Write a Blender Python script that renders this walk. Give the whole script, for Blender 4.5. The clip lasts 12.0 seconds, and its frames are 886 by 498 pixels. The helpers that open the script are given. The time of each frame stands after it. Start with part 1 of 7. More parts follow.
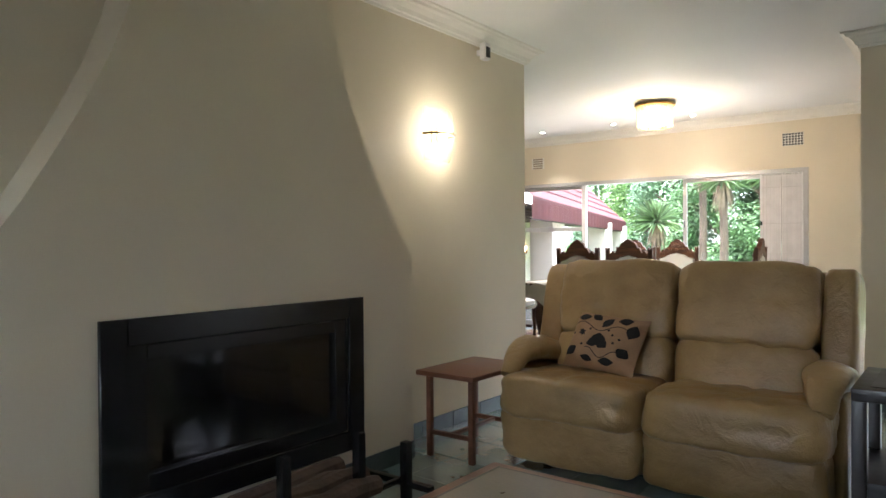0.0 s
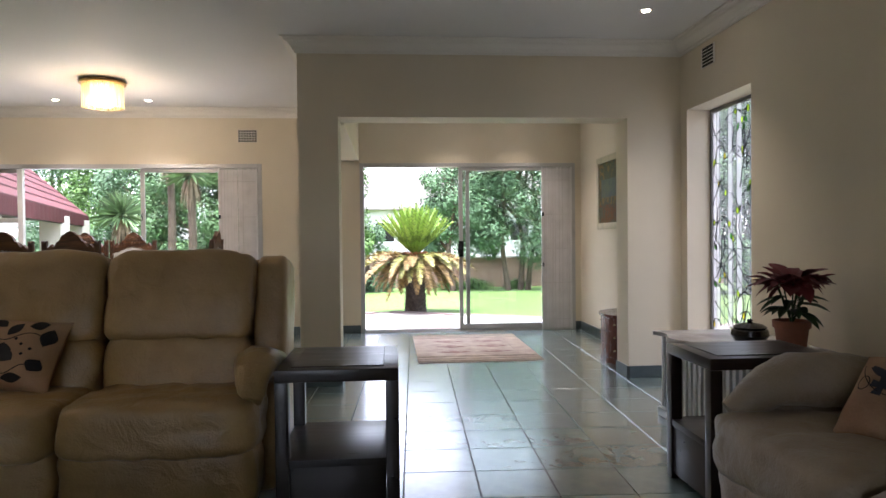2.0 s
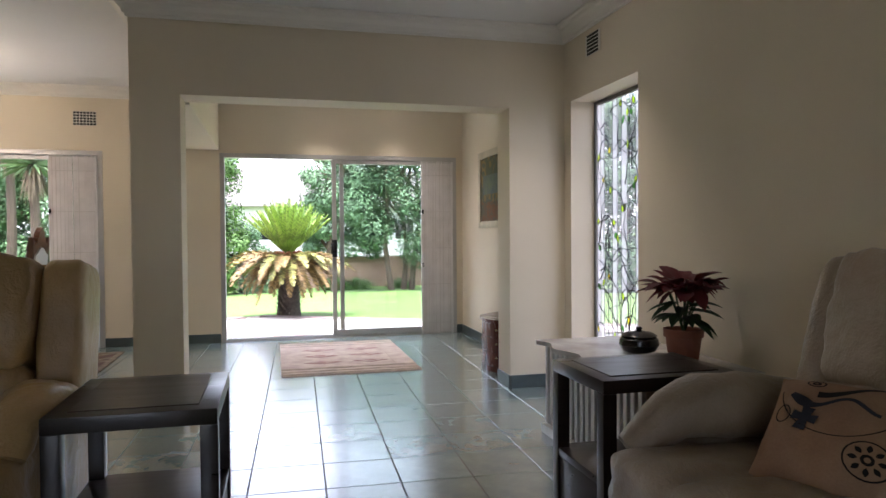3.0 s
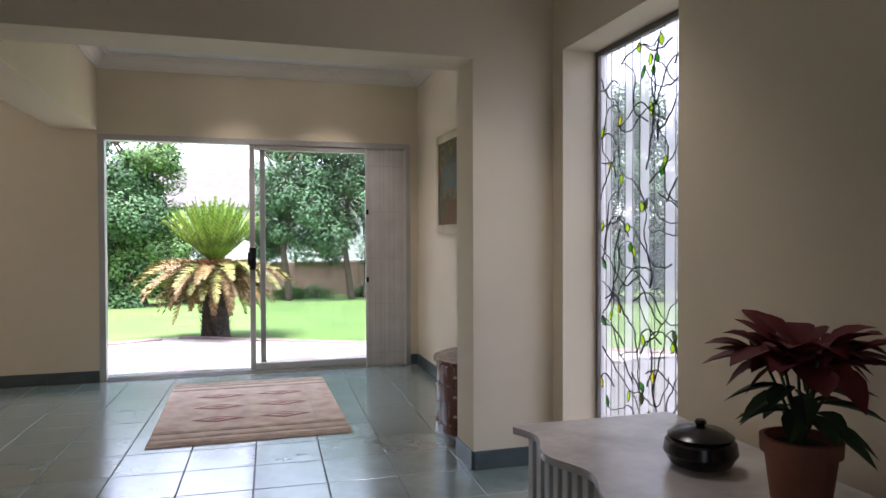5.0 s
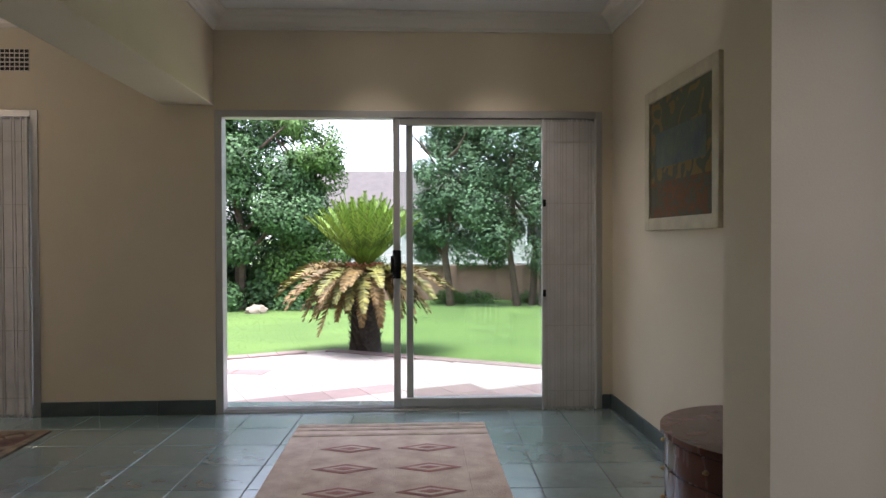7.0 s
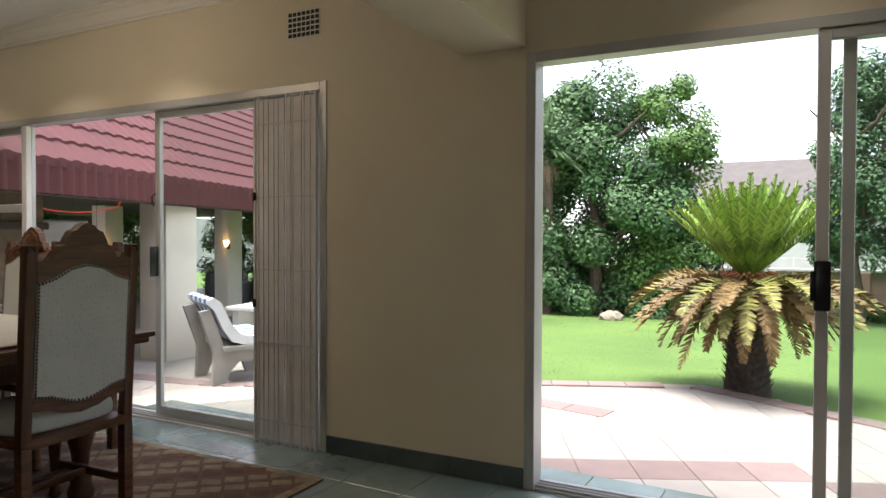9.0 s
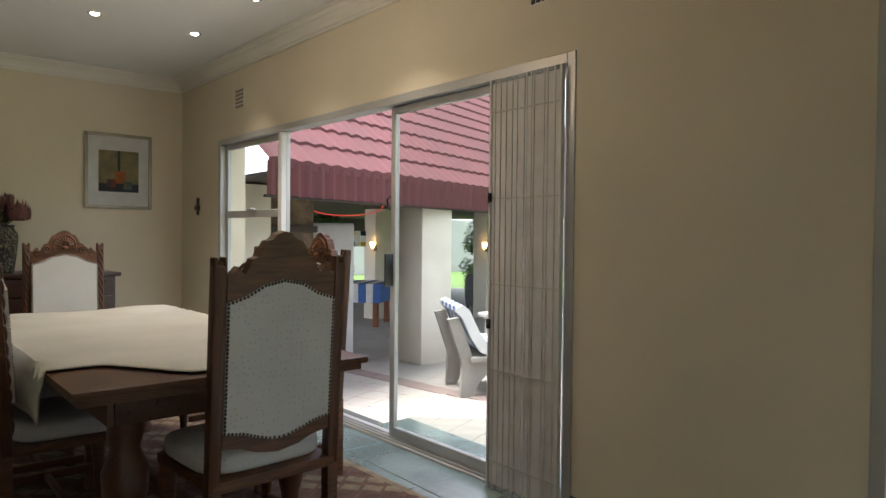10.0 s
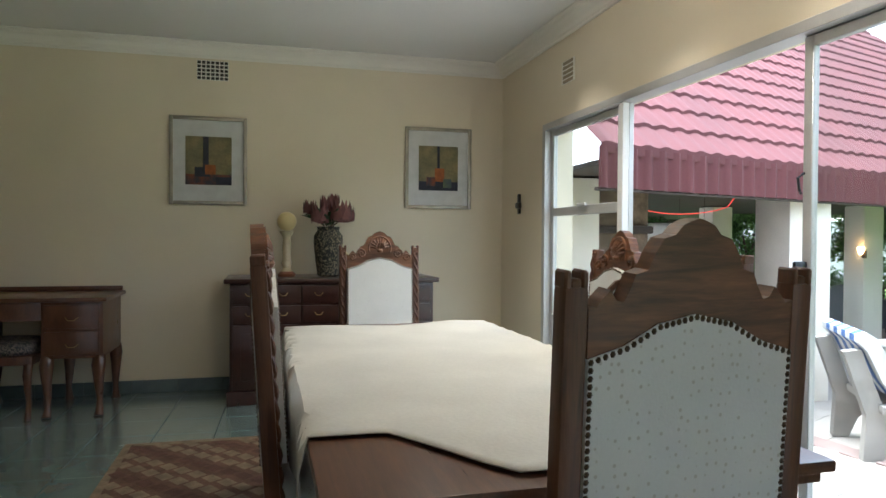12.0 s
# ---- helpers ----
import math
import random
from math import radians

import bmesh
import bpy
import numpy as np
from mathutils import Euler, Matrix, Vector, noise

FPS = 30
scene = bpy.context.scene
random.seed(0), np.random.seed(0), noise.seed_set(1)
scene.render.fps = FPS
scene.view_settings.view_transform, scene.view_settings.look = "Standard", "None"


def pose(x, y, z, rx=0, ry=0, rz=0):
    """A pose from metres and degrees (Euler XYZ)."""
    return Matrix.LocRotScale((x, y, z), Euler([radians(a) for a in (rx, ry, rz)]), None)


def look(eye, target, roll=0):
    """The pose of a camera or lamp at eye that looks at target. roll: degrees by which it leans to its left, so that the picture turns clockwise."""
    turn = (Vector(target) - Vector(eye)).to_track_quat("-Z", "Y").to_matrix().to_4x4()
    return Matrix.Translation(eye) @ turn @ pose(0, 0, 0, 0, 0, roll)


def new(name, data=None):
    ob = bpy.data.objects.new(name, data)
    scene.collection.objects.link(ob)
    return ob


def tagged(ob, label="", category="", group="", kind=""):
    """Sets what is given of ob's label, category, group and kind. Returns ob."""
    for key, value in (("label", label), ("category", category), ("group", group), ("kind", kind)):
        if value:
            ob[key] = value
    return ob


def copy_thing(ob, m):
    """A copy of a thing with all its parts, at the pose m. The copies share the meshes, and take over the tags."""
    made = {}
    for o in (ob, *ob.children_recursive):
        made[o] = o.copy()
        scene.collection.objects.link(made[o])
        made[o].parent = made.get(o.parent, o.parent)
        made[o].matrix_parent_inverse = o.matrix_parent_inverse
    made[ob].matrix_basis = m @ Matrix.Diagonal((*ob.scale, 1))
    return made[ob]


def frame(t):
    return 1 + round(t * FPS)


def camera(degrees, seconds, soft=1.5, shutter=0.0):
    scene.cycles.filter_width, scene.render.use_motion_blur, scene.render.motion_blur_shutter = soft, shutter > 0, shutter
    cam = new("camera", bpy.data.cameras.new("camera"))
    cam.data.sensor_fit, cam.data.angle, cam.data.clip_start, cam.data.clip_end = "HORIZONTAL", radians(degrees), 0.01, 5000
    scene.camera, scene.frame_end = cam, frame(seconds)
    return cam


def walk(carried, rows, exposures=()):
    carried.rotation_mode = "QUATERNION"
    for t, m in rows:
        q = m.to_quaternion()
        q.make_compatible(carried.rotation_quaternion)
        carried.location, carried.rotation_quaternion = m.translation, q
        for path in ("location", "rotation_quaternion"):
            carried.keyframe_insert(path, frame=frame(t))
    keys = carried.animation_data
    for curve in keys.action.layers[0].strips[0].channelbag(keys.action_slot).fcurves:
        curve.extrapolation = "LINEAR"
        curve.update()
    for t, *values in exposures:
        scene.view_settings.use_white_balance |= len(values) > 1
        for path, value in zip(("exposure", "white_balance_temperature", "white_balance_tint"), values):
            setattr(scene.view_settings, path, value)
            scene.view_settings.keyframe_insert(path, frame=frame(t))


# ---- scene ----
cam = camera(66.3, 12.0)
PATH = [
    (0, (-0.076, 0.506, 1.239), (-1.298, 2.089, 1.223), -0.4),
    (0.5, (-0.109, 0.523, 1.203), (-0.859, 2.377, 1.193), -0.7),
    (1, (-0.111, 0.568, 1.189), (-0.474, 2.535, 1.178), -0.5),
    (1.5, (-0.067, 0.64, 1.188), (-0.138, 2.639, 1.162), -0.6),
    (2, (0.032, 0.859, 1.188), (0.187, 2.852, 1.151), -0.6),
    (2.5, (0.138, 1.116, 1.181), (0.459, 3.09, 1.145), -0.4),
    (3, (0.235, 1.411, 1.191), (0.719, 3.351, 1.146), -0.4),
    (5, (0.847, 2.979, 1.224), (1.408, 4.898, 1.187), -0.2),
    (5.5, (0.927, 3.382, 1.23), (1.435, 5.316, 1.194), -0.1),
    (6, (0.962, 3.756, 1.226), (1.4, 5.707, 1.188), -0.0),
    (6.5, (1.027, 4.129, 1.216), (1.315, 6.108, 1.185), -0.1),
    (8.5, (0.906, 5.819, 1.187), (0.275, 7.717, 1.168), 0.0),
    (9, (0.821, 6.199, 1.218), (-0.102, 7.973, 1.183), 0.2),
    (9.5, (0.686, 6.537, 1.242), (-0.616, 8.055, 1.204), 0.3),
    (10, (0.406, 6.864, 1.258), (-1.114, 8.164, 1.221), 0.6),
    (10.5, (0.109, 7.06, 1.264), (-1.527, 8.209, 1.229), 0.6),
    (11, (-0.175, 7.159, 1.253), (-1.942, 8.096, 1.221), 0.4),
    (11.5, (-0.44, 7.234, 1.239), (-2.299, 7.971, 1.207), 0.5),
    (12, (-0.699, 7.25, 1.234), (-2.634, 7.753, 1.201), 0.4),
]
walk(cam, [(t, look(eye, target, roll)) for t, eye, target, roll in PATH],
     exposures=[(0.0, 4.0, 5900, 16), (1.0, 3.4, 5700, 19), (2.0, 3.15, 5950, 20), (3.0, 3.2, 5950, 21), (6.0, 2.42, 5850, 22),
                (8.5, 2.0, 6300, 14), (9.5, 2.15, 6400, 13), (10.5, 2.55, 6050, 10), (12.0, 2.95, 5600, 8)])

# ---- light ----
world = bpy.data.worlds.new("overcast_sky")
scene.world = world
world.use_nodes = True
sky = world.node_tree.nodes.new("ShaderNodeTexSky")
sky.sky_type, sky.sun_disc = "NISHITA", False
sky.sun_elevation, sky.sun_rotation = radians(77), radians(220)
sky.air_density, sky.dust_density, sky.ozone_density = 1.0, 1.0, 0.4
backing = world.node_tree.nodes["Background"]
backing.inputs["Strength"].default_value = 0.15
veil = world.node_tree.nodes.new("ShaderNodeHueSaturation")        # thin cloud greys the sky
veil.inputs["Saturation"].default_value = 0.35
world.node_tree.links.new(sky.outputs["Color"], veil.inputs["Color"])
world.node_tree.links.new(veil.outputs["Color"], backing.inputs["Color"])
sun = new("sun", bpy.data.lights.new("sun", "SUN"))
sun.data.energy, sun.data.angle, sun.data.color = 2.6, radians(30), (1.0, 0.96, 0.9)
sun.matrix_world = look((-5, 6, 34), (0, 12, 0))

# ---- plan ----
YG, YG2 = 9.28, 9.53        # garden wall, inner and outer face
YO, YO2 = 6.32, 6.60        # wall with the wide opening
XR = 2.44                   # right-hand wall
XW = -6.43                  # dining room's far wall
XS = -2.85                  # wall with the sconce
YB = -2.4                   # wall behind the start
YS = 4.2                    # dining room's rear wall
ZC, ZK = 2.76, 2.65         # ceiling, lower edge of the cornice
GX0, GX1, DX0, DX1, DZ = -0.335, 2.365, -5.51, -1.517, 2.095   # sliding doors
GZ = -0.10                  # patio at the doors


# ---- materials ----
def material(name, base=(0.5, 0.5, 0.5), rough=0.5, metal=0.0, vary=0.12, scale=6.0, fine=60.0, bump=0.05, per_object=0.0, second=None, blend=0.5, coat=0.0, sheen=0.0):
    """A surface with stains at one scale, grain at another and fine relief, at real size."""
    m = bpy.data.materials.new(name)
    m.use_nodes = True
    nt = m.node_tree
    n, l = nt.nodes, nt.links
    b = n["Principled BSDF"]
    b.inputs["Metallic"].default_value = metal
    b.inputs["Coat Weight"].default_value = coat
    b.inputs["Coat Roughness"].default_value = 0.20
    b.inputs["Sheen Weight"].default_value = sheen
    geo = n.new("ShaderNodeTexCoord")
    big, small = n.new("ShaderNodeTexNoise"), n.new("ShaderNodeTexNoise")
    big.inputs["Scale"].default_value, small.inputs["Scale"].default_value = scale, fine
    big.inputs["Detail"].default_value, small.inputs["Detail"].default_value = 5, 3
    l.new(geo.outputs["Object"], big.inputs["Vector"])
    l.new(geo.outputs["Object"], small.inputs["Vector"])
    ramp = n.new("ShaderNodeValToRGB")
    ramp.color_ramp.elements[0].position, ramp.color_ramp.elements[1].position = 0.5 - 0.3 * blend, 0.5 + 0.3 * blend
    dark = second or tuple(c * (1 - 2 * vary) for c in base)
    ramp.color_ramp.elements[0].color, ramp.color_ramp.elements[1].color = (*dark, 1), (*base, 1)
    l.new(big.outputs["Fac"], ramp.inputs["Fac"])
    mix = n.new("ShaderNodeMix")
    mix.data_type, mix.blend_type = "RGBA", "MULTIPLY"
    mix.inputs["Factor"].default_value = min(1.0, vary * 3)
    l.new(ramp.outputs["Color"], mix.inputs["A"])
    grain = n.new("ShaderNodeMapRange")
    grain.inputs["From Min"].default_value, grain.inputs["From Max"].default_value = 0.3, 0.7
    grain.inputs["To Min"].default_value, grain.inputs["To Max"].default_value = 0.8, 1.1
    l.new(small.outputs["Fac"], grain.inputs["Value"])
    l.new(grain.outputs["Result"], mix.inputs["B"])
    last = mix.outputs["Result"]
    if per_object:
        info, hsv, span = n.new("ShaderNodeObjectInfo"), n.new("ShaderNodeHueSaturation"), n.new("ShaderNodeMapRange")
        span.inputs["To Min"].default_value, span.inputs["To Max"].default_value = 1 - per_object, 1 + per_object
        l.new(info.outputs["Random"], span.inputs["Value"])
        l.new(span.outputs["Result"], hsv.inputs["Value"])
        l.new(last, hsv.inputs["Color"])
        last = hsv.outputs["Color"]
    l.new(last, b.inputs["Base Color"])
    span = n.new("ShaderNodeMapRange")
    span.inputs["To Min"].default_value, span.inputs["To Max"].default_value = max(0.02, rough - 0.08), min(1.0, rough + 0.1)
    l.new(big.outputs["Fac"], span.inputs["Value"])
    l.new(span.outputs["Result"], b.inputs["Roughness"])
    if bump:
        bp = n.new("ShaderNodeBump")
        bp.inputs["Strength"].default_value, bp.inputs["Distance"].default_value = bump * 4, 0.004
        l.new(small.outputs["Fac"], bp.inputs["Height"])
        l.new(bp.outputs["Normal"], b.inputs["Normal"])
    return m


def wood(name, base, dark, rough=0.35, stretch=(1.5, 14, 14), coat=0.0, bump=0.03, vary=0.1):
    """Stained wood with grain along the object's x axis (or as stretched)."""
    m = material(name, base, rough, vary=vary, scale=2.0, fine=40, bump=bump, second=dark, blend=0.9, coat=coat)
    nt = m.node_tree
    coord = nt.nodes.new("ShaderNodeMapping")
    coord.inputs["Scale"].default_value = stretch
    tex = next(k for k in nt.nodes if k.type == "TEX_COORD")
    nt.links.new(tex.outputs["Object"], coord.inputs["Vector"])
    for k in nt.nodes:
        if k.type == "TEX_NOISE":
            nt.links.new(coord.outputs["Vector"], k.inputs["Vector"])
            k.inputs["Distortion"].default_value = 0.6
            if k.inputs["Scale"].default_value > 30:
                k.inputs["Scale"].default_value = 9
    return m


def glow(name, colour, strength):
    m = bpy.data.materials.new(name)
    m.use_nodes = True
    b = m.node_tree.nodes["Principled BSDF"]
    b.inputs["Base Color"].default_value = (*colour, 1)
    b.inputs["Emission Color"].default_value = (*colour, 1)
    b.inputs["Emission Strength"].default_value = strength
    return m


def clear(name, tint=(1, 1, 1), gloss=0.08, frost=0.0):
    """A thin pane: it lets light straight through, mirrors a little, and may be milky."""
    m = bpy.data.materials.new(name)
    m.use_nodes = True
    nt = m.node_tree
    n, l = nt.nodes, nt.links
    n.remove(n["Principled BSDF"])
    see, shine, both = n.new("ShaderNodeBsdfTransparent"), n.new("ShaderNodeBsdfGlossy"), n.new("ShaderNodeMixShader")
    see.inputs["Color"].default_value = (*tint, 1)
    shine.inputs["Roughness"].default_value = 0.03
    both.inputs["Fac"].default_value = gloss
    first = see.outputs[0]
    if frost:
        milk, mixed = n.new("ShaderNodeBsdfTranslucent"), n.new("ShaderNodeMixShader")
        milk.inputs["Color"].default_value = (*tint, 1)
        mixed.inputs["Fac"].default_value = frost
        l.new(first, mixed.inputs[1])
        l.new(milk.outputs[0], mixed.inputs[2])
        first = mixed.outputs[0]
    l.new(first, both.inputs[1])
    l.new(shine.outputs[0], both.inputs[2])
    l.new(both.outputs[0], n["Material Output"].inputs["Surface"])
    return m


def creased(m, scale=9.0, depth=0.35):
    """Soft leather: long creases and dimples over the fine grain."""
    nt = m.node_tree
    n, l = nt.nodes, nt.links
    fold, bp = n.new("ShaderNodeTexNoise"), n.new("ShaderNodeBump")
    fold.inputs["Scale"].default_value, fold.inputs["Detail"].default_value, fold.inputs["Distortion"].default_value = scale, 4.0, 1.4
    tex = next(k for k in n if k.type == "TEX_COORD")
    l.new(tex.outputs["Object"], fold.inputs["Vector"])
    l.new(fold.outputs["Fac"], bp.inputs["Height"])
    bp.inputs["Strength"].default_value, bp.inputs["Distance"].default_value = depth, 0.03
    b = n["Principled BSDF"]
    l.new(b.inputs["Normal"].links[0].from_socket, bp.inputs["Normal"])
    l.new(bp.outputs["Normal"], b.inputs["Normal"])


CREAM = material("cream_wall_paint", (0.73, 0.645, 0.495), 0.62, vary=0.03, scale=1.3, fine=150, bump=0.03)
CEIL = material("white_ceiling_paint", (0.80, 0.79, 0.76), 0.7, vary=0.02, scale=1.0, fine=140, bump=0.02)
PLASTER = material("white_plaster_cornice", (0.80, 0.77, 0.70), 0.55, vary=0.02, scale=3, fine=90, bump=0.02)
TILE = material("green_grey_floor_tile", (0.245, 0.325, 0.31), 0.22, vary=0.10, scale=3.0, fine=26, bump=0.03, per_object=0.10, second=(0.165, 0.235, 0.232), coat=1.0)
tile_face = TILE.node_tree.nodes["Principled BSDF"]        # hard glaze
tile_face.inputs["Coat IOR"].default_value, tile_face.inputs["Specular IOR Level"].default_value = 1.75, 0.8
GROUT = material("tile_grout", (0.10, 0.105, 0.10), 0.85, vary=0.1, scale=5, fine=120, bump=0.1)
SKIRT = material("green_grey_skirting_tile", (0.08, 0.108, 0.112), 0.3, vary=0.14, scale=6, fine=40, bump=0.03, per_object=0.1)
ALU = material("grey_painted_aluminium", (0.52, 0.51, 0.50), 0.38, metal=0.35, vary=0.05, scale=4, fine=120, bump=0.01)
WHITE = material("white_gloss_paint", (0.72, 0.71, 0.70), 0.4, vary=0.05, scale=5, fine=110, bump=0.02)
GREYWHITE = material("off_white_gate_panel", (0.68, 0.65, 0.645), 0.5, vary=0.06, scale=7, fine=90, bump=0.02)
SHADE_SOIL = material("dark_shade_and_soil", (0.03, 0.03, 0.03), 0.8, vary=0.1, bump=0.02)
PANE = clear("window_glass", (0.93, 0.95, 0.94), 0.03)
BLACK = material("black_enamel_steel", (0.012, 0.012, 0.014), 0.22, vary=0.1, scale=6, fine=140, bump=0.01)
BLACKGLASS = material("black_fire_glass", (0.006, 0.006, 0.007), 0.04, vary=0.1, scale=3, fine=30, bump=0.0, coat=0.5)
LEATHER = material("tan_leather", (0.43, 0.28, 0.12), 0.33, vary=0.09, scale=4, fine=130, bump=0.12, second=(0.32, 0.20, 0.082))
LEATHER2 = material("cream_leather", (0.37, 0.29, 0.21), 0.38, vary=0.10, scale=4, fine=130, bump=0.12, second=(0.28, 0.215, 0.15))
creased(LEATHER)
creased(LEATHER2)
EBONY = wood("dark_stained_wood", (0.022, 0.013, 0.010), (0.012, 0.007, 0.006), 0.30, bump=0.004)
MAHOG = wood("red_brown_wood", (0.045, 0.013, 0.008), (0.020, 0.006, 0.004), 0.3, coat=0.2, bump=0.01)
TEAK = wood("mid_brown_wood", (0.22, 0.085, 0.045), (0.13, 0.045, 0.022), 0.35)
OAK = wood("carved_oak", (0.21, 0.085, 0.034), (0.040, 0.014, 0.006), 0.42, stretch=(3, 5, 26), vary=0.3)
OAKPOST = wood("carved_oak_upright", (0.15, 0.058, 0.024), (0.045, 0.016, 0.007), 0.42, stretch=(26, 26, 2.2), vary=0.3)
HIDE = material("cream_hide", (0.55, 0.535, 0.485), 0.6, vary=0.08, scale=2.5, fine=90, bump=0.05)
BRASS = material("aged_brass", (0.45, 0.32, 0.14), 0.3, metal=1.0, vary=0.1, scale=12, fine=80, bump=0.02)
STUD = material("dark_brass_stud", (0.10, 0.07, 0.045), 0.35, metal=0.8, vary=0.1, scale=20, fine=100, bump=0.0)
TERRA = material("terracotta", (0.30, 0.115, 0.070), 0.75, vary=0.12, scale=9, fine=80, bump=0.08)


# ---- building helpers ----
def box(bm, x0, x1, y0, y1, z0, z1, bevel=0.0, segments=2):
    made = bmesh.ops.create_cube(bm, size=1.0)["verts"]
    for v in made:
        v.co = Vector((x0 + (v.co.x + 0.5) * (x1 - x0), y0 + (v.co.y + 0.5) * (y1 - y0), z0 + (v.co.z + 0.5) * (z1 - z0)))
    if bevel:
        edges = list({e for v in made for e in v.link_edges})
        bmesh.ops.bevel(bm, geom=edges, offset=bevel, segments=segments, affect="EDGES", profile=0.6)
    return bm


def turned(bm, profile, at=(0, 0, 0), steps=20, squash=(1, 1)):
    """A turned shape: rings of (radius, height) round the z axis."""
    rings = []
    for r, z in profile:
        rings.append([bm.verts.new((at[0] + squash[0] * r * math.cos(2 * math.pi * k / steps), at[1] + squash[1] * r * math.sin(2 * math.pi * k / steps), at[2] + z)) for k in range(steps)])
    for a, b in zip(rings, rings[1:]):
        for k in range(steps):
            bm.faces.new((a[k], a[(k + 1) % steps], b[(k + 1) % steps], b[k]))
    bm.faces.new(rings[0][::-1])
    bm.faces.new(rings[-1])
    return bm


def tube(bm, path, radius, steps=8, flat=1.0):
    """A rod along a path; radius may be one number or one per point."""
    path = [Vector(p) for p in path]
    rings = []
    for k, p in enumerate(path):
        way = (path[min(k + 1, len(path) - 1)] - path[max(k - 1, 0)]).normalized()
        side = way.cross(Vector((0, 0, 1)) if abs(way.z) < 0.9 else Vector((1, 0, 0))).normalized()
        up = side.cross(way)
        r = radius[k] if isinstance(radius, (list, tuple)) else radius
        rings.append([bm.verts.new(p + r * (math.cos(2 * math.pi * j / steps) * side + flat * math.sin(2 * math.pi * j / steps) * up)) for j in range(steps)])
    for a, b in zip(rings, rings[1:]):
        for j in range(steps):
            bm.faces.new((a[j], a[(j + 1) % steps], b[(j + 1) % steps], b[j]))
    bm.faces.new(rings[0][::-1])
    bm.faces.new(rings[-1])
    return bm


def slab(bm, outline, low, high, axis="z"):
    """A plate with the given outline (two coordinates a point) between two planes of the axis."""
    def put(a, b, c):
        return {"z": (a, b, c), "y": (a, c, b), "x": (c, a, b)}[axis]
    lo = [bm.verts.new(put(a, b, low)) for a, b in outline]
    hi = [bm.verts.new(put(a, b, high)) for a, b in outline]
    count = len(outline)
    bm.faces.new(lo[::-1])
    bm.faces.new(hi)
    for k in range(count):
        bm.faces.new((lo[k], lo[(k + 1) % count], hi[(k + 1) % count], hi[k]))
    bmesh.ops.recalc_face_normals(bm, faces=bm.faces[:])
    return bm


def pillow(bm, x0, x1, y0, y1, z0, z1, power=3.0, cuts=10, wrinkle=0.0, seed=0):
    """A padded block: a rounded cushion that fills the given box."""
    old = set(bm.verts)
    made = bmesh.ops.create_cube(bm, size=2.0)["verts"]
    edges = list({e for v in made for e in v.link_edges})
    bmesh.ops.subdivide_edges(bm, edges=edges, cuts=cuts, use_grid_fill=True)
    verts = [v for v in bm.verts if v not in old]
    c = Vector(((x0 + x1) / 2, (y0 + y1) / 2, (z0 + z1) / 2))
    h = Vector(((x1 - x0) / 2, (y1 - y0) / 2, (z1 - z0) / 2))
    for v in verts:
        p = v.co.copy()
        n = (abs(p.x) ** power + abs(p.y) ** power + abs(p.z) ** power) ** (1 / power)
        big = max(abs(p.x), abs(p.y), abs(p.z))
        p = p * (big / n)
        q = Vector((c.x + p.x * h.x, c.y + p.y * h.y, c.z + p.z * h.z))
        if wrinkle:
            q += p.normalized() * wrinkle * (noise.noise(q * 7 + Vector((seed, 0, 0))) + 0.6 * noise.noise(q * 18 + Vector((0, seed, 0))))
        v.co = q
    return bm


def part(name, bm, mat, parent=None, label="", smooth=True):
    me = bpy.data.meshes.new(name)
    bm.normal_update()
    bm.to_mesh(me)
    bm.free()
    me.materials.append(mat)
    if smooth:
        me.shade_smooth()
        me.set_sharp_from_angle(angle=radians(38))
    ob = new(name, me)
    if parent:
        ob.parent = parent
    if label:
        ob["label"] = label
    return ob


def thing(name, m, label, category, group=""):
    ob = new(name)
    ob.empty_display_size = 0.1
    ob.matrix_basis = m
    return tagged(ob, label, category, group)


def setting(name, bm, mat, label="", smooth=False):
    return tagged(part(name, bm, mat, None, label, smooth), kind="structure")


def B():
    return bmesh.new()


# ---- structure ----
floor = setting("floor", box(B(), XW - 0.3, XR + 0.3, YB - 0.3, YG2, -0.3, -0.006), GROUT, "green-grey ceramic tiled floor with pale grout")
bm = B()
box(bm, XW - 0.3, XR + 0.3, YB - 0.3, YG2, ZC, ZC + 0.2)
setting("ceiling", bm, CEIL, "smooth white painted ceiling")

bm = B()   # wall to the garden with two wide door openings
for x0, x1, z0, z1 in ((XW - 0.25, DX0, 0, ZC), (DX0, DX1, DZ, ZC), (DX1, GX0, 0, ZC), (GX0, GX1, 2.1, ZC), (GX1, XR + 0.25, 0, ZC)):
    box(bm, x0, x1, YG, YG2, z0 - (0.3 if z0 == 0 else 0), z1)
wall_north = setting("wall_north", bm, CREAM, "cream painted wall with two sliding door openings")

bm = B()   # wall with the wide opening towards the living room
slab(bm, [(-0.689, 0), (-0.37, 0), (-0.37, 2.147), (1.987, 2.147), (1.987, 0), (XR, 0), (XR, ZC), (-0.689, ZC)], YO, YO2, "y")
wall_opening = setting("wall_opening", bm, CREAM, "cream painted wall with a wide square opening")
setting("beam", box(B(), -0.682, -0.338, YO2, YG, 2.13, ZC, 0.006), CREAM, "cream painted dropped beam")

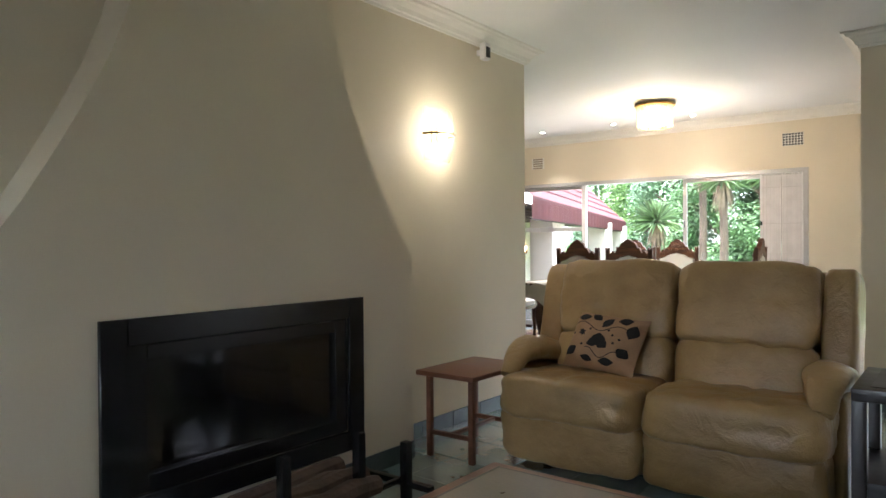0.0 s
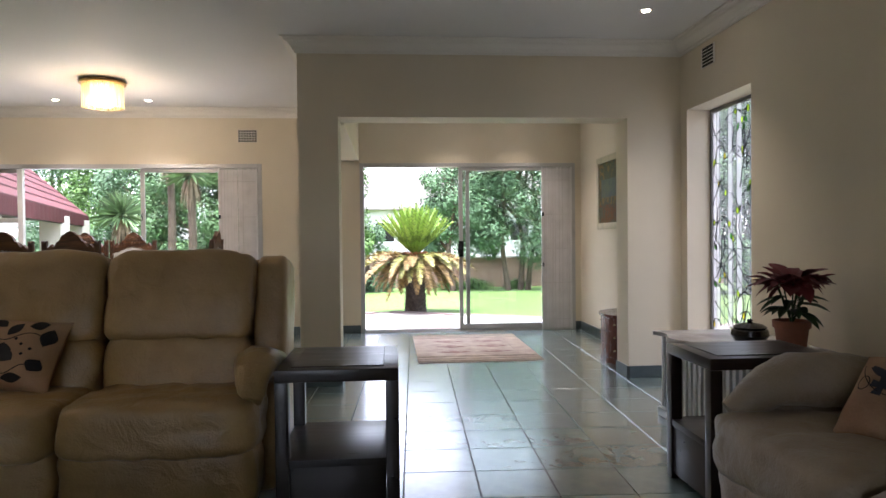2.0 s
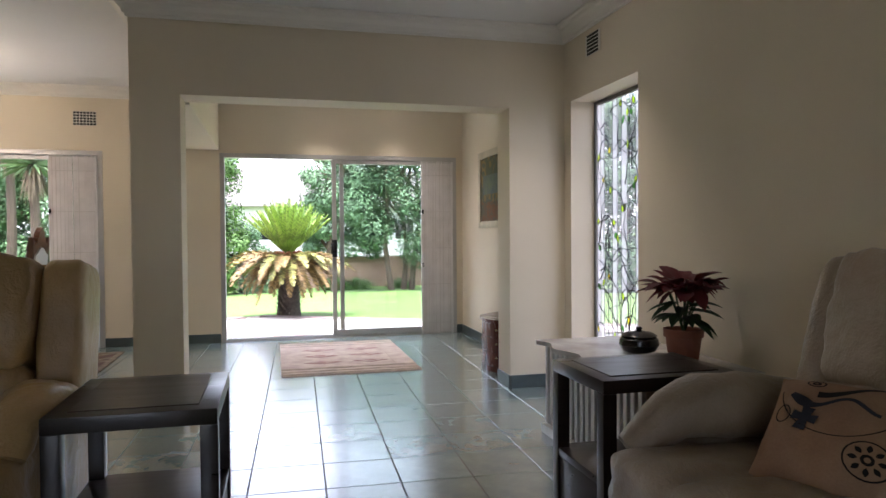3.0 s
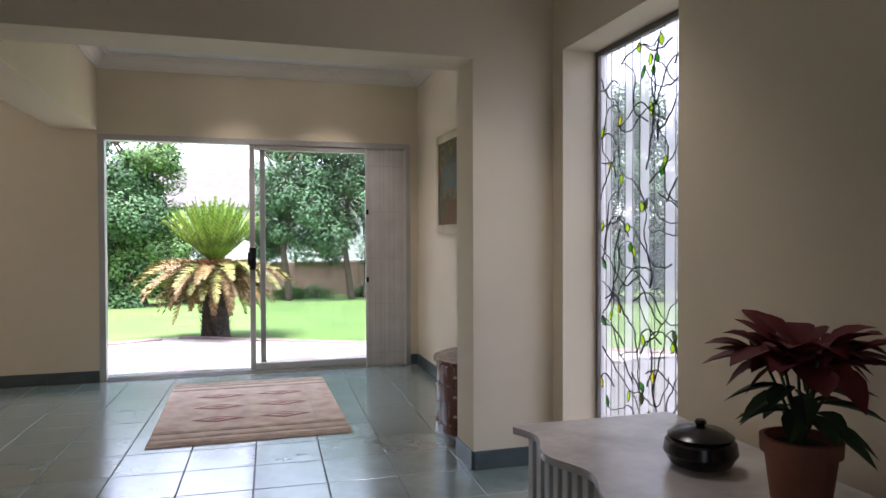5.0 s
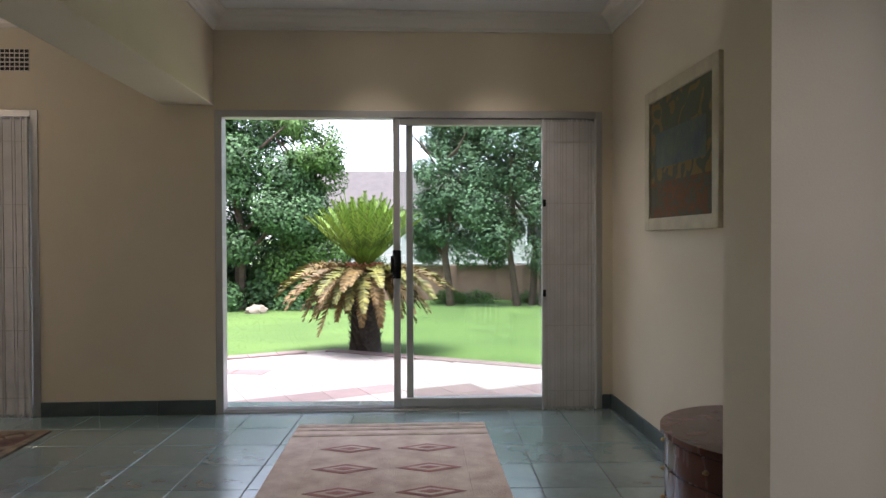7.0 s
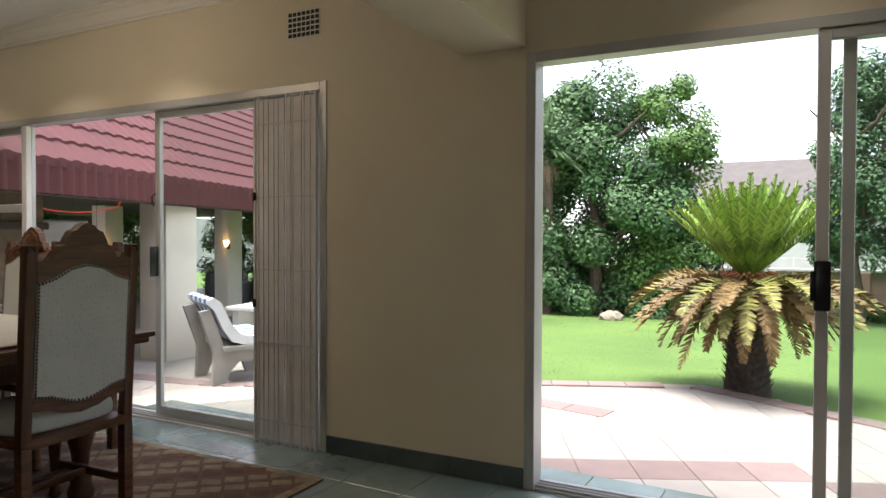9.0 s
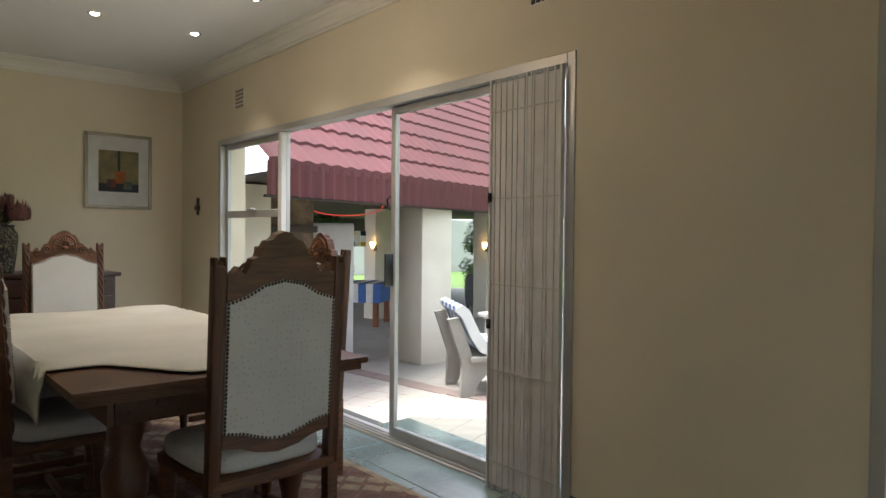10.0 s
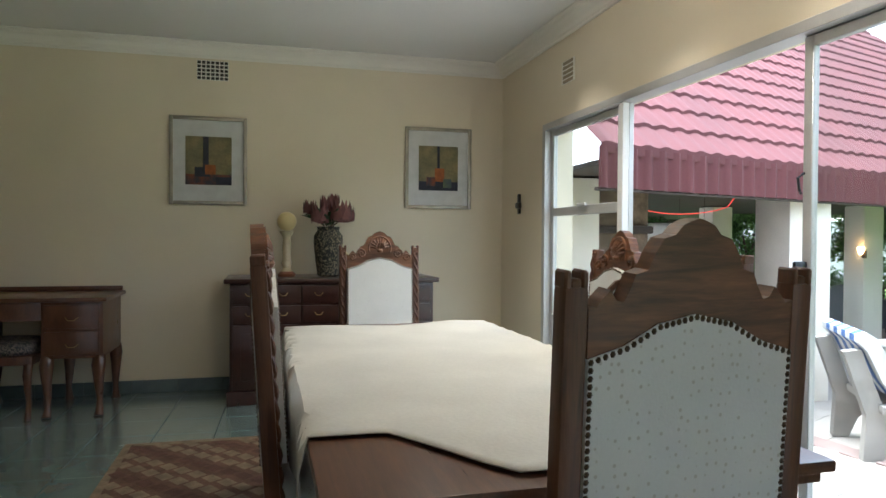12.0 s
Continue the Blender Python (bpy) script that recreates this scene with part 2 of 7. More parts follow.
SGY0, SGY1, SGZ0, SGZ1 = 5.22, 6.20, 0.10, 2.19
bm = B()
box(bm, XR, XR + 0.25, YB, SGY0, -0.3, ZC)
box(bm, XR, XR + 0.25, SGY1, YG, -0.3, ZC)
box(bm, XR, XR + 0.25, SGY0, SGY1, -0.3, SGZ0)
box(bm, XR, XR + 0.25, SGY0, SGY1, SGZ1, ZC)
wall_east = setting("wall_east", bm, CREAM, "cream painted wall with a tall narrow window opening")

wall_west = setting("wall_west", box(B(), XW - 0.25, XW, YS, YG, -0.3, ZC), CREAM, "cream painted dining room wall")
setting("wall_sconce", box(B(), XS - 0.25, XS, YB, 5.17, -0.3, ZC, 0.004), CREAM, "cream painted wall ending at the dining room")
setting("wall_dining_rear", box(B(), XW, XS - 0.25, YS - 0.25, YS, -0.3, ZC), CREAM, "cream painted plain wall")
bm = B()   # wall behind the start, with an unseen opening added to light the sofa
for x0, x1, z0, z1 in ((XS, -2.2, -0.3, ZC), (-2.2, -0.6, -0.3, 0.75), (-2.2, -0.6, 2.1, ZC), (-0.6, XR, -0.3, ZC)):
    box(bm, x0, x1, YB - 0.25, YB, z0, z1)
setting("wall_south", bm, CREAM, "cream painted wall with an added, unseen window opening")


def cornice(name, a, b, inward, m0=1, m1=1):
    """A moulded plaster cornice from a to b; m0 and m1: mitred inwards (1), outwards (-1) or square (0)."""
    profile = [(0.0, ZK), (0.014, ZK), (0.018, ZK + 0.014), (0.030, ZK + 0.020), (0.040, ZK + 0.045), (0.065, ZK + 0.072), (0.085, ZK + 0.080), (0.095, ZK + 0.096), (0.115, ZK + 0.100), (0.120, ZC + 0.0), (0.0, ZC)]
    a, b, inward = Vector((*a, 0)), Vector((*b, 0)), Vector((*inward, 0))
    way = (b - a).normalized()
    bm = B()
    ends = []
    for p, m, s in ((a, m0, 1), (b, m1, -1)):
        ends.append([bm.verts.new(p + inward * d + way * s * m * d + Vector((0, 0, z - 0.002))) for d, z in profile])
    for k in range(len(profile)):
        j = (k + 1) % len(profile)
        bm.faces.new((ends[0][k], ends[0][j], ends[1][j], ends[1][k]))
    bm.faces.new(ends[0])
    bm.faces.new(ends[1][::-1])
    bmesh.ops.recalc_face_normals(bm, faces=bm.faces[:])
    return setting(name, bm, PLASTER, "white moulded plaster cornice")


cornice("cornice", (-0.689, YO), (XR, YO), (0, -1), -1, 1)
cornice("cornice", (XR, YO), (XR, YB), (-1, 0))
cornice("cornice", (-0.689, YG), (-0.689, YO), (-1, 0), 1, -1)
cornice("cornice", (XS, YB), (XS, 5.17), (1, 0), 1, -1)
cornice("cornice", (XS, 5.17), (XS - 0.25, 5.17), (0, 1), -1, -1)
cornice("cornice", (XS - 0.25, 5.17), (XS - 0.25, YS), (-1, 0), -1, 1)
cornice("cornice", (XR, YB), (XS, YB), (0, 1))
cornice("cornice", (XW, YG), (-0.682, YG), (0, -1))
cornice("cornice", (XW, YS), (XW, YG), (1, 0))
cornice("cornice", (XS - 0.25, YS), (XW, YS), (0, 1))
cornice("cornice", (-0.338, YG), (XR, YG), (0, -1))
cornice("cornice", (XR, YG), (XR, YO2), (-1, 0))
cornice("cornice", (XR, YO2), (-0.338, YO2), (0, 1))
cornice("cornice", (-0.338, YO2), (-0.338, YG), (1, 0))


def skirting(a, b, inward, height=0.10):
    """Tiled skirting pieces along a wall."""
    a, b, inward = Vector((*a, 0)), Vector((*b, 0)), Vector((*inward, 0))
    length, way = (b - a).length, (b - a).normalized()
    base = setting("baseboard", box(B(), 0, length, 0, 0.006, 0, height - 0.004), GROUT, "green-grey tile skirting")
    turn = Matrix(((way.x, inward.x, 0, a.x), (way.y, inward.y, 0, a.y), (0, 0, 1, 0), (0, 0, 0, 1)))
    base.matrix_basis = turn
    count = max(1, round(length / 0.35))
    step = length / count
    bm = box(B(), 0.0015, step - 0.0015, 0.001, 0.012, 0, height, 0.002, 1)
    if turn.to_3x3().determinant() < 0:
        bmesh.ops.reverse_faces(bm, faces=bm.faces[:])
    first = part("tile", bm, SKIRT, base, smooth=False)
    for k in range(1, count):
        ob = new("tile", first.data)
        ob.parent = base
        ob.location = (k * step, 0, 0)


skirting((DX1, YG), (GX0 - 0.005, YG), (0, -1))
skirting((XW, YG), (DX0, YG), (0, -1))
skirting((GX1, YG), (XR, YG), (0, -1))
skirting((XR, YG), (XR, YO2), (-1, 0))
skirting((XR, YO), (XR, YB), (-1, 0))
skirting((1.987, YO), (XR, YO), (0, -1))
skirting((1.987, YO2), (1.987, YO), (-1, 0))
skirting((XR, YO2), (1.987, YO2), (0, 1))
skirting((-0.689, YO), (-0.37, YO), (0, -1))
skirting((-0.37, YO), (-0.37, YO2), (1, 0))
skirting((-0.37, YO2), (-0.689, YO2), (0, 1))
skirting((-0.689, YO2), (-0.689, YO), (-1, 0))
skirting((XW, YS), (XW, YG), (1, 0))
skirting((XS, 3.53), (XS, 5.17), (1, 0), 0.1)
skirting((XS, 5.17), (XS - 0.25, 5.17), (0, 1))
skirting((XS - 0.25, 5.17), (XS - 0.25, YS), (-1, 0))


# ---- doors and windows ----
def sliding_door(name, x0, x1, z1, posts, label):
    """An aluminium sliding door set in the garden wall: frame, track, leaves with their panes."""
    door = new(name)
    tagged(door, label, "sliding door", kind="structure")
    y0, y1 = YG - 0.006, YG + 0.10
    bm = B()
    box(bm, x0 + 0.001, x0 + 0.05, y0, y1, 0, z1 - 0.001, 0.003, 1)
    box(bm, x1 - 0.05, x1 - 0.001, y0, y1, 0, z1 - 0.001, 0.003, 1)
    box(bm, x0 + 0.05, x1 - 0.05, y0, y1, z1 - 0.05, z1 - 0.001, 0.003, 1)
    part("door_frame", bm, ALU, door)
    bm = B()
    box(bm, x0 + 0.05, x1 - 0.05, y0 + 0.01, YG2 - 0.1, -0.012, 0.012, 0.003, 1)
    for k in range(3):
        box(bm, x0 + 0.05, x1 - 0.05, YG + 0.015 + 0.034 * k, YG + 0.021 + 0.034 * k, 0.012, 0.026)
    part("track", bm, ALU, door)
    for a, b, y in posts:
        leaf = part("door_leaf", B_leaf(a, b, y, z1 - 0.052), ALU, door)
        p = part("pane", box(B(), a + 0.047, b - 0.047, y + 0.014, y + 0.019, 0.085, z1 - 0.095), PANE, leaf, smooth=False)
        p.visible_shadow = False
    return door


def B_leaf(a, b, y, top):
    bm = B()
    w = 0.048
    box(bm, a, a + w, y, y + 0.033, 0.028, top, 0.004, 1)
    box(bm, b - w, b, y, y + 0.033, 0.028, top, 0.004, 1)
    box(bm, a + w, b - w, y, y + 0.033, 0.028, 0.088, 0.004, 1)
    box(bm, a + w, b - w, y, y + 0.033, top - 0.045, top, 0.004, 1)
    return bm


door_1 = sliding_door("door_1", GX0, GX1, 2.1, [(0.98, 2.31, YG + 0.04)], "grey aluminium sliding garden door with one leaf slid open")
# the open leaf stands behind the fixed one, its stile beside it
leaf = part("door_leaf", B_leaf(0.89, 2.22, YG + 0.005, 2.048), ALU, door_1)
p = part("pane", box(B(), 0.937, 2.173, YG + 0.018, YG + 0.022, 0.085, 2.005), PANE, leaf, smooth=False)
p.visible_shadow = False
bm = B()
box(bm, 0.885, 0.945, YG - 0.028, YG + 0.004, 0.93, 1.13, 0.008)
box(bm, 0.872, 0.888, YG - 0.040, YG - 0.010, 0.97, 1.09, 0.005)
part("handle", bm, BLACK, leaf, "black plastic lock and pull handle")

door_2 = sliding_door("door_2", DX0, DX1, DZ, [(-5.46, -4.32, YG + 0.045), (-2.97, -1.57, YG + 0.045)], "grey aluminium sliding patio doors with a top-hung side light")
bm = B()
box(bm, -4.37, -4.31, YG - 0.002, YG + 0.04, 0.02, 2.04, 0.004, 1)
part("mullion", bm, WHITE, door_2)
bm = B()
box(bm, -5.41, -4.37, YG + 0.035, YG + 0.085, 1.40, 1.46, 0.004, 1)
box(bm, -5.41, -4.37, YG + 0.035, YG + 0.085, 0.62, 0.67, 0.004, 1)
box(bm, -4.95, -4.83, YG + 0.01, YG + 0.035, 1.455, 1.475, 0.004, 1)
part("transom", bm, ALU, door_2)
bm = B()
box(bm, -2.955, -2.935, YG - 0.012, YG + 0.044, 0.95, 1.15, 0.006)
part("handle", bm, BLACK, door_2)
bm = B()
tube(bm, [(-2.945, YG + 0.03, 1.50), (-2.945, YG + 0.0, 1.48), (-2.935, YG + 0.0, 1.43), (-2.95, YG + 0.02, 1.42)], 0.006)
part("hook", bm, BLACK, door_2)


GATEBAR = material("grey_gate_bar", (0.55, 0.52, 0.50), 0.5, vary=0.05, scale=7, fine=90, bump=0.02)


def folded_gate(name, x0, x1, z1, folds, label):
    """A white expanding security gate folded against the jamb: narrow upright bars with cross bars."""
    gate = thing(name, Matrix.Translation((x0, YG - 0.032, 0.004)), label, "security gate")
    w, h = x1 - x0, z1 - 0.06
    rng = random.Random(int(w * 100))
    for k in range(2):
        part("gate_panel", box(B(), 0.012 + k * (w / 2 - 0.009), w / 2 - 0.003 + k * (w / 2 - 0.010), 0.004, 0.020, 0.02, h - 0.02, 0.002, 1), GREYWHITE, gate)
    for k in range(folds):
        x = 0.02 + (w - 0.05) * (k + 0.5 + rng.uniform(-0.35, 0.35)) / folds
        wide = rng.choice((0.004, 0.006, 0.011))
        part("bar", box(B(), x, x + wide, 0.0005, 0.0045, 0.0, h, 0.001, 1), GATEBAR if wide < 0.01 else GREYWHITE, gate)
    for x in (0.0, w - 0.014):
        part("end_bar", box(B(), x, x + 0.014, -0.004, 0.022, 0.0, h, 0.002, 1), WHITE, gate)
    for z in (0.13, 0.58, 1.0, 1.42, 1.84):
        part("cross_bar", box(B(), 0.016, w - 0.016, -0.002, 0.004, z * h / 2.0 - 0.003, z * h / 2.0 + 0.003), GATEBAR, gate)
    for z in (0.82, 1.45):
        part("lock", box(B(), 0.002, 0.026, -0.016, -0.004, z - 0.025, z + 0.025, 0.006), BLACK, gate, "black lock")
    for k in range(9):
        part("roller", box(B(), 0.04 + k * (w - 0.08) / 9, 0.058 + k * (w - 0.08) / 9, -0.004, 0.004, -0.003, 0.022), ALU, gate)
    return gate


folded_gate("folding_gate", 1.93, 2.315, 2.1, 17, "off-white folded expanding security gate at the garden door")
folded_gate("folding_gate", -2.03, -1.57, DZ, 11, "off-white folded expanding security gate at the patio doors")

# unseen rear window, added to let fill light into the living room
window_2 = new("window_2")
tagged(window_2, "unseen window added behind the living room for fill light", "window", kind="structure")
bm = B()
for x in (-2.2, -1.42, -0.64):
    box(bm, x, x + 0.04, YB - 0.1, YB - 0.05, 0.75, 2.1)
for x in (-2.16, -1.38):
    box(bm, x, x + 0.74, YB - 0.1, YB - 0.05, 0.75, 0.79)
    box(bm, x, x + 0.74, YB - 0.1, YB - 0.05, 2.06, 2.1)
part("window_frame", bm, WHITE, window_2)
p = part("pane", box(B(), -2.18, -0.62, YB - 0.08, YB - 0.075, 0.78, 2.07), PANE, window_2, smooth=False)
p.visible_shadow = False


# ---- lamps ----
LAMP = glow("lamp_glass_glow", (1.0, 0.78, 0.45), 0.8)
SPOTGLOW = glow("downlight_bulb", (1.0, 0.88, 0.70), 8.0)
SCONCEGLOW = glow("sconce_tube_glow", (1.0, 0.92, 0.72), 2.5)
CRYSTAL = clear("ribbed_lamp_glass", (0.98, 0.88, 0.66), 0.12, 0.4)
CHROME = material("satin_chrome", (0.55, 0.54, 0.52), 0.2, metal=1.0, vary=0.04, scale=10, fine=100, bump=0.0)

spot_first = None
for x, y in ((-4.70, 8.76), (-4.70, 8.075), (-3.67, 8.76), (-2.67, 8.78), (0.775, 8.80), (1.615, 8.80), (1.84, 5.52)):
    m = Matrix.Translation((x, y, ZC))
    if spot_first is None:
        spot_first = thing("downlight", m, "small recessed white ceiling downlight, lit", "downlight", "ceiling downlights")
        part("rim", turned(B(), [(0.032, -0.001), (0.045, -0.001), (0.048, -0.004), (0.044, -0.008), (0.034, -0.006), (0.032, -0.001)], steps=24), CHROME, spot_first)
        part("bulb", turned(B(), [(0.0, -0.010), (0.022, -0.009), (0.030, -0.003), (0.030, -0.001)][::-1], steps=20), SPOTGLOW, spot_first)
    else:
        copy_thing(spot_first, m)
    lamp = new("downlight_beam", bpy.data.lights.new("downlight_beam", "SPOT"))
    lamp.data.energy, lamp.data.color, lamp.data.spot_size, lamp.data.spot_blend, lamp.data.shadow_soft_size = 10 if x < -2 else 6, (1.0, 0.88, 0.70), radians(95), 0.8, 0.03
    lamp.matrix_world = Matrix.Translation((x, y, ZC - 0.016))

lamp_thing = thing("ceiling_lamp", Matrix.Translation((-2.77, 7.80, ZC)) @ Matrix.Scale(0.9, 4), "round flush ceiling lamp with brass ring and ribbed glass, lit", "ceiling lamp")
part("brass_ring", turned(B(), [(0.10, 0), (0.235, -0.02), (0.24, -0.035), (0.235, -0.048), (0.19, -0.052), (0.17, -0.03)], steps=40), BRASS, lamp_thing)
for k in range(28):
    a = 2 * math.pi * k / 28
    rod = part("glass_rod", tube(B(), [(0.19 * math.cos(a), 0.19 * math.sin(a), -0.05), (0.19 * math.cos(a), 0.19 * math.sin(a), -0.30)], 0.0195, 6), CRYSTAL, lamp_thing)
    rod.visible_shadow = False
part("inner_glow", turned(B(), [(0.12, -0.06), (0.135, -0.10), (0.135, -0.24), (0.10, -0.28)], steps=24), LAMP, lamp_thing)
lamp = new("ceiling_lamp_light", bpy.data.lights.new("ceiling_lamp_light", "POINT"))
lamp.data.energy, lamp.data.color, lamp.data.shadow_soft_size = 2.8, (1.0, 0.84, 0.62), 0.14
lamp.location = (-2.77, 7.80, ZC - 0.42)

sconce = thing("wall_sconce", Matrix.Translation((XS, 4.02, 1.95)) @ Matrix.Scale(0.68, 4), "half-round glass wall sconce with brass band, lit", "wall lamp")
bm = B()
for side in (-1, 1):
    rings = []
    for j in range(9):
        a = radians(10 + 80 * j / 8)
        rings.append([bm.verts.new((0.012 + 0.17 * math.sin(radians(180 * k / 12)) * math.sin(a) ** 0.6, -0.19 * math.cos(radians(180 * k / 12)), side * 0.26 * math.cos(a))) for k in range(13)])
    for a, b in zip(rings, rings[1:]):
        for k in range(12):
            bm.faces.new((a[k], a[k + 1], b[k + 1], b[k]))
SCONCEGLASS = clear("frosted_sconce_glass", (1.0, 0.96, 0.86), 0.10, 0.18)
part("glass_shade", bm, SCONCEGLASS, sconce, "frosted glass bowl").visible_shadow = False
bm = B()
tube(bm, [(0.012 + 0.178 * math.sin(radians(180 * k / 16)), -0.196 * math.cos(radians(180 * k / 16)), 0) for k in range(17)], 0.011, 8)
part("band", bm, BRASS, sconce, "brass band")
part("back_plate", box(B(), 0.0, 0.02, -0.06, 0.06, -0.08, 0.08, 0.006), BRASS, sconce)
part("tube", turned(B(), [(0.018, -0.10), (0.022, -0.09), (0.022, 0.09), (0.018, 0.10)], (0.075, 0, 0), 12), SCONCEGLOW, sconce)
lamp = new("sconce_light", bpy.data.lights.new("sconce_light", "POINT"))
lamp.data.energy, lamp.data.color, lamp.data.shadow_soft_size = 0.48, (1.0, 0.88, 0.66), 0.04
lamp.location = (XS + 0.20, 4.02, 1.95)


# ---- garden ----
def ground_height(x, y=10.0):
    """The patio falls gently towards the pavilion, the lawn towards the garden wall."""
    f = min(1.0, max(0.0, (-x - 1.2) / 4.4))
    g = min(1.0, max(0.0, (y - 12.6) / 11.0))
    return min(GZ - 0.35 * f * f * (3 - 2 * f), GZ - 0.48 * g)


LAWN = material("lawn_green", (0.10, 0.175, 0.032), 0.9, vary=0.15, scale=0.7, fine=60, bump=0.2, second=(0.07, 0.13, 0.022))
PAVER = material("cream_stone_paver", (0.36, 0.325, 0.29), 0.75, vary=0.07, scale=3, fine=60, bump=0.06, per_object=0.06)
PINKPAVER = material("pink_clay_paver", (0.25, 0.18, 0.165), 0.75, vary=0.1, scale=3, fine=60, bump=0.06, per_object=0.08)
GREYPAVER = material("grey_stone_paver", (0.25, 0.23, 0.20), 0.8, vary=0.1, scale=3, fine=60, bump=0.06, per_object=0.06)
MORTAR = material("paving_joint", (0.34, 0.29, 0.25), 0.9, vary=0.1, scale=5, fine=80, bump=0.1)
bm = B()
xs = [-900, -60, -30, -14] + [-12 + 0.6 * k for k in range(28)] + [8, 20, 60, 900]
ys = [9.45, 10.5, 11.5, 12.2, 12.6] + [13 + 0.75 * k for k in range(15)] + [25, 40, 90, 1500]
rows = [[bm.verts.new((x, y, ground_height(x, y) - 0.03)) for x in xs] for y in ys]
for a, b in zip(rows, rows[1:]):
    for k in range(len(xs) - 1):
        bm.faces.new((a[k], a[k + 1], b[k + 1], b[k]))
setting("ground", bm, LAWN, "short green lawn running to the horizon", True)
bm = B()
for x0, x1, y0, y1 in ((-900, 900, -900, YB - 0.3), (-900, XW - 0.3, YB - 0.3, 9.45), (XR + 0.3, 900, YB - 0.3, 9.45)):
    box(bm, x0, x1, y0, y1, -0.9, -0.132 if x0 > 0 else -0.46)
# added filler ground, kept grey so it bounces no green onto the walls
REARGROUND = material("neutral_rear_ground", (0.15, 0.15, 0.13), 0.9, vary=0.15, scale=2, fine=50, bump=0.1)
setting("ground_rear", bm, REARGROUND, "added neutral grey ground round the house", False)


# ---- patio ----
def patio_edge(x):
    """The lawn edge of the paving: a corner at the cycad, stepping back towards the pavilion."""
    if x > 0:
        return 12.66 - 0.53 * x
    if x > -2.3:
        return 12.66 + 0.44 * x
    return min(14.5, 11.648 + 3.0 * (-2.3 - x)) if x > -7.4 else 12.66


def in_patio(x, y):
    return y < patio_edge(x)


patio = tagged(new("patio"), "cream stone patio with pink clay blocks", kind="structure")
bm = B()
cols = [-12 + 0.1 * k for k in range(180)]
for xa, xb in zip(cols, cols[1:]):
    ya, yb = patio_edge(xa), patio_edge(xb)
    if yb > 9.5:
        bm.faces.new([bm.verts.new((x, y, ground_height(x) - 0.008)) for x, y in ((xa, 9.45), (xb, 9.45), (xb, yb), (xa, ya))])
part("bed", bm, MORTAR, patio, smooth=False)
CELL, SKEW = 0.32, radians(25.2)
ORIGIN, ALONG, AWAY = Vector((-0.19, 10.55, 0)), Vector((math.cos(SKEW), math.sin(SKEW), 0)), Vector((-math.sin(SKEW), math.cos(SKEW), 0))
pink_cells = {(-3, -2), (-3, -3), (-2, -3), (-2, -2), (-1, -2), (0, -2), (1, -2), (2, -2), (3, -3), (4, -3), (3, -4), (4, -4), (5, -4), (6, -4)}
paver_mesh, count = {}, 0
rest_bm = {"cream": B(), "pink": B()}
for i in range(-40, 22):
    for j in range(-16, 26):
        p = ORIGIN + ALONG * (i * CELL) + AWAY * (j * CELL)
        c = p + (ALONG + AWAY) * (CELL / 2)
        if c.y < 9.5 or c.x < -11.8 or not in_patio(c.x, c.y + 0.12):
            continue
        kind = "pink" if (i, j) in pink_cells else "cream"
        if -4.4 < c.x < -2.9 and 9.9 < c.y < 10.9:
            kind = "grey"
        tilt = (ground_height(c.x + 0.16) - ground_height(c.x - 0.16)) / 0.32
        m = Matrix.Translation((c.x, c.y, ground_height(c.x))) @ Matrix.Rotation(-math.atan(tilt), 4, "Y") @ Matrix.Rotation(SKEW, 4, "Z")
        if count < 290 and -2.2 < c.x < 3.2 or kind == "grey":
            if kind not in paver_mesh:
                ob = part("paver", box(B(), -CELL / 2 + 0.0025, CELL / 2 - 0.0025, -CELL / 2 + 0.0025, CELL / 2 - 0.0025, -0.03, 0.0, 0.003, 1), {"cream": PAVER, "pink": PINKPAVER, "grey": GREYPAVER}[kind], patio, smooth=False)
                paver_mesh[kind] = ob.data
            else:
                ob = new("paver", paver_mesh[kind])
                ob.parent = patio
            ob.matrix_basis = m
            count += 1
        else:
            h = CELL / 2 - 0.0025
            top = [m @ Vector(q) for q in ((-h, -h, 0), (h, -h, 0), (h, h, 0), (-h, h, 0))]
            low = [q - Vector((0, 0, 0.03)) for q in top]
            vs = [rest_bm[kind].verts.new(q) for q in low + top]
            for f in ((4, 5, 6, 7), (0, 1, 5, 4), (1, 2, 6, 5), (2, 3, 7, 6), (3, 0, 4, 7)):
                rest_bm[kind].faces.new([vs[k] for k in f])
for kind, bm in rest_bm.items():
    tagged(part("pavers", bm, PAVER if kind == "cream" else PINKPAVER, patio, smooth=False), kind="stuff")
edge_first = None
for a, b in (((-2.3, 11.46), (0.0, 12.47)), ((0.0, 12.47), (5.6, 9.5))):
    a, b = Vector((*a, 0)), Vector((*b, 0))
    n = int((b - a).length / 0.33)
    way = (b - a).normalized()
    for k in range(n):
        p = a + way * 0.33 * k
        if edge_first is None:
            edge_first = part("edge_block", box(B(), 0.003, 0.327, 0.0, 0.17, -0.05, 0.012, 0.006, 1), PINKPAVER, patio, smooth=False)
            ob = edge_first
        else:
            ob = new("edge_block", edge_first.data)
            ob.parent = patio
        ob.matrix_basis = Matrix.Translation((p.x, p.y, ground_height(p.x + 0.1))) @ Matrix.Rotation(math.atan2(way.y, way.x), 4, "Z")
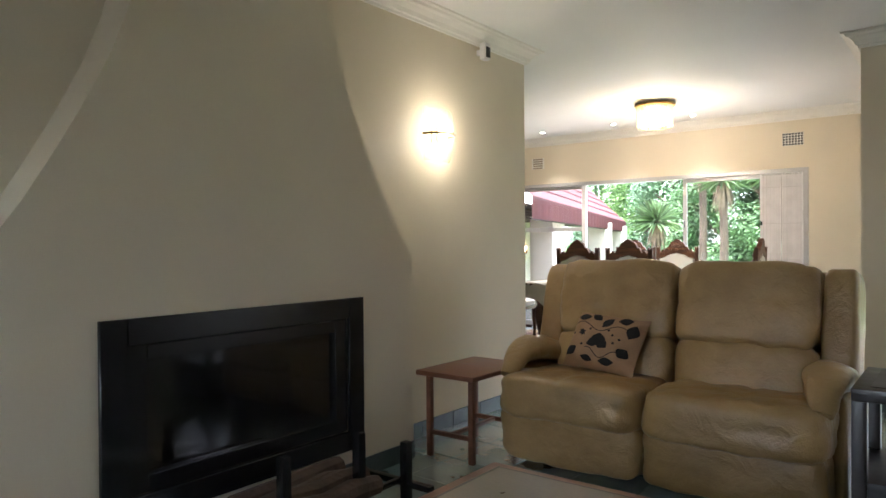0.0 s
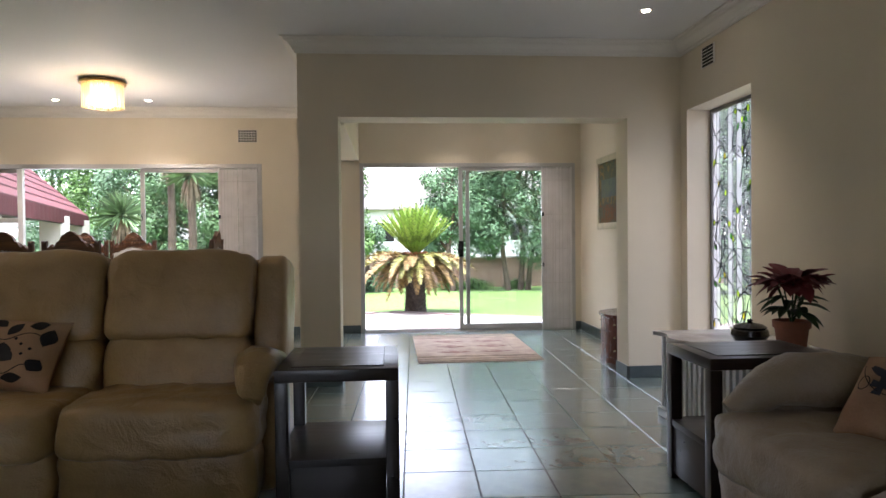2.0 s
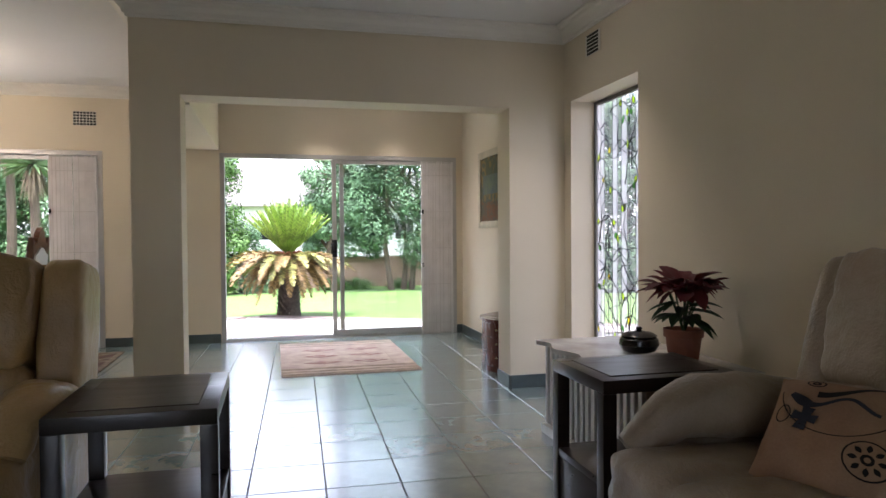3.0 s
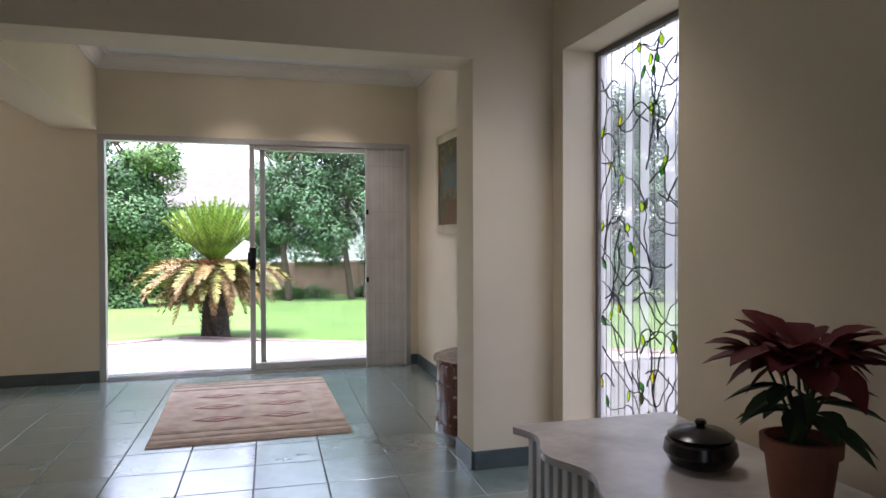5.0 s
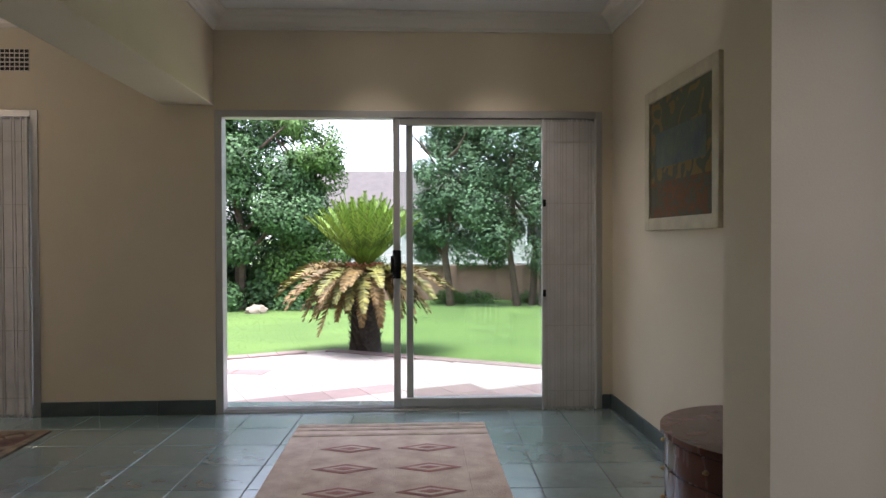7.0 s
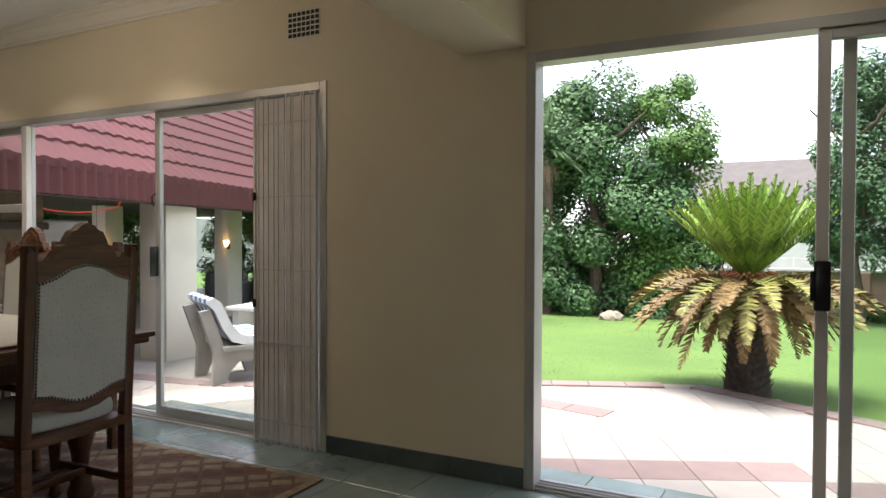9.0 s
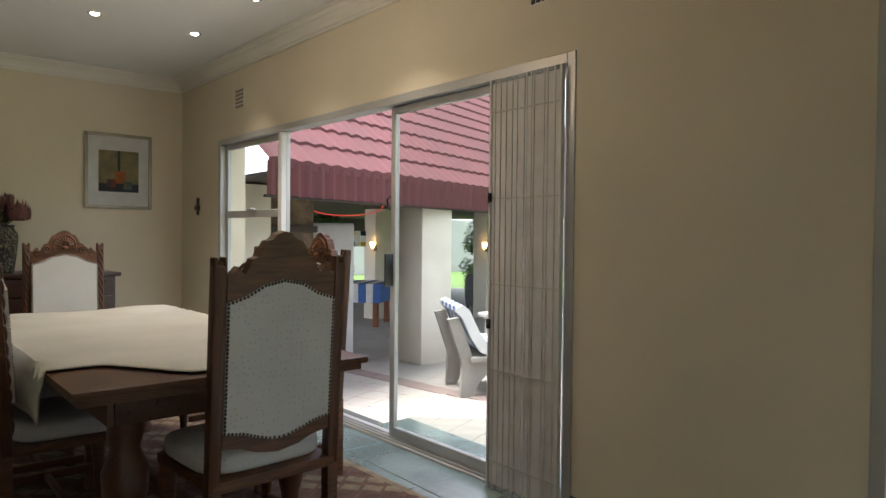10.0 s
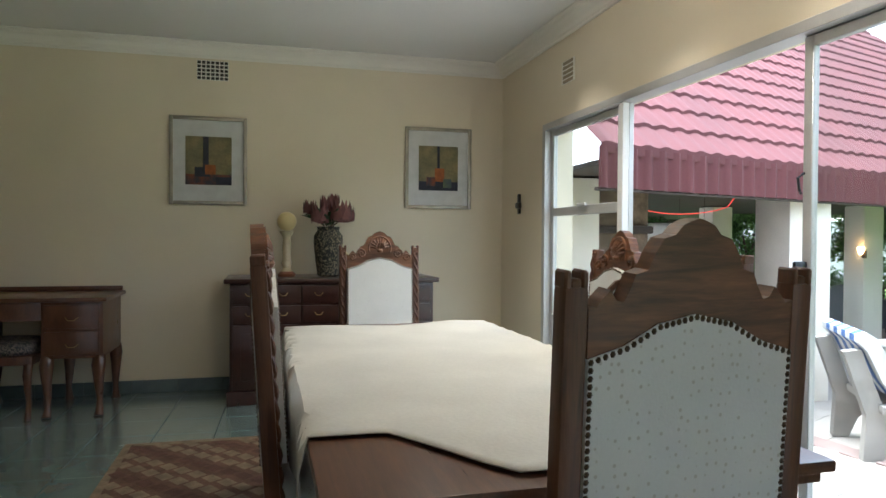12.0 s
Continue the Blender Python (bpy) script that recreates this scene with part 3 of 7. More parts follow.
# curved terracotta band by the pavilion
band_mesh = None
for k in range(26):
    x = -9.0 + 0.33 * k
    y = 11.05 + 0.55 * math.sin((x + 9) * 0.35)
    if band_mesh is None:
        ob = part("band_block", box(B(), 0.003, 0.327, 0, 0.24, -0.03, 0.006, 0.004, 1), PINKPAVER, patio, smooth=False)
        band_mesh = ob.data
    else:
        ob = new("band_block", band_mesh)
        ob.parent = patio
    ob.matrix_basis = Matrix.Translation((x, y, ground_height(x + 0.16) + 0.001)) @ Matrix.Rotation(math.atan(0.55 * 0.35 * math.cos((x + 9) * 0.35)), 4, "Z")

# ---- grass ----
GRASS = material("grass_blade", (0.115, 0.20, 0.036), 0.7, vary=0.12, scale=0.9, fine=20, bump=0.0, second=(0.08, 0.15, 0.025))
rng = random.Random(5)
verts, faces = [], []
for _ in range(60000):
    x = rng.uniform(-9, 8.5)
    y = 11.2 + 12.3 * rng.random() ** 1.6
    if in_patio(x, y - 0.03):
        continue
    z = ground_height(x, y) - 0.035
    a, h, w = rng.uniform(0, 6.28), rng.uniform(0.006, 0.014), 0.007 + 0.0011 * (y - 12)
    lean = rng.uniform(-0.03, 0.03)
    k = len(verts)
    verts += [(x - w * math.cos(a), y - w * math.sin(a), z), (x + w * math.cos(a), y + w * math.sin(a), z), (x + lean, y + lean, z + h)]
    faces.append((k, k + 1, k + 2))
me = bpy.data.meshes.new("grass")
me.from_pydata(verts, [], faces)
me.materials.append(GRASS)
tagged(new("grass", me), "short mown green grass of the lawn", "grass", kind="stuff")


# ---- trees ----
def leaf_material(name, light, dark, gloss=0.62):
    m = material(name, light, gloss, vary=0.2, scale=1.2, fine=8, bump=0.0, second=dark, blend=0.8)
    nt = m.node_tree
    geo, hsv, span = nt.nodes.new("ShaderNodeNewGeometry"), nt.nodes.new("ShaderNodeHueSaturation"), nt.nodes.new("ShaderNodeMapRange")
    span.inputs["To Min"].default_value, span.inputs["To Max"].default_value = 0.55, 1.5
    nt.links.new(geo.outputs["Random Per Island"], span.inputs["Value"])
    nt.links.new(span.outputs["Result"], hsv.inputs["Value"])
    b = nt.nodes["Principled BSDF"]
    nt.links.new(b.inputs["Base Color"].links[0].from_socket, hsv.inputs["Color"])
    nt.links.new(hsv.outputs["Color"], b.inputs["Base Color"])
    return m


LEAF_A = leaf_material("dark_green_leaf", (0.075, 0.16, 0.045), (0.032, 0.085, 0.026))
LEAF_B = leaf_material("blue_green_leaf", (0.095, 0.18, 0.075), (0.045, 0.10, 0.042))
LEAF_C = leaf_material("bright_green_leaf", (0.11, 0.21, 0.04), (0.05, 0.12, 0.02))
BARK = material("grey_brown_bark", (0.12, 0.085, 0.06), 0.9, vary=0.2, scale=8, fine=40, bump=0.3)


def tree(at, height, spread, clear_height, mat, label, seed, leaves=7000, size=0.14, stems=1, deep=1.0):
    """A tapered trunk with limbs and a crown of many leaves in uneven clumps."""
    rng = random.Random(seed)
    z = ground_height(at[0], at[1]) - 0.05
    t = thing("tree", Matrix.Translation((at[0], at[1], z)), label, "tree", "garden trees")
    bm = B()
    for s in range(stems):
        off = Vector((rng.uniform(-0.35, 0.35) * (stems > 1), rng.uniform(-0.2, 0.2) * (stems > 1), 0))
        path, r = [off.copy()], 0.17 if stems == 1 else 0.10
        p = off.copy()
        for k in range(6):
            p = p + Vector((rng.uniform(-0.14, 0.14), rng.uniform(-0.14, 0.14), height * 0.72 / 6))
            path.append(p.copy())
        tube(bm, path, [r * (1 - 0.13 * k) for k in range(7)], 8)
        for k in range(7):
            b = path[rng.randint(2, 6)]
            a = rng.uniform(0, 6.28)
            end = b + Vector((math.cos(a) * spread * 0.62, math.sin(a) * spread * 0.5, rng.uniform(0.2, 0.28) * height))
            end.z = min(end.z, height * 0.84)
            mid = (b + end) / 2 + Vector((0, 0, -0.12))
            tube(bm, [b, mid, end], [0.06, 0.04, 0.015], 6)
    part("trunk", bm, BARK, t)
    clumps = []
    for k in range(60):
        a, u = rng.uniform(0, 6.28), rng.random()
        h = clear_height + (height - clear_height) * u
        wide = spread * (0.55 + 0.45 * math.sin(math.pi * min(1, 0.18 + 0.75 * u))) * rng.uniform(0.35, 1.0) * (1.0 if u < 0.75 else 1.25 - u * 0.6)
        clumps.append((Vector((wide * math.cos(a), deep * 0.7 * wide * math.sin(a), h - 0.1)), rng.uniform(0.42, 0.75) * spread / 2.0))
    verts, faces = [], []
    for _ in range(int(leaves * 4.4)):
        c, r = clumps[rng.randrange(len(clumps))]
        d = Vector((rng.gauss(0, 1), rng.gauss(0, 1), rng.gauss(0, 1))).normalized()
        p = c + d * r * rng.random() ** 0.33 * Vector((1, 1, 0.8)).length / 1.6
        n = (d + Vector((rng.uniform(-0.8, 0.8), rng.uniform(-0.8, 0.8), rng.uniform(0, 0.9)))).normalized()
        side = n.cross(Vector((rng.uniform(-1, 1), rng.uniform(-1, 1), 0.3))).normalized()
        up = n.cross(side)
        s = 0.64 * size * rng.uniform(0.6, 1.25)
        k = len(verts)
        verts += [tuple(p - up * s * 0.5), tuple(p + side * s * 0.27), tuple(p + up * s * 0.5 + n * s * 0.06), tuple(p - side * s * 0.27)]
        faces.append((k, k + 1, k + 2, k + 3))
    me = bpy.data.meshes.new("crown")
    me.from_pydata(verts, [], faces)
    me.materials.append(mat)
    ob = new("crown", me)
    ob.parent = t
    return t


tree((-4.7, 22.6), 5.0, 1.8, 0.05, LEAF_A, "dense dark green tree behind the palms", 13, 9000, 0.17)
tree((-3.3, 21.6), 5.3, 1.9, 0.05, LEAF_A, "dense dark green tree hung with creeper by the garden wall", 1, 15000, 0.17)
tree((-1.7, 21.9), 5.2, 1.25, 0.3, LEAF_C, "tall mid-green leafy tree by the garden wall", 2, 6500, 0.15)
tree((-0.6, 22.8), 2.2, 0.9, 0.1, LEAF_B, "low dark green shrub before the garden wall", 3, 2500, 0.12)
tree((2.2, 22.6), 5.4, 1.35, 1.2, LEAF_B, "slim blue-green garden tree on a bare trunk", 4, 8000, 0.15, 2)
tree((4.1, 22.3), 6.4, 1.9, 1.3, LEAF_B, "broad blue-green garden tree with several stems", 5, 12000, 0.15, 3)
tree((7.0, 21.6), 6.2, 2.1, 1.0, LEAF_B, "broad blue-green tree at the garden's end", 6, 10000, 0.16, 2)
tree((-6.2, 23.4), 5.6, 1.9, 0.4, LEAF_A, "dark green tree beyond the pavilion", 7, 8000, 0.17)
tree((-8.6, 25.6), 6.4, 2.2, 0.4, LEAF_B, "tall dark tree beyond the pavilion", 8, 8000, 0.18)
tree((-10.6, 27.4), 7.2, 2.3, 0.4, LEAF_C, "tall mid-green tree far behind the pavilion", 15, 7000, 0.18)
tree((-12.8, 28.6), 6.8, 2.2, 0.4, LEAF_B, "tall blue-green tree far behind the pavilion", 16, 7000, 0.18)
tree((9.4, 17.6), 5.0, 2.0, 0.3, LEAF_B, "dense dark green tree at the side of the garden", 9, 8000, 0.17)
tree((12.2, 16.6), 5.4, 2.2, 0.3, LEAF_A, "tall dark green tree at the side wall", 14, 8000, 0.17)
tree((-14.2, 18.2), 2.6, 1.1, 0.2, LEAF_C, "bright green round shrub behind the pavilion", 10, 3500, 0.13)
tree((-12.6, 20.0), 2.8, 1.1, 0.2, LEAF_C, "bright green round shrub behind the pavilion", 11, 3500, 0.13)
tree((-18.0, 17.0), 3.2, 1.6, 0.2, LEAF_A, "green shrub against the white garden wall", 12, 4000, 0.15)
for k, (x, y, h) in enumerate(((2.1, 23.6, 0.45), (2.9, 23.7, 0.4), (4.3, 23.6, 0.35))):
    tree((x, y), h, 0.55, 0.02, LEAF_C, "low clipped bush at the foot of the garden wall", 20 + k, 900, 0.09)


def frond(bm_v, bm_f, base, out, length, rise, droop, width, pairs, rng, twist=0.0):
    """One feather palm leaf, as a rib and rows of narrow leaflets."""
    pts = []
    for k in range(pairs + 1):
        u = k / pairs
        pts.append(base + out * (length * u * (1 - 0.12 * u)) + Vector((0, 0, rise * u - droop * u * u)))
    side = out.cross(Vector((0, 0, 1))).normalized()
    for k in range(1, pairs):
        u = k / pairs
        way = (pts[k + 1] - pts[k - 1]).normalized()
        up = side.cross(way).normalized()
        w = width * (math.sin(math.pi * min(0.98, 0.15 + 0.8 * u)) ** 0.7) * rng.uniform(0.85, 1.1)
        for s in (-1, 1):
            tip = pts[k] + side * s * w * 0.75 + way * w * 0.75 + up * w * (0.25 + twist * rng.uniform(-1, 1))
            t = way * 0.013
            mid = pts[k].lerp(tip, 0.72) + up * w * 0.04
            n = len(bm_v)
            bm_v += [tuple(pts[k] - t), tuple(pts[k] + t), tuple(mid + t * 0.8), tuple(tip), tuple(mid - t * 0.8)]
            bm_f.append((n, n + 1, n + 2, n + 3, n + 4))
    for k in range(pairs):
        n = len(bm_v)
        bm_v += [tuple(pts[k] - side * 0.006), tuple(pts[k] + side * 0.006), tuple(pts[k + 1] + side * 0.004), tuple(pts[k + 1] - side * 0.004)]
        bm_f.append((n, n + 1, n + 2, n + 3))


FROND = leaf_material("cycad_green_frond", (0.20, 0.30, 0.035), (0.10, 0.19, 0.02))
DRYFROND = leaf_material("cycad_dry_frond", (0.25, 0.155, 0.055), (0.16, 0.11, 0.035))
OLIVEFROND = leaf_material("cycad_yellowing_frond", (0.22, 0.20, 0.045), (0.13, 0.14, 0.03))
WOOL = material("cycad_orange_wool", (0.36, 0.13, 0.05), 0.9, vary=0.2, scale=20, fine=90, bump=0.4)
TRUNKSCALE = material("cycad_trunk_scale", (0.06, 0.046, 0.036), 0.9, vary=0.25, scale=14, fine=60, bump=0.3)


def mesh_part(name, verts, faces, mat, parent, label=""):
    me = bpy.data.meshes.new(name)
    me.from_pydata(verts, [], faces)
    me.materials.append(mat)
    ob = new(name, me)
    ob.parent = parent
    if label:
        ob["label"] = label
    return ob


rng = random.Random(3)
cycad = thing("cycad", Matrix.Translation((0.46, 12.62, GZ - 0.05)), "cycad palm with erect green fronds over drooping dry ones", "cycad")
bm = B()
turned(bm, [(0.20, 0), (0.18, 0.15), (0.16, 0.45), (0.15, 0.75), (0.17, 0.95), (0.10, 1.02)], steps=18)
for k in range(230):
    a, z = k * 2.39996, 0.06 + 0.85 * k / 230
    c = Vector((math.cos(a), math.sin(a), 0))
    r = 0.175 - 0.03 * z
    s = Vector((-c.y, c.x, 0))
    p = c * r + Vector((0, 0, z))
    q = [bm.verts.new(p + v) for v in (s * 0.034 + Vector((0, 0, -0.025)), -s * 0.034 + Vector((0, 0, -0.025)), c * 0.055 + Vector((0, 0, 0.045)))]
    bm.faces.new(q)
part("trunk", bm, TRUNKSCALE, cycad, "dark scaly trunk")
bm = B()
for k in range(60):
    a, u = k * 2.39996, k / 60
    c = Vector((math.cos(a), math.sin(a), 0))
    tube(bm, [c * 0.06 + Vector((0, 0, 0.98)), c * (0.17 + 0.07 * u) + Vector((0, 0, 1.02 + 0.06 * (1 - u))), c * (0.22 + 0.05 * u) + Vector((0, 0, 1.07 - 0.06 * u))], [0.02, 0.014, 0.004], 5)
part("wool_ring", bm, WOOL, cycad, "orange-brown woolly leaf bases")
for k in range(84):
    a, u = k * 2.39996, (k + 0.5) / 84
    c = Vector((math.cos(a), math.sin(a), 0))
    v, f = [], []
    frond(v, f, c * 0.05 + Vector((0, 0, 1.04)), c, 0.17 + 0.62 * u ** 0.8, 0.88 - 0.26 * u + rng.uniform(-0.05, 0.05), 0.02 + 0.06 * u, 0.085, 30, rng, 0.2)
    mesh_part("green_frond", v, f, FROND, cycad)
for k in range(84):
    a = k * 2.39996 + rng.uniform(-0.1, 0.1)
    u = rng.random() ** 1.6
    c = Vector((math.cos(a), math.sin(a), 0))
    v, f = [], []
    frond(v, f, c * 0.10 + Vector((0, 0, 0.98 - 0.06 * u)), c, 0.95 + 0.26 * rng.random() - 0.62 * u, 0.27 - 0.30 * u, (0.40 + 0.20 * u) * rng.uniform(0.65, 1.35), 0.12, 44, rng, 0.3)
    mesh_part("dry_frond", v, f, OLIVEFROND if u < 0.28 and k % 3 else DRYFROND, cycad)

# spiky palms beyond the patio doors
YUCCA = leaf_material("grey_green_blade", (0.16, 0.24, 0.10), (0.08, 0.14, 0.06))
STRAW = material("dead_palm_straw", (0.26, 0.19, 0.12), 0.9, vary=0.2, scale=10, fine=60, bump=0.2)
for n, (x, y, h, r) in enumerate(((-4.75, 17.6, 3.2, 0.8), (-6.6, 18.2, 2.3, 0.8), (-5.6, 18.8, 3.9, 0.7), (-4.9, 22.2, 4.6, 1.1), (-4.12, 20.7, 3.7, 1.2))):
    z = ground_height(x, y) - 0.05
    palm = thing("palm", Matrix.Translation((x, y, z)), "slender palm with a spiky grey-green head and dead skirt", "palm", "garden palms")
    part("trunk", tube(B(), [(0, 0, 0), (0.05, 0, h * 0.5), (0.02, 0.03, h)], [0.13, 0.10, 0.09], 8), BARK, palm)
    v, f = [], []
    w, g = [], []
    for k in range(150):
        a, e = rng.uniform(0, 6.28), rng.uniform(-0.5, 1.45)
        d = Vector((math.cos(a) * math.cos(e), math.sin(a) * math.cos(e), math.sin(e)))
        s = d.cross(Vector((0, 0, 1))).normalized() * 0.028
        b = Vector((0.02, 0.03, h))
        i = len(v)
        L = r * rng.uniform(0.75, 1.0)
        v += [tuple(b - s), tuple(b + s), tuple(b + d * L * 0.6 + s), tuple(b + d * L + Vector((0, 0, -0.12 * L))), tuple(b + d * L * 0.6 - s)]
        f.append((i, i + 1, i + 2, i + 3, i + 4))
        if k % 2:
            i = len(w)
            q = Vector((math.cos(a), math.sin(a), 0))
            t2 = Vector((-q.y, q.x, 0)) * 0.03
            w += [tuple(b + q * 0.09 - t2), tuple(b + q * 0.09 + t2), tuple(b + q * rng.uniform(0.2, 0.34) + Vector((0, 0, -rng.uniform(0.5, 0.95))))]
            g.append((i, i + 1, i + 2))
    mesh_part("head", v, f, YUCCA, palm)
    mesh_part("dead_skirt", w, g, STRAW, palm, "hanging straw-brown dead leaves")

# ---- garden walls and the house behind ----
PINKWALL = material("pink_plaster", (0.36, 0.235, 0.185), 0.85, vary=0.1, scale=1.5, fine=50, bump=0.1)
PALEWALL = material("pale_grey_plaster", (0.50, 0.49, 0.47), 0.85, vary=0.06, scale=1.5, fine=50, bump=0.1)
ROOFGREY = material("grey_tan_roof_tile", (0.105, 0.092, 0.086), 0.85, vary=0.1, scale=2, fine=14, bump=0.3)
gw = thing("garden_wall", Matrix.Translation((0, 24.6, -0.68)), "pink plastered garden wall with piers and coping", "garden wall")
part("wall", box(B(), -14, 16, 0, 0.2, 0, 1.10), PINKWALL, gw, smooth=False)
part("coping", box(B(), -14, 16, -0.05, 0.25, 1.10, 1.17, 0.01, 1), PALEWALL, gw, smooth=False)
for k in range(16):
    part("pier", box(B(), -13.6 + 1.95 * k, -13.25 + 1.95 * k, -0.07, 0.0, 0, 1.10, 0.01, 1), PINKWALL, gw, smooth=False)
for k in range(60):
    part("spike_rail", box(B(), -13.5 + 0.62 * k, -13.47 + 0.62 * k, 0.08, 0.11, 1.17, 1.42), WHITE, gw, smooth=False)
part("rail", box(B(), -14, 16, 0.085, 0.105, 1.40, 1.43), WHITE, gw, smooth=False)
sw = thing("garden_wall", Matrix.Translation((0, 0, -0.75)), "tall pale plastered wall closing the garden", "garden wall")
part("wall", box(B(), -27, -26.8, 9, 40, 0, 2.9), PALEWALL, sw, smooth=False)
ew = thing("garden_wall", Matrix.Translation((0, 0, -0.75)), "pale plastered side wall of the garden", "garden wall")
part("wall", box(B(), 14, 14.2, 0, 25, 0, 2.3), PALEWALL, ew, smooth=False)

house = thing("house", Matrix.Translation((2.0, 46, -0.8)), "pale neighbouring house with a grey-tan tiled roof", "house")
part("wall", box(B(), -9, 12, 0, 8, 0, 3.9), PALEWALL, house, smooth=False)
bm = B()
v = [bm.verts.new(p) for p in ((-9.6, -0.6, 3.8), (12.6, -0.6, 3.8), (12.6, 8.6, 3.8), (-9.6, 8.6, 3.8), (-7.4, 4, 6.55), (9, 4, 6.55))]
for f in ((0, 1, 5, 4), (1, 2, 5), (2, 3, 4, 5), (3, 0, 4), (3, 2, 1, 0)):
    bm.faces.new([v[k] for k in f])
part("roof", bm, ROOFGREY, house, smooth=False)
for k in range(6):
    w = part("window", box(B(), -6 + 3 * k, -4.6 + 3 * k, -0.05, 0.02, 1.6, 3.0), WHITE, house, smooth=False)
    part("pane", box(B(), -5.92 + 3 * k, -4.68 + 3 * k, -0.06, -0.05, 1.68, 2.92), BLACKGLASS, w, smooth=False)

post = thing("garden_post", Matrix.Translation((4.9, 18.4, ground_height(4.9, 18.4) - 0.05)), "white steel garden post with a cross arm", "post")
part("pole", box(B(), -0.03, 0.03, -0.03, 0.03, 0, 0.98, 0.005, 1), WHITE, post, smooth=False)
part("arm", box(B(), -0.30, 0.75, -0.03, 0.03, 0.98, 1.03, 0.005, 1), WHITE, post, smooth=False)
rock_mat = material("garden_rock", (0.30, 0.25, 0.19), 0.9, vary=0.15, scale=4, fine=30, bump=0.3)
for k, (x, y, s) in enumerate(((-2.5, 20.0, 0.24), (-5.2, 20.2, 0.35), (-5.9, 20.0, 0.45), (-6.6, 20.4, 0.4))):
    bm = B()
    bmesh.ops.create_icosphere(bm, subdivisions=3, radius=s)
    for q in bm.verts:
        q.co *= 1 + 0.25 * noise.noise(q.co * 4 / s * 0.5 + Vector((k, 0, 0)))
        q.co.z *= 0.6
    r = part("rock", bm, rock_mat)
    r.location = (x, y, ground_height(x, y) + s * 0.2 - 0.03)
    tagged(r, "rounded tan garden rock on the lawn's edge", "rock", "garden rocks")

# ---- pavilion ----
ROOFRED = material("red_concrete_roof_tile", (0.108, 0.030, 0.031), 0.85, vary=0.1, scale=1.2, fine=40, bump=0.06)
COLUMN = material("white_column_plaster", (0.70, 0.64, 0.55), 0.75, vary=0.06, scale=2, fine=60, bump=0.08)
DARKTIMBER = material("dark_roof_timber", (0.05, 0.035, 0.028), 0.8, vary=0.15, scale=6, fine=30, bump=0.1)
U = Vector((-0.296, 0.955, 0)).normalized()
N = Vector((-U.y, U.x, 0))
EA, ZE, LONG = Vector((-5.42, 9.70, 0)), 1.93, 15.0
pavilion = thing("pavilion", Matrix.Translation((0, 0, 0)), "open garden pavilion with white columns and a red tiled roof", "pavilion")
roof = part("roof", slab(B(), [tuple((EA + U * a + N * d).xy) for a, d in ((0.15, 0.12), (LONG - 0.1, 0.12), (LONG - 0.1, 10.0), (3.6, 10.0))], ZE - 0.10, ZE - 0.06), DARKTIMBER, pavilion, "dark timber roof underside", False)
SLOPE = math.tan(radians(45))
for k in range(23):
    d0, d1 = 0.235 * k, 0.235 * (k + 1)
    s0, s1 = 0.31 * d0 + 0.02, LONG - 1.1 * d0
    bm = B()
    steps = int((s1 - s0) / 0.055)
    rows = []
    for d, lift in ((d0, -0.04), (d0, 0.036), (d1 + 0.02, 0.0)):
        row = []
        for j in range(steps + 1):
            s = s0 + (s1 - s0) * j / steps
            wave = 0.028 * abs(math.sin(math.pi * s / 0.22)) if lift > -0.02 else 0.012 * abs(math.sin(math.pi * s / 0.22))
            p = EA + U * s + N * d
            row.append(bm.verts.new((p.x, p.y, ZE + SLOPE * d + lift + wave)))
        rows.append(row)
    for a, b in zip(rows, rows[1:]):
        for j in range(steps):
            bm.faces.new((a[j], a[j + 1], b[j + 1], b[j]))
    part("tile_course", bm, ROOFRED, roof, "row of wavy red roof tiles")
bm = B()
steps = int(LONG / 0.03)
rows = []
for z in (ZE - 0.30, ZE + 0.02):
    rows.append([bm.verts.new(EA + U * (LONG * j / steps) - N * (0.02 * math.sin(2 * math.pi * (LONG * j / steps) / 0.17)) + Vector((0, 0, z))) for j in range(steps + 1)])
for j in range(steps):
    bm.faces.new((rows[0][j], rows[0][j + 1], rows[1][j + 1], rows[1][j]))
part("fascia", bm, ROOFRED, pavilion, "red corrugated fascia")
part("gutter", tube(B(), [EA + U * s + N * 0.03 + Vector((0, 0, ZE - 0.31)) for s in (0, LONG)], 0.016, 6), DARKTIMBER, pavilion)
part("floor", slab(B(), [tuple((EA + U * a + N * d).xy) for a, d in ((0.4, 0.4), (LONG, 0.4), (LONG, 10.0), (3.5, 10.0))], -0.60, -0.452), PAVER, pavilion, "tan paved pavilion floor", False)
# dark beam hung extra low, standing in for shade beneath the roof
part("rear_shade_beam", slab(B(), [tuple((EA + U * a + N * d).xy) for a, d in ((3.6, 9.8), (LONG - 0.1, 9.8), (LONG - 0.1, 9.9), (3.6, 9.9))], 1.28, ZE - 0.06), DARKTIMBER, pavilion, "dark timber beam deepened to stand in for shade under the roof", False)
for k in range(7):
    a = EA + U * (1.0 + 2.0 * k)
    part("rafter", tube(B(), [a + N * 0.1 + Vector((0, 0, ZE - 0.16)), a + N * 5.6 + Vector((0, 0, ZE + 0.2))], 0.05, 6), DARKTIMBER, pavilion)
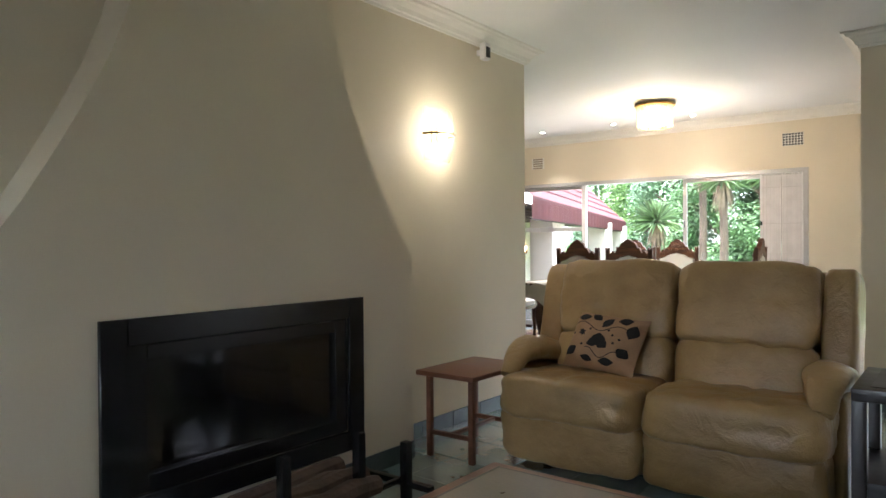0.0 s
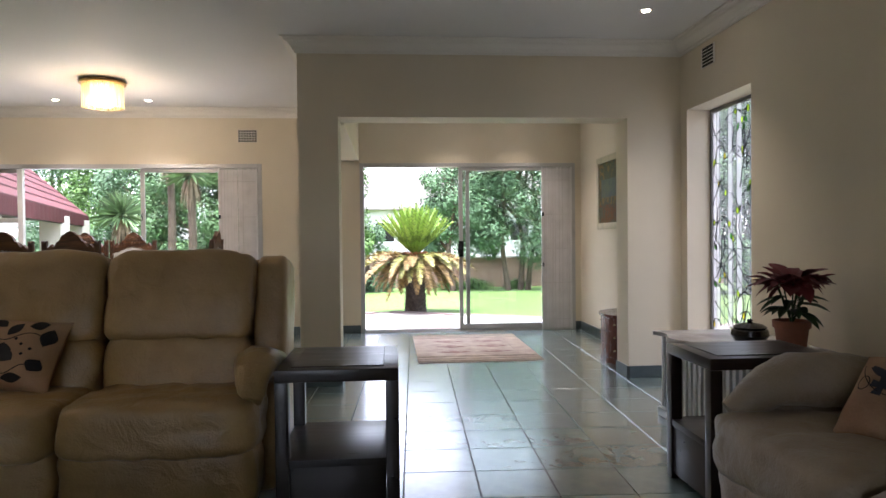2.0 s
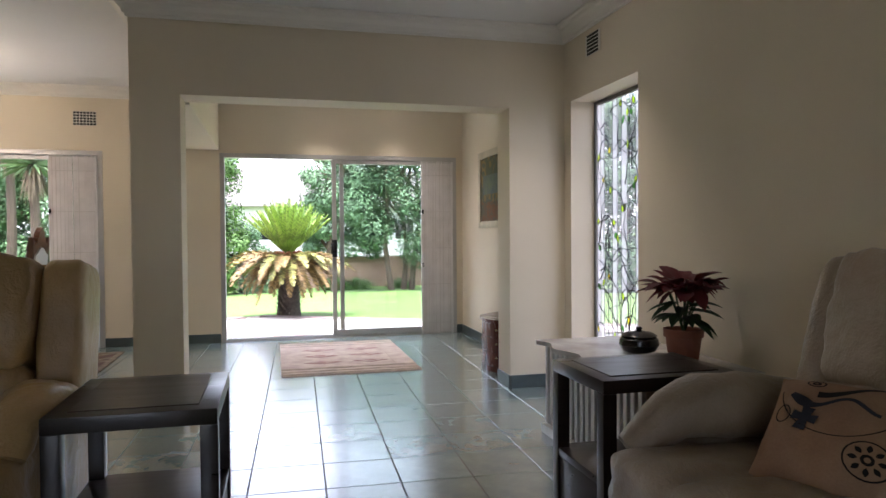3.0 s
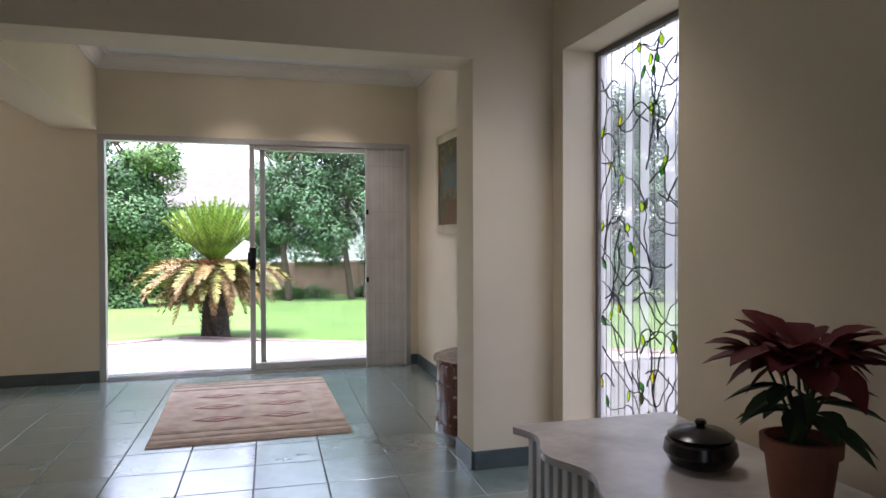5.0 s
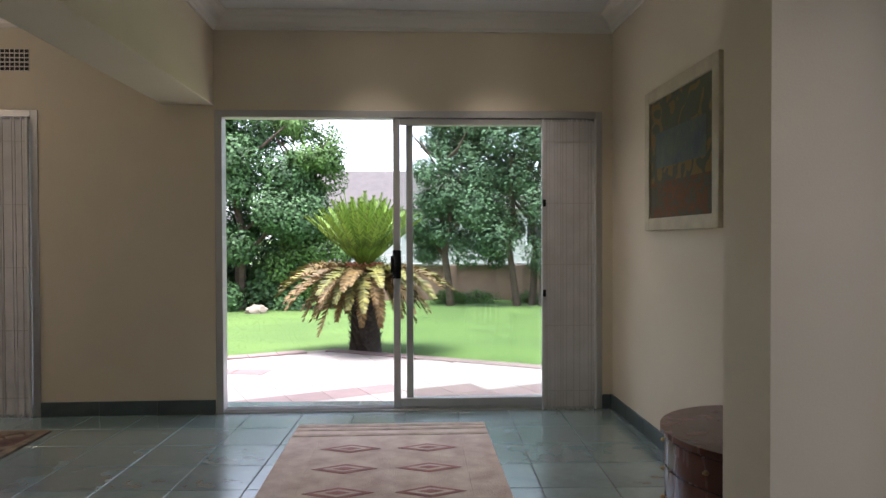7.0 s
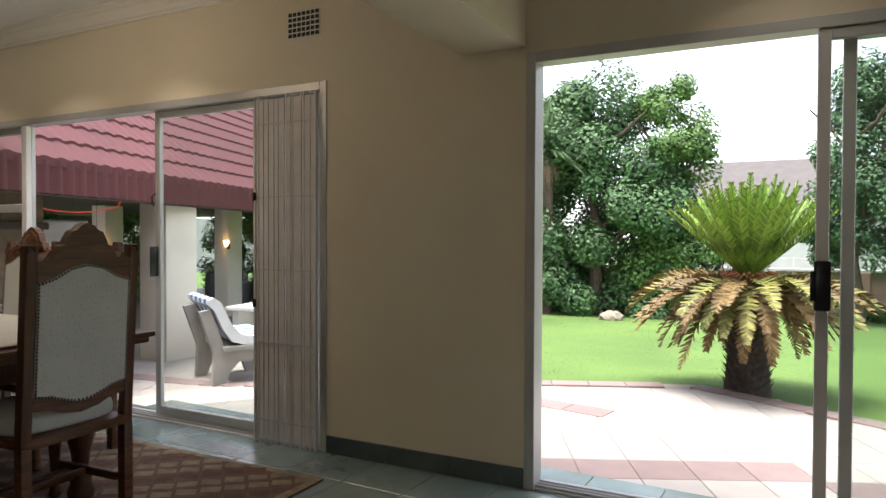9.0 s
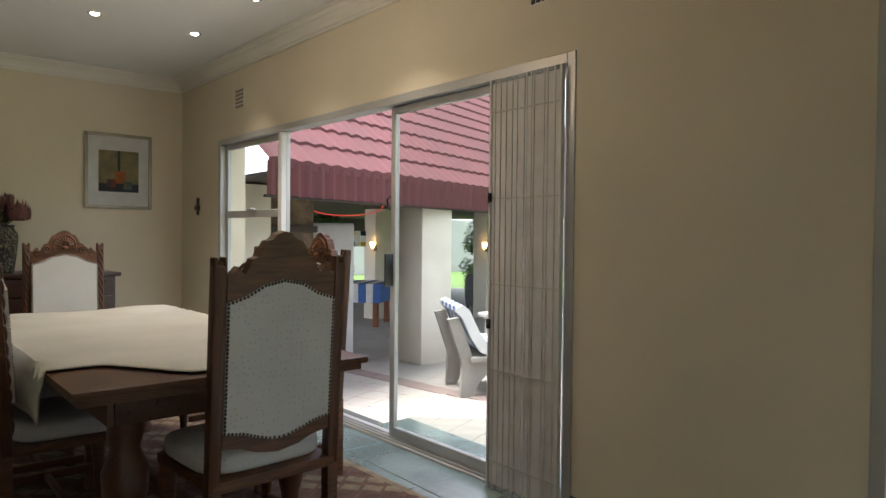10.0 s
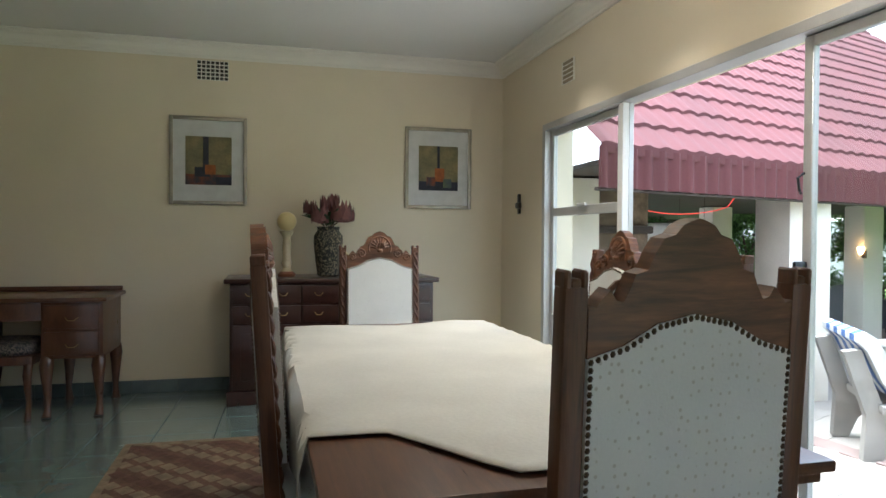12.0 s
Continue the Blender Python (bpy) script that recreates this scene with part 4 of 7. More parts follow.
for x, y, w in ((-6.82, 12.72, 0.26), (-11.2, 15.0, 0.2), (-9.9, 16.9, 0.2), (-8.5, 18.9, 0.26), (-9.75, 23.0, 0.26), (-6.75, 10.15, 0.17)):
    part("column", box(B(), x - w, x + w, y - w, y + w, -0.46, ZE - 0.12, 0.02), COLUMN, pavilion, "white plastered column")
GLOW2 = glow("small_wall_light", (1.0, 0.55, 0.20), 4.0)
for x, y in ((-11.2, 15.0), (-9.9, 16.9)):
    wl = thing("wall_lamp", Matrix.Translation((x + 0.22, y - 0.20, 1.05)), "small amber wall lamp on a pavilion column, lit", "wall lamp", "pavilion lamps")
    part("bracket", box(B(), -0.04, 0.04, -0.03, 0.0, -0.1, 0.02, 0.008), DARKTIMBER, wl)
    part("shade", turned(B(), [(0.02, -0.04), (0.04, 0.0), (0.055, 0.07), (0.048, 0.08)], (0, -0.08, 0), 14), GLOW2, wl)


def place(name, x, y, z, turn, label, category, group=""):
    return thing(name, pose(x, y, z, 0, 0, turn), label, category, group)


fridge = place("fridge", -8.05, 11.95, -0.452, 60, "tall white fridge on the pavilion floor", "fridge")
part("body", box(B(), -0.33, 0.33, -0.3, 0.3, 0.04, 1.88, 0.02), WHITE, fridge)
part("door", box(B(), -0.33, 0.33, -0.35, -0.305, 0.06, 1.86, 0.015), WHITE, fridge)
part("handle", box(B(), 0.24, 0.28, -0.38, -0.35, 0.8, 1.2, 0.008), ALU, fridge)
stack = place("chimney_stack", -7.75, 10.75, -0.46, 0, "rough tan stone chimney stack in the pavilion", "chimney")
part("stone_body", box(B(), -0.75, 0.75, -0.3, 0.35, 0, 2.3, 0.03), material("rough_brown_stone", (0.20, 0.14, 0.095), 0.9, vary=0.25, scale=7, fine=25, bump=0.4), stack)
part("shelf", box(B(), -0.85, 0.85, -0.42, 0.35, 1.75, 1.83, 0.02), DARKTIMBER, stack)
hood = place("braai", -8.9, 11.2, -0.452, 60, "stone braai with a pale steel hood", "braai")
part("body", box(B(), -0.6, 0.6, -0.4, 0.4, 0, 1.0, 0.02), material("rough_tan_stone", (0.30, 0.23, 0.16), 0.9, vary=0.2, scale=6, fine=30, bump=0.3), hood)
bm = B()
turned(bm, [(0.75, 1.35), (0.72, 1.42), (0.25, 1.85), (0.22, 2.25)], steps=4)
part("hood", bm, GREYWHITE, hood, "pale folded steel hood")
part("post", box(B(), -0.55, 0.55, 0.28, 0.4, 1.0, 1.7, 0.01), DARKTIMBER, hood)
STRIPE = material("blue_cloth", (0.055, 0.125, 0.33), 0.85, vary=0.08, scale=10, fine=120, bump=0.06)
LINEN = material("white_cloth", (0.62, 0.62, 0.62), 0.85, vary=0.05, scale=10, fine=120, bump=0.06)
games = place("covered_table", -11.0, 13.9, -0.452, 40, "table under a blue and pale striped cloth in the pavilion", "table")
part("tabletop", box(B(), -1.0, 1.0, -0.5, 0.5, 0.72, 0.80, 0.01), TEAK, games)
for k in range(14):
    part("cloth_stripe", box(B(), -1.02 + 0.146 * k, -0.88 + 0.146 * k, -0.52, 0.52, 0.46, 0.815, 0.004, 1), STRIPE if k % 2 else LINEN, games)
for x in (-0.9, 0.9):
    for y in (-0.42, 0.42):
        part("leg", box(B(), x - 0.05, x + 0.05, y - 0.05, y + 0.05, 0, 0.72, 0.006), TEAK, games)

panel = place("glass_panel", -9.3, 13.2, 1.07, 35, "hanging coloured glass panel in the pavilion", "glass panel")
GLASSBITS = [material("panel_glass_" + tone, base, 0.2, vary=0.08, scale=20, fine=90, bump=0.02) for tone, base in (("blue", (0.03, 0.06, 0.30)), ("amber", (0.55, 0.36, 0.04)), ("cream", (0.55, 0.52, 0.42)), ("dark", (0.02, 0.02, 0.025)))]
for k in range(4):
    for j in range(3):
        part("glass_piece", box(B(), -0.2 + 0.1 * k + 0.003, -0.1 + 0.1 * k - 0.003, -0.006, 0.006, 0.09 * j + 0.003, 0.09 * j + 0.087, 0.002, 1), GLASSBITS[(3 * k + 2 * j + k * j) % 4], panel, smooth=False)
for x in (-0.18, 0.18):
    part("cord", tube(B(), [(x, 0, 0.26), (x, 0, 0.77)], 0.003, 5), DARKTIMBER, panel)
cord = thing("light_cord", Matrix.Translation((-8.6, 11.8, 0)), "red light cord hung under the pavilion roof", "light cord")
part("cord", tube(B(), [(0.9 * k / 10, 0.95 * k / 10, 1.83 - 0.28 * math.sin(math.pi * k / 10) ** 0.3) for k in range(11)], 0.006, 6), glow("red_light_cord", (0.7, 0.05, 0.04), 0.25), cord)

CONCRETE = material("cast_concrete", (0.31, 0.29, 0.265), 0.9, vary=0.12, scale=5, fine=50, bump=0.2)
bench = place("garden_bench", -4.98, 12.07, ground_height(-4.98) - 0.01, 60, "cast concrete garden bench with blue and white striped cushions", "bench")
for y in (-0.42, 0.36):
    bm = B()
    slab(bm, [(-0.34, 0), (-0.22, 0), (-0.15, 0.17), (-0.05, 0.27), (0.10, 0.27), (0.20, 0.17), (0.25, 0), (0.38, 0), (0.28, 0.33), (0.32, 0.40), (-0.20, 0.40), (-0.36, 0.86), (-0.48, 0.84), (-0.32, 0.36)], y, y + 0.10, "y")
    part("end_support", bm, CONCRETE, bench, "shaped cast support", False)
part("seat_slab", box(B(), -0.24, 0.32, -0.5, 0.52, 0.40, 0.46, 0.01), CONCRETE, bench)
side = [(0.37, 0.47), (0.32, 0.465), (-0.02, 0.465), (-0.14, 0.50), (-0.24, 0.64), (-0.34, 0.86), (-0.40, 0.92), (-0.40, 0.97), (-0.34, 0.995), (-0.27, 0.95), (-0.14, 0.68), (-0.06, 0.585), (0.06, 0.555), (0.32, 0.565), (0.37, 0.54)]
for k in range(9):
    part("cushion_stripe", slab(B(), side, -0.48 + 0.108 * k, -0.3735 + 0.108 * k, "y"), STRIPE if k % 2 else LINEN, bench, smooth=False)
ct = place("garden_table", -5.6, 13.4, -0.45, 10, "white garden table beside the bench", "table")
part("tabletop", box(B(), -0.5, 0.5, -0.35, 0.35, 0.66, 0.72, 0.02), WHITE, ct)
for x in (-0.4, 0.4):
    part("leg", box(B(), x - 0.05, x + 0.05, -0.25, 0.25, 0, 0.66, 0.01), WHITE, ct)

# dark tub chairs round the pavilion's low table, white chairs on the far lawn
TUB = material("charcoal_chair_cover", (0.05, 0.055, 0.065), 0.8, vary=0.1, scale=6, fine=80, bump=0.1)
for x, y, turn in ((-10.9, 17.9, 200), (-10.2, 18.6, 215)):
    tub = place("tub_chair", x, y, -0.452, turn, "charcoal padded tub chair in the pavilion", "chair")
    tub["group"] = "pavilion tub chairs"
    part("seat", pillow(B(), -0.30, 0.30, -0.34, 0.26, 0.10, 0.44, 5, 8), TUB, tub)
    part("backrest", pillow(B(), -0.40, 0.40, 0.20, 0.42, 0.10, 0.88, 5, 10), TUB, tub)
    for sx in (-0.36, 0.36):
        part("arm", pillow(B(), sx - 0.08, sx + 0.08, -0.34, 0.30, 0.10, 0.64, 5, 8), TUB, tub)
        for sy in (-0.25, 0.3):
            part("leg", box(B(), sx - 0.025, sx + 0.025, sy - 0.025, sy + 0.025, 0, 0.14, 0.004), BLACK, tub)
for x, y, turn in ((-20.7, 28.9, 150), (-20.0, 29.9, 140)):
    gc = place("garden_chair", x, y, ground_height(x, y) - 0.04, turn, "white slatted garden chair on the far lawn", "chair")
    for k in range(5):
        part("seat_slat", box(B(), -0.28, 0.28, -0.26 + 0.11 * k, -0.17 + 0.11 * k, 0.36, 0.385, 0.004), WHITE, gc)
        b = part("back_slat", box(B(), -0.28 + 0.115 * k, -0.18 + 0.115 * k, -0.012, 0.012, 0.0, 0.72, 0.004), WHITE, gc)
        b.matrix_basis = Matrix.Translation((0, 0.28, 0.36)) @ Matrix.Rotation(radians(-20), 4, "X")
    for sx in (-0.30, 0.30):
        part("armrest", box(B(), sx - 0.05, sx + 0.05, -0.32, 0.36, 0.56, 0.59, 0.006), WHITE, gc)
        for sy in (-0.28, 0.28):
            part("leg", box(B(), sx - 0.03, sx + 0.03, sy - 0.03, sy + 0.03, 0, 0.56, 0.005), WHITE, gc)


# ---- living room ----
bm = B()
curve = [(3.51, 1.15), (3.42, 1.27), (3.33, 1.40), (3.235, 1.56), (3.14, 1.73), (3.03, 1.95), (2.945, 2.17), (2.89, 2.40), (2.86, 2.60), (2.85, ZC)]
FX, FM = -2.62, 2.395
for y0, y1, z0, z1 in ((2 * FM - 3.51, 3.51, 0, 0.17), (2 * FM - 3.51, 1.71, 0.17, 0.96), (3.08, 3.51, 0.17, 0.96)):
    box(bm, XS + 0.001, FX, y0, y1, z0, z1)
slab(bm, [(3.51, 0.96)] + curve + [(2 * FM - y, z) for y, z in curve[::-1]] + [(2 * FM - 3.51, 0.96)], XS + 0.001, FX, "x")
setting("chimney_breast", bm, CREAM, "cream plastered chimney breast with a curved tapering hood")
skirting((FX, 2 * FM - 3.51), (FX, 3.51), (1, 0), 0.1)
skirting((FX, 3.51), (XS, 3.51), (0, 1), 0.1)
stove = thing("fireplace_insert", Matrix.Translation((FX, FM, 0.17)), "black steel fireplace insert with dark glass door", "fireplace")
part("firebox", box(B(), -0.21, -0.10, -0.66, 0.66, 0.03, 0.76), BLACK, stove)
for y0, y1, z0, z1 in ((-0.69, -0.585, 0.0, 0.79), (0.585, 0.69, 0.0, 0.79), (-0.585, 0.585, 0.0, 0.10), (-0.585, 0.585, 0.685, 0.79)):
    part("surround", box(B(), 0.001, 0.022, y0, y1, z0, z1, 0.003, 1), BLACK, stove, "black enamel surround")
bm = B()
for y0, y1, z0, z1 in ((-0.583, -0.50, 0.102, 0.683), (0.50, 0.583, 0.102, 0.683), (-0.50, 0.50, 0.102, 0.17), (-0.50, 0.50, 0.62, 0.683)):
    box(bm, -0.03, 0.006, y0, y1, z0, z1, 0.003, 1)
part("door_frame", bm, BLACK, stove)
part("door_glass", box(B(), -0.03, -0.02, -0.50, 0.50, 0.17, 0.62), BLACKGLASS, stove, "dark reflecting fire glass")

LOG = material("split_log", (0.10, 0.065, 0.045), 0.9, vary=0.2, scale=10, fine=50, bump=0.3)
grate = thing("fire_basket", Matrix.Translation((-2.22, 2.66, 0)), "black iron log basket before the fireplace", "log basket")
for y, h in ((-0.42, 0.40), (0.0, 0.40), (0.32, 0.285)):
    part("upright", box(B(), -0.022, 0.022, y - 0.022, y + 0.022, 0, h, 0.006), BLACK, grate)
    part("foot", box(B(), -0.30, 0.16, y - 0.018, y + 0.018, 0.07, 0.10, 0.005), BLACK, grate)
part("bar", box(B(), -0.012, 0.012, -0.42, 0.32, 0.10, 0.125, 0.004), BLACK, grate)
rng = random.Random(8)
for k in range(4):
    lg = thing("log", pose(-2.20 - 0.08 * k, 2.45, 0.155 + 0.025 * (k % 2), 0, 0, 0), "rough dark firewood log on the iron basket", "log", "firewood logs")
    part("bark", tube(B(), [(0, -0.30 + 0.15 * j, 0.01 * rng.uniform(-1, 1)) for j in range(5)], [0.045, 0.052, 0.05, 0.053, 0.044], 9), LOG, lg)

COFFEETOP = material("grey_stone_inlay", (0.15, 0.125, 0.095), 0.3, vary=0.1, scale=5, fine=60, bump=0.02)
coffee = thing("coffee_table", Matrix.Translation((-0.95, 2.16, 0)), "low coffee table with pale inlaid top and dark border", "coffee table")
part("frame", box(B(), -0.49, 0.49, -0.41, 0.41, 0.40, 0.445, 0.012), TEAK, coffee)
part("border", box(B(), -0.44, 0.44, -0.36, 0.36, 0.444, 0.449), EBONY, coffee, "dark inlaid border", False)
part("top_inlay", box(B(), -0.425, 0.425, -0.345, 0.345, 0.446, 0.452), COFFEETOP, coffee, "pale stone inlay", False)
for x in (-0.44, 0.44):
    for y in (-0.36, 0.36):
        part("leg", box(B(), x - 0.035, x + 0.035, y - 0.035, y + 0.035, 0, 0.40, 0.006), TEAK, coffee)


def sofa(m, leather, label, deep=0.0):
    """A two-seat recliner sofa, front towards -y, 1.74 m wide; the arms stand back behind the seats."""
    s = thing("sofa", m, label, "sofa")
    part("body", box(B(), -0.74, 0.74, 0.16, 0.84 + deep, 0.06, 0.40, 0.03, 3), leather, s)
    for x0, x1, n in ((-0.81, -0.002, 1), (0.002, 0.81, 2)):
        part("footrest", pillow(B(), x0 + 0.004, x1 - 0.004, -0.01, 0.24, 0.055, 0.335, 7.0, 14, 0.014, n), leather, s, "padded footrest panel")
        bm = pillow(B(), x0, x1, -0.06, 0.56 + deep, 0.285, 0.535, 6.0, 18, 0.016, n + 3)
        for q in bm.verts:
            if q.co.y > 0.24:
                q.co.x = max(-0.70, min(0.70, q.co.x))
            q.co.z -= 0.05 * max(0.0, q.co.y - 0.1)
            q.co.z -= 0.012 * math.exp(-((abs(q.co.x) - 0.42) / 0.012) ** 2) * (q.co.z > 0.36)
        part("seat_cushion", bm, leather, s)
        xa, xb = max(x0, -0.70), min(x1, 0.70)
        lower = part("lower_back_cushion", pillow(B(), xa + 0.003, xb - 0.003, -0.13, 0.14, -0.02, 0.29, 5.0, 14, 0.010, n + 5), leather, s)
        lower.matrix_basis = Matrix.Translation((0, 0.52 + deep, 0.44)) @ Matrix.Rotation(radians(-15), 4, "X")
        bm = pillow(B(), xa + 0.003, xb - 0.003, -0.16, 0.13, 0.0, 0.45, 7.0, 18, 0.015, n + 7)
        for q in bm.verts:
            q.co.z -= 0.010 * math.exp(-((abs(q.co.x) - 0.64) / 0.012) ** 2)
        upper = part("upper_back_cushion", bm, leather, s)
        upper.matrix_basis = Matrix.Translation((0, 0.595 + deep, 0.675)) @ Matrix.Rotation(radians(-15), 4, "X")
    rear = part("back_shell", box(B(), -0.74, 0.74, -0.06, 0.06, 0.0, 0.985, 0.04, 3), leather, s)
    rear.matrix_basis = Matrix.Translation((0, 0.72 + deep, 0.10)) @ Matrix.Rotation(radians(-10), 4, "X")
    for side in (-1, 1):
        w = part("wing", pillow(B(), -0.085, 0.08, -0.13, 0.18, 0.0, 0.615, 6.0, 10, 0.007, side + 9), leather, s)
        w.matrix_basis = Matrix.Translation((side * 0.775, 0.62 + deep, 0.49)) @ Matrix.Rotation(radians(-14), 4, "X")
        part("side_panel", box(B(), side * 0.785 - 0.06, side * 0.785 + 0.06, 0.25, 0.86 + deep, 0.05, 0.54, 0.04, 3), leather, s)
        bm = B()
        path, radii = [], []
        for k in range(17):
            u = k / 16
            path.append((side * (0.755 + 0.02 * (1 - u)), 0.05 + (0.60 + deep) * u, 0.575 + 0.05 * math.sin(math.pi * min(1.0, u * 1.25)) - 0.075 * max(0, 0.20 - u) / 0.20))
            radii.append((0.108 if deep == 0 else 0.135) * min(1.0, 0.45 + 1.6 * u, 0.7 + 3 * (1 - u)))
        tube(bm, path, radii, 20, 0.66 if deep == 0 else 0.78)
        for q in bm.verts:
            q.co += 0.012 * Vector((noise.noise(q.co * 11), noise.noise(q.co * 11 + Vector((5, 0, 0))), noise.noise(q.co * 13)))
        part("armrest", bm, leather, s, "puffy rolled armrest")
    for x in (-0.6, 0.6):
        for y in (0.20, 0.75):
            part("foot", turned(B(), [(0.03, 0), (0.035, 0.01), (0.035, 0.06)], (x, y, 0), 12), BLACK, s)
    return s


sofa(Matrix.Translation((-1.335, 3.68, 0)), LEATHER, "tan leather two-seat recliner sofa with rolled arms")
sofa(pose(1.28, 2.58, 0, 0, 0, -90), LEATHER2, "cream leather recliner sofa against the wall", 0.20)


def print_material(name, base, ink, scale, low, high):
    """A cloth with a dark printed motif of blots and curling lines."""
    m = material(name, base, 0.85, vary=0.08, scale=8, fine=150, bump=0.08)
    nt = m.node_tree
    n, l = nt.nodes, nt.links
    wave, vor, ramp, mix = n.new("ShaderNodeTexNoise"), n.new("ShaderNodeTexVoronoi"), n.new("ShaderNodeValToRGB"), n.new("ShaderNodeMix")
    tex = next(k for k in n if k.type == "TEX_COORD")
    wave.inputs["Scale"].default_value, wave.inputs["Distortion"].default_value = scale, 1.8
    wave.inputs["Detail"].default_value = 1.0
    l.new(tex.outputs["Object"], wave.inputs["Vector"])
    ramp.color_ramp.interpolation = "LINEAR"
    e = ramp.color_ramp.elements
    e[0].position, e[1].position = low, low + 0.015
    e[0].color, e[1].color = (0, 0, 0, 1), (1, 1, 1, 1)
    k = e.new(high)
    k.color = (1, 1, 1, 1)
    k = e.new(high + 0.015)
    k.color = (0, 0, 0, 1)
    l.new(wave.outputs["Fac"], ramp.inputs["Fac"])
    b = n["Principled BSDF"]
    mix.data_type = "RGBA"
    l.new(ramp.outputs["Color"], mix.inputs["Factor"])
    l.new(b.inputs["Base Color"].links[0].from_socket, mix.inputs["A"])
    mix.inputs["B"].default_value = (*ink, 1)
    l.new(mix.outputs["Result"], b.inputs["Base Color"])
    n.remove(vor)
    return m


CUSHION1 = material("tan_cushion_cloth", (0.42, 0.25, 0.135), 0.85, vary=0.10, scale=8, fine=150, bump=0.08)
CUSHION2 = material("pale_tan_cushion_cloth", (0.40, 0.25, 0.15), 0.85, vary=0.12, scale=6, fine=150, bump=0.08, second=(0.30, 0.17, 0.10))
INK = material("black_cloth_print", (0.014, 0.012, 0.012), 0.85, vary=0.1, scale=20, fine=150, bump=0.06)
BLUEINK = material("slate_cloth_print", (0.028, 0.03, 0.045), 0.85, vary=0.1, scale=20, fine=150, bump=0.06)


def cushion(m, hw, hh, mat, label):
    """A square scatter cushion standing on its lower edge; returns it with a function to its front cloth."""
    c = thing("cushion", m, label, "cushion", "sofa cushions")

    def cloth_at(u, v, face=-1, lift=0.0):
        u, v = max(-1, min(1, u)), max(-1, min(1, v))
        puff = ((1 - u ** 4) * (1 - v ** 4)) ** 0.6
        y = face * (0.085 * puff * (1 + 0.12 * noise.noise(Vector((u * 2, v * 2, face)))) + lift)
        return (hw * u * (1 - 0.07 * (1 - v * v) * abs(u) ** 3), y, hh + hh * v * (1 - 0.07 * (1 - u * u) * abs(v) ** 3))
    bm = B()
    n = 18
    for face in (-1, 1):
        grid = [[bm.verts.new(cloth_at(2 * i / n - 1, 2 * j / n - 1, face)) for j in range(n + 1)] for i in range(n + 1)]
        for i in range(n):
            for j in range(n):
                q = (grid[i][j], grid[i + 1][j], grid[i + 1][j + 1], grid[i][j + 1])
                bm.faces.new(q if face < 0 else q[::-1])
    bmesh.ops.remove_doubles(bm, verts=bm.verts[:], dist=0.0005)
    part("cover", bm, mat, c)
    return c, cloth_at


def printed(c, cloth_at, line, width, ink, closed=False):
    """A printed line on a cushion's front, as a thin strip that follows the cloth."""
    line = line + line[:1] if closed else line
    bm = B()
    pairs = []
    for k, (u, v) in enumerate(line):
        a, b = line[max(0, k - 1)], line[min(len(line) - 1, k + 1)]
        dx, dy = b[0] - a[0], b[1] - a[1]
        d = math.hypot(dx, dy) or 1.0
        w = width[k] if isinstance(width, list) else width
        pairs.append([bm.verts.new(cloth_at(u + s * dy / d * w, v - s * dx / d * w, -1, 0.0025)) for s in (-1, -0.33, 0.33, 1)])
    for p, q in zip(pairs, pairs[1:]):
        for j in range(3):
            bm.faces.new((p[j], p[j + 1], q[j + 1], q[j]))
    part("printed_motif", bm, ink, c, smooth=False)


def arc(u, v, ru, rv, a0=0, a1=360, n=24):
    return [(u + ru * math.cos(radians(a0 + (a1 - a0) * k / n)), v + rv * math.sin(radians(a0 + (a1 - a0) * k / n))) for k in range(n + 1)]


def leaf_line(u, v, turn, length, n=10):
    return [(u + length * (k / n - 0.5) * math.cos(radians(turn)), v + length * (k / n - 0.5) * math.sin(radians(turn))) for k in range(n + 1)]


LEAFW = [0.006 + math.sin(math.pi * k / 10) for k in range(11)]
c1, at1 = cushion(pose(-1.70, 3.98, 0.52, -30, 4, -8), 0.225, 0.175, CUSHION1, "tan cushion with black flower print on the sofa")
for u, v, turn, length, fat in ((-0.62, 0.66, 10, 0.34, 0.09), (-0.25, 0.72, -35, 0.30, 0.08), (0.12, 0.55, 60, 0.36, 0.09), (0.55, 0.72, 20, 0.30, 0.10), (0.80, 0.40, 80, 0.40, 0.10), (0.0, -0.05, 90, 0.34, 0.13), (-0.12, -0.18, 30, 0.30, 0.10), (0.14, -0.20, -30, 0.28, 0.10), (-0.70, -0.55, 45, 0.34, 0.10), (0.72, -0.35, 60, 0.28, 0.12), (-0.50, 0.10, 30, 0.20, 0.03), (-0.50, 0.10, -40, 0.20, 0.03), (-0.50, 0.10, 90, 0.20, 0.03), (0.35, -0.72, 10, 0.34, 0.08), (-0.2, -0.72, -15, 0.3, 0.07)):
    printed(c1, at1, leaf_line(u, v, turn, 1.25 * length), [1.5 * fat * w for w in LEAFW], INK)
for u, v, n in ((0.35, 0.15, 1), (0.42, -0.10, 2), (0.22, 0.28, 3), (-0.30, 0.25, 4), (0.55, 0.05, 5), (-0.78, 0.05, 6), (-0.42, -0.30, 7)):
    printed(c1, at1, leaf_line(u, v, 0, 0.08), [0.04 * w for w in LEAFW], INK)
printed(c1, at1, [(-0.85 + 0.06 * k, 0.35 + 0.12 * math.sin(k * 0.35)) for k in range(26)], 0.012, INK)
printed(c1, at1, [(-0.3 + 0.05 * k, -0.5 + 0.14 * math.sin(k * 0.4 + 1)) for k in range(22)], 0.012, INK)
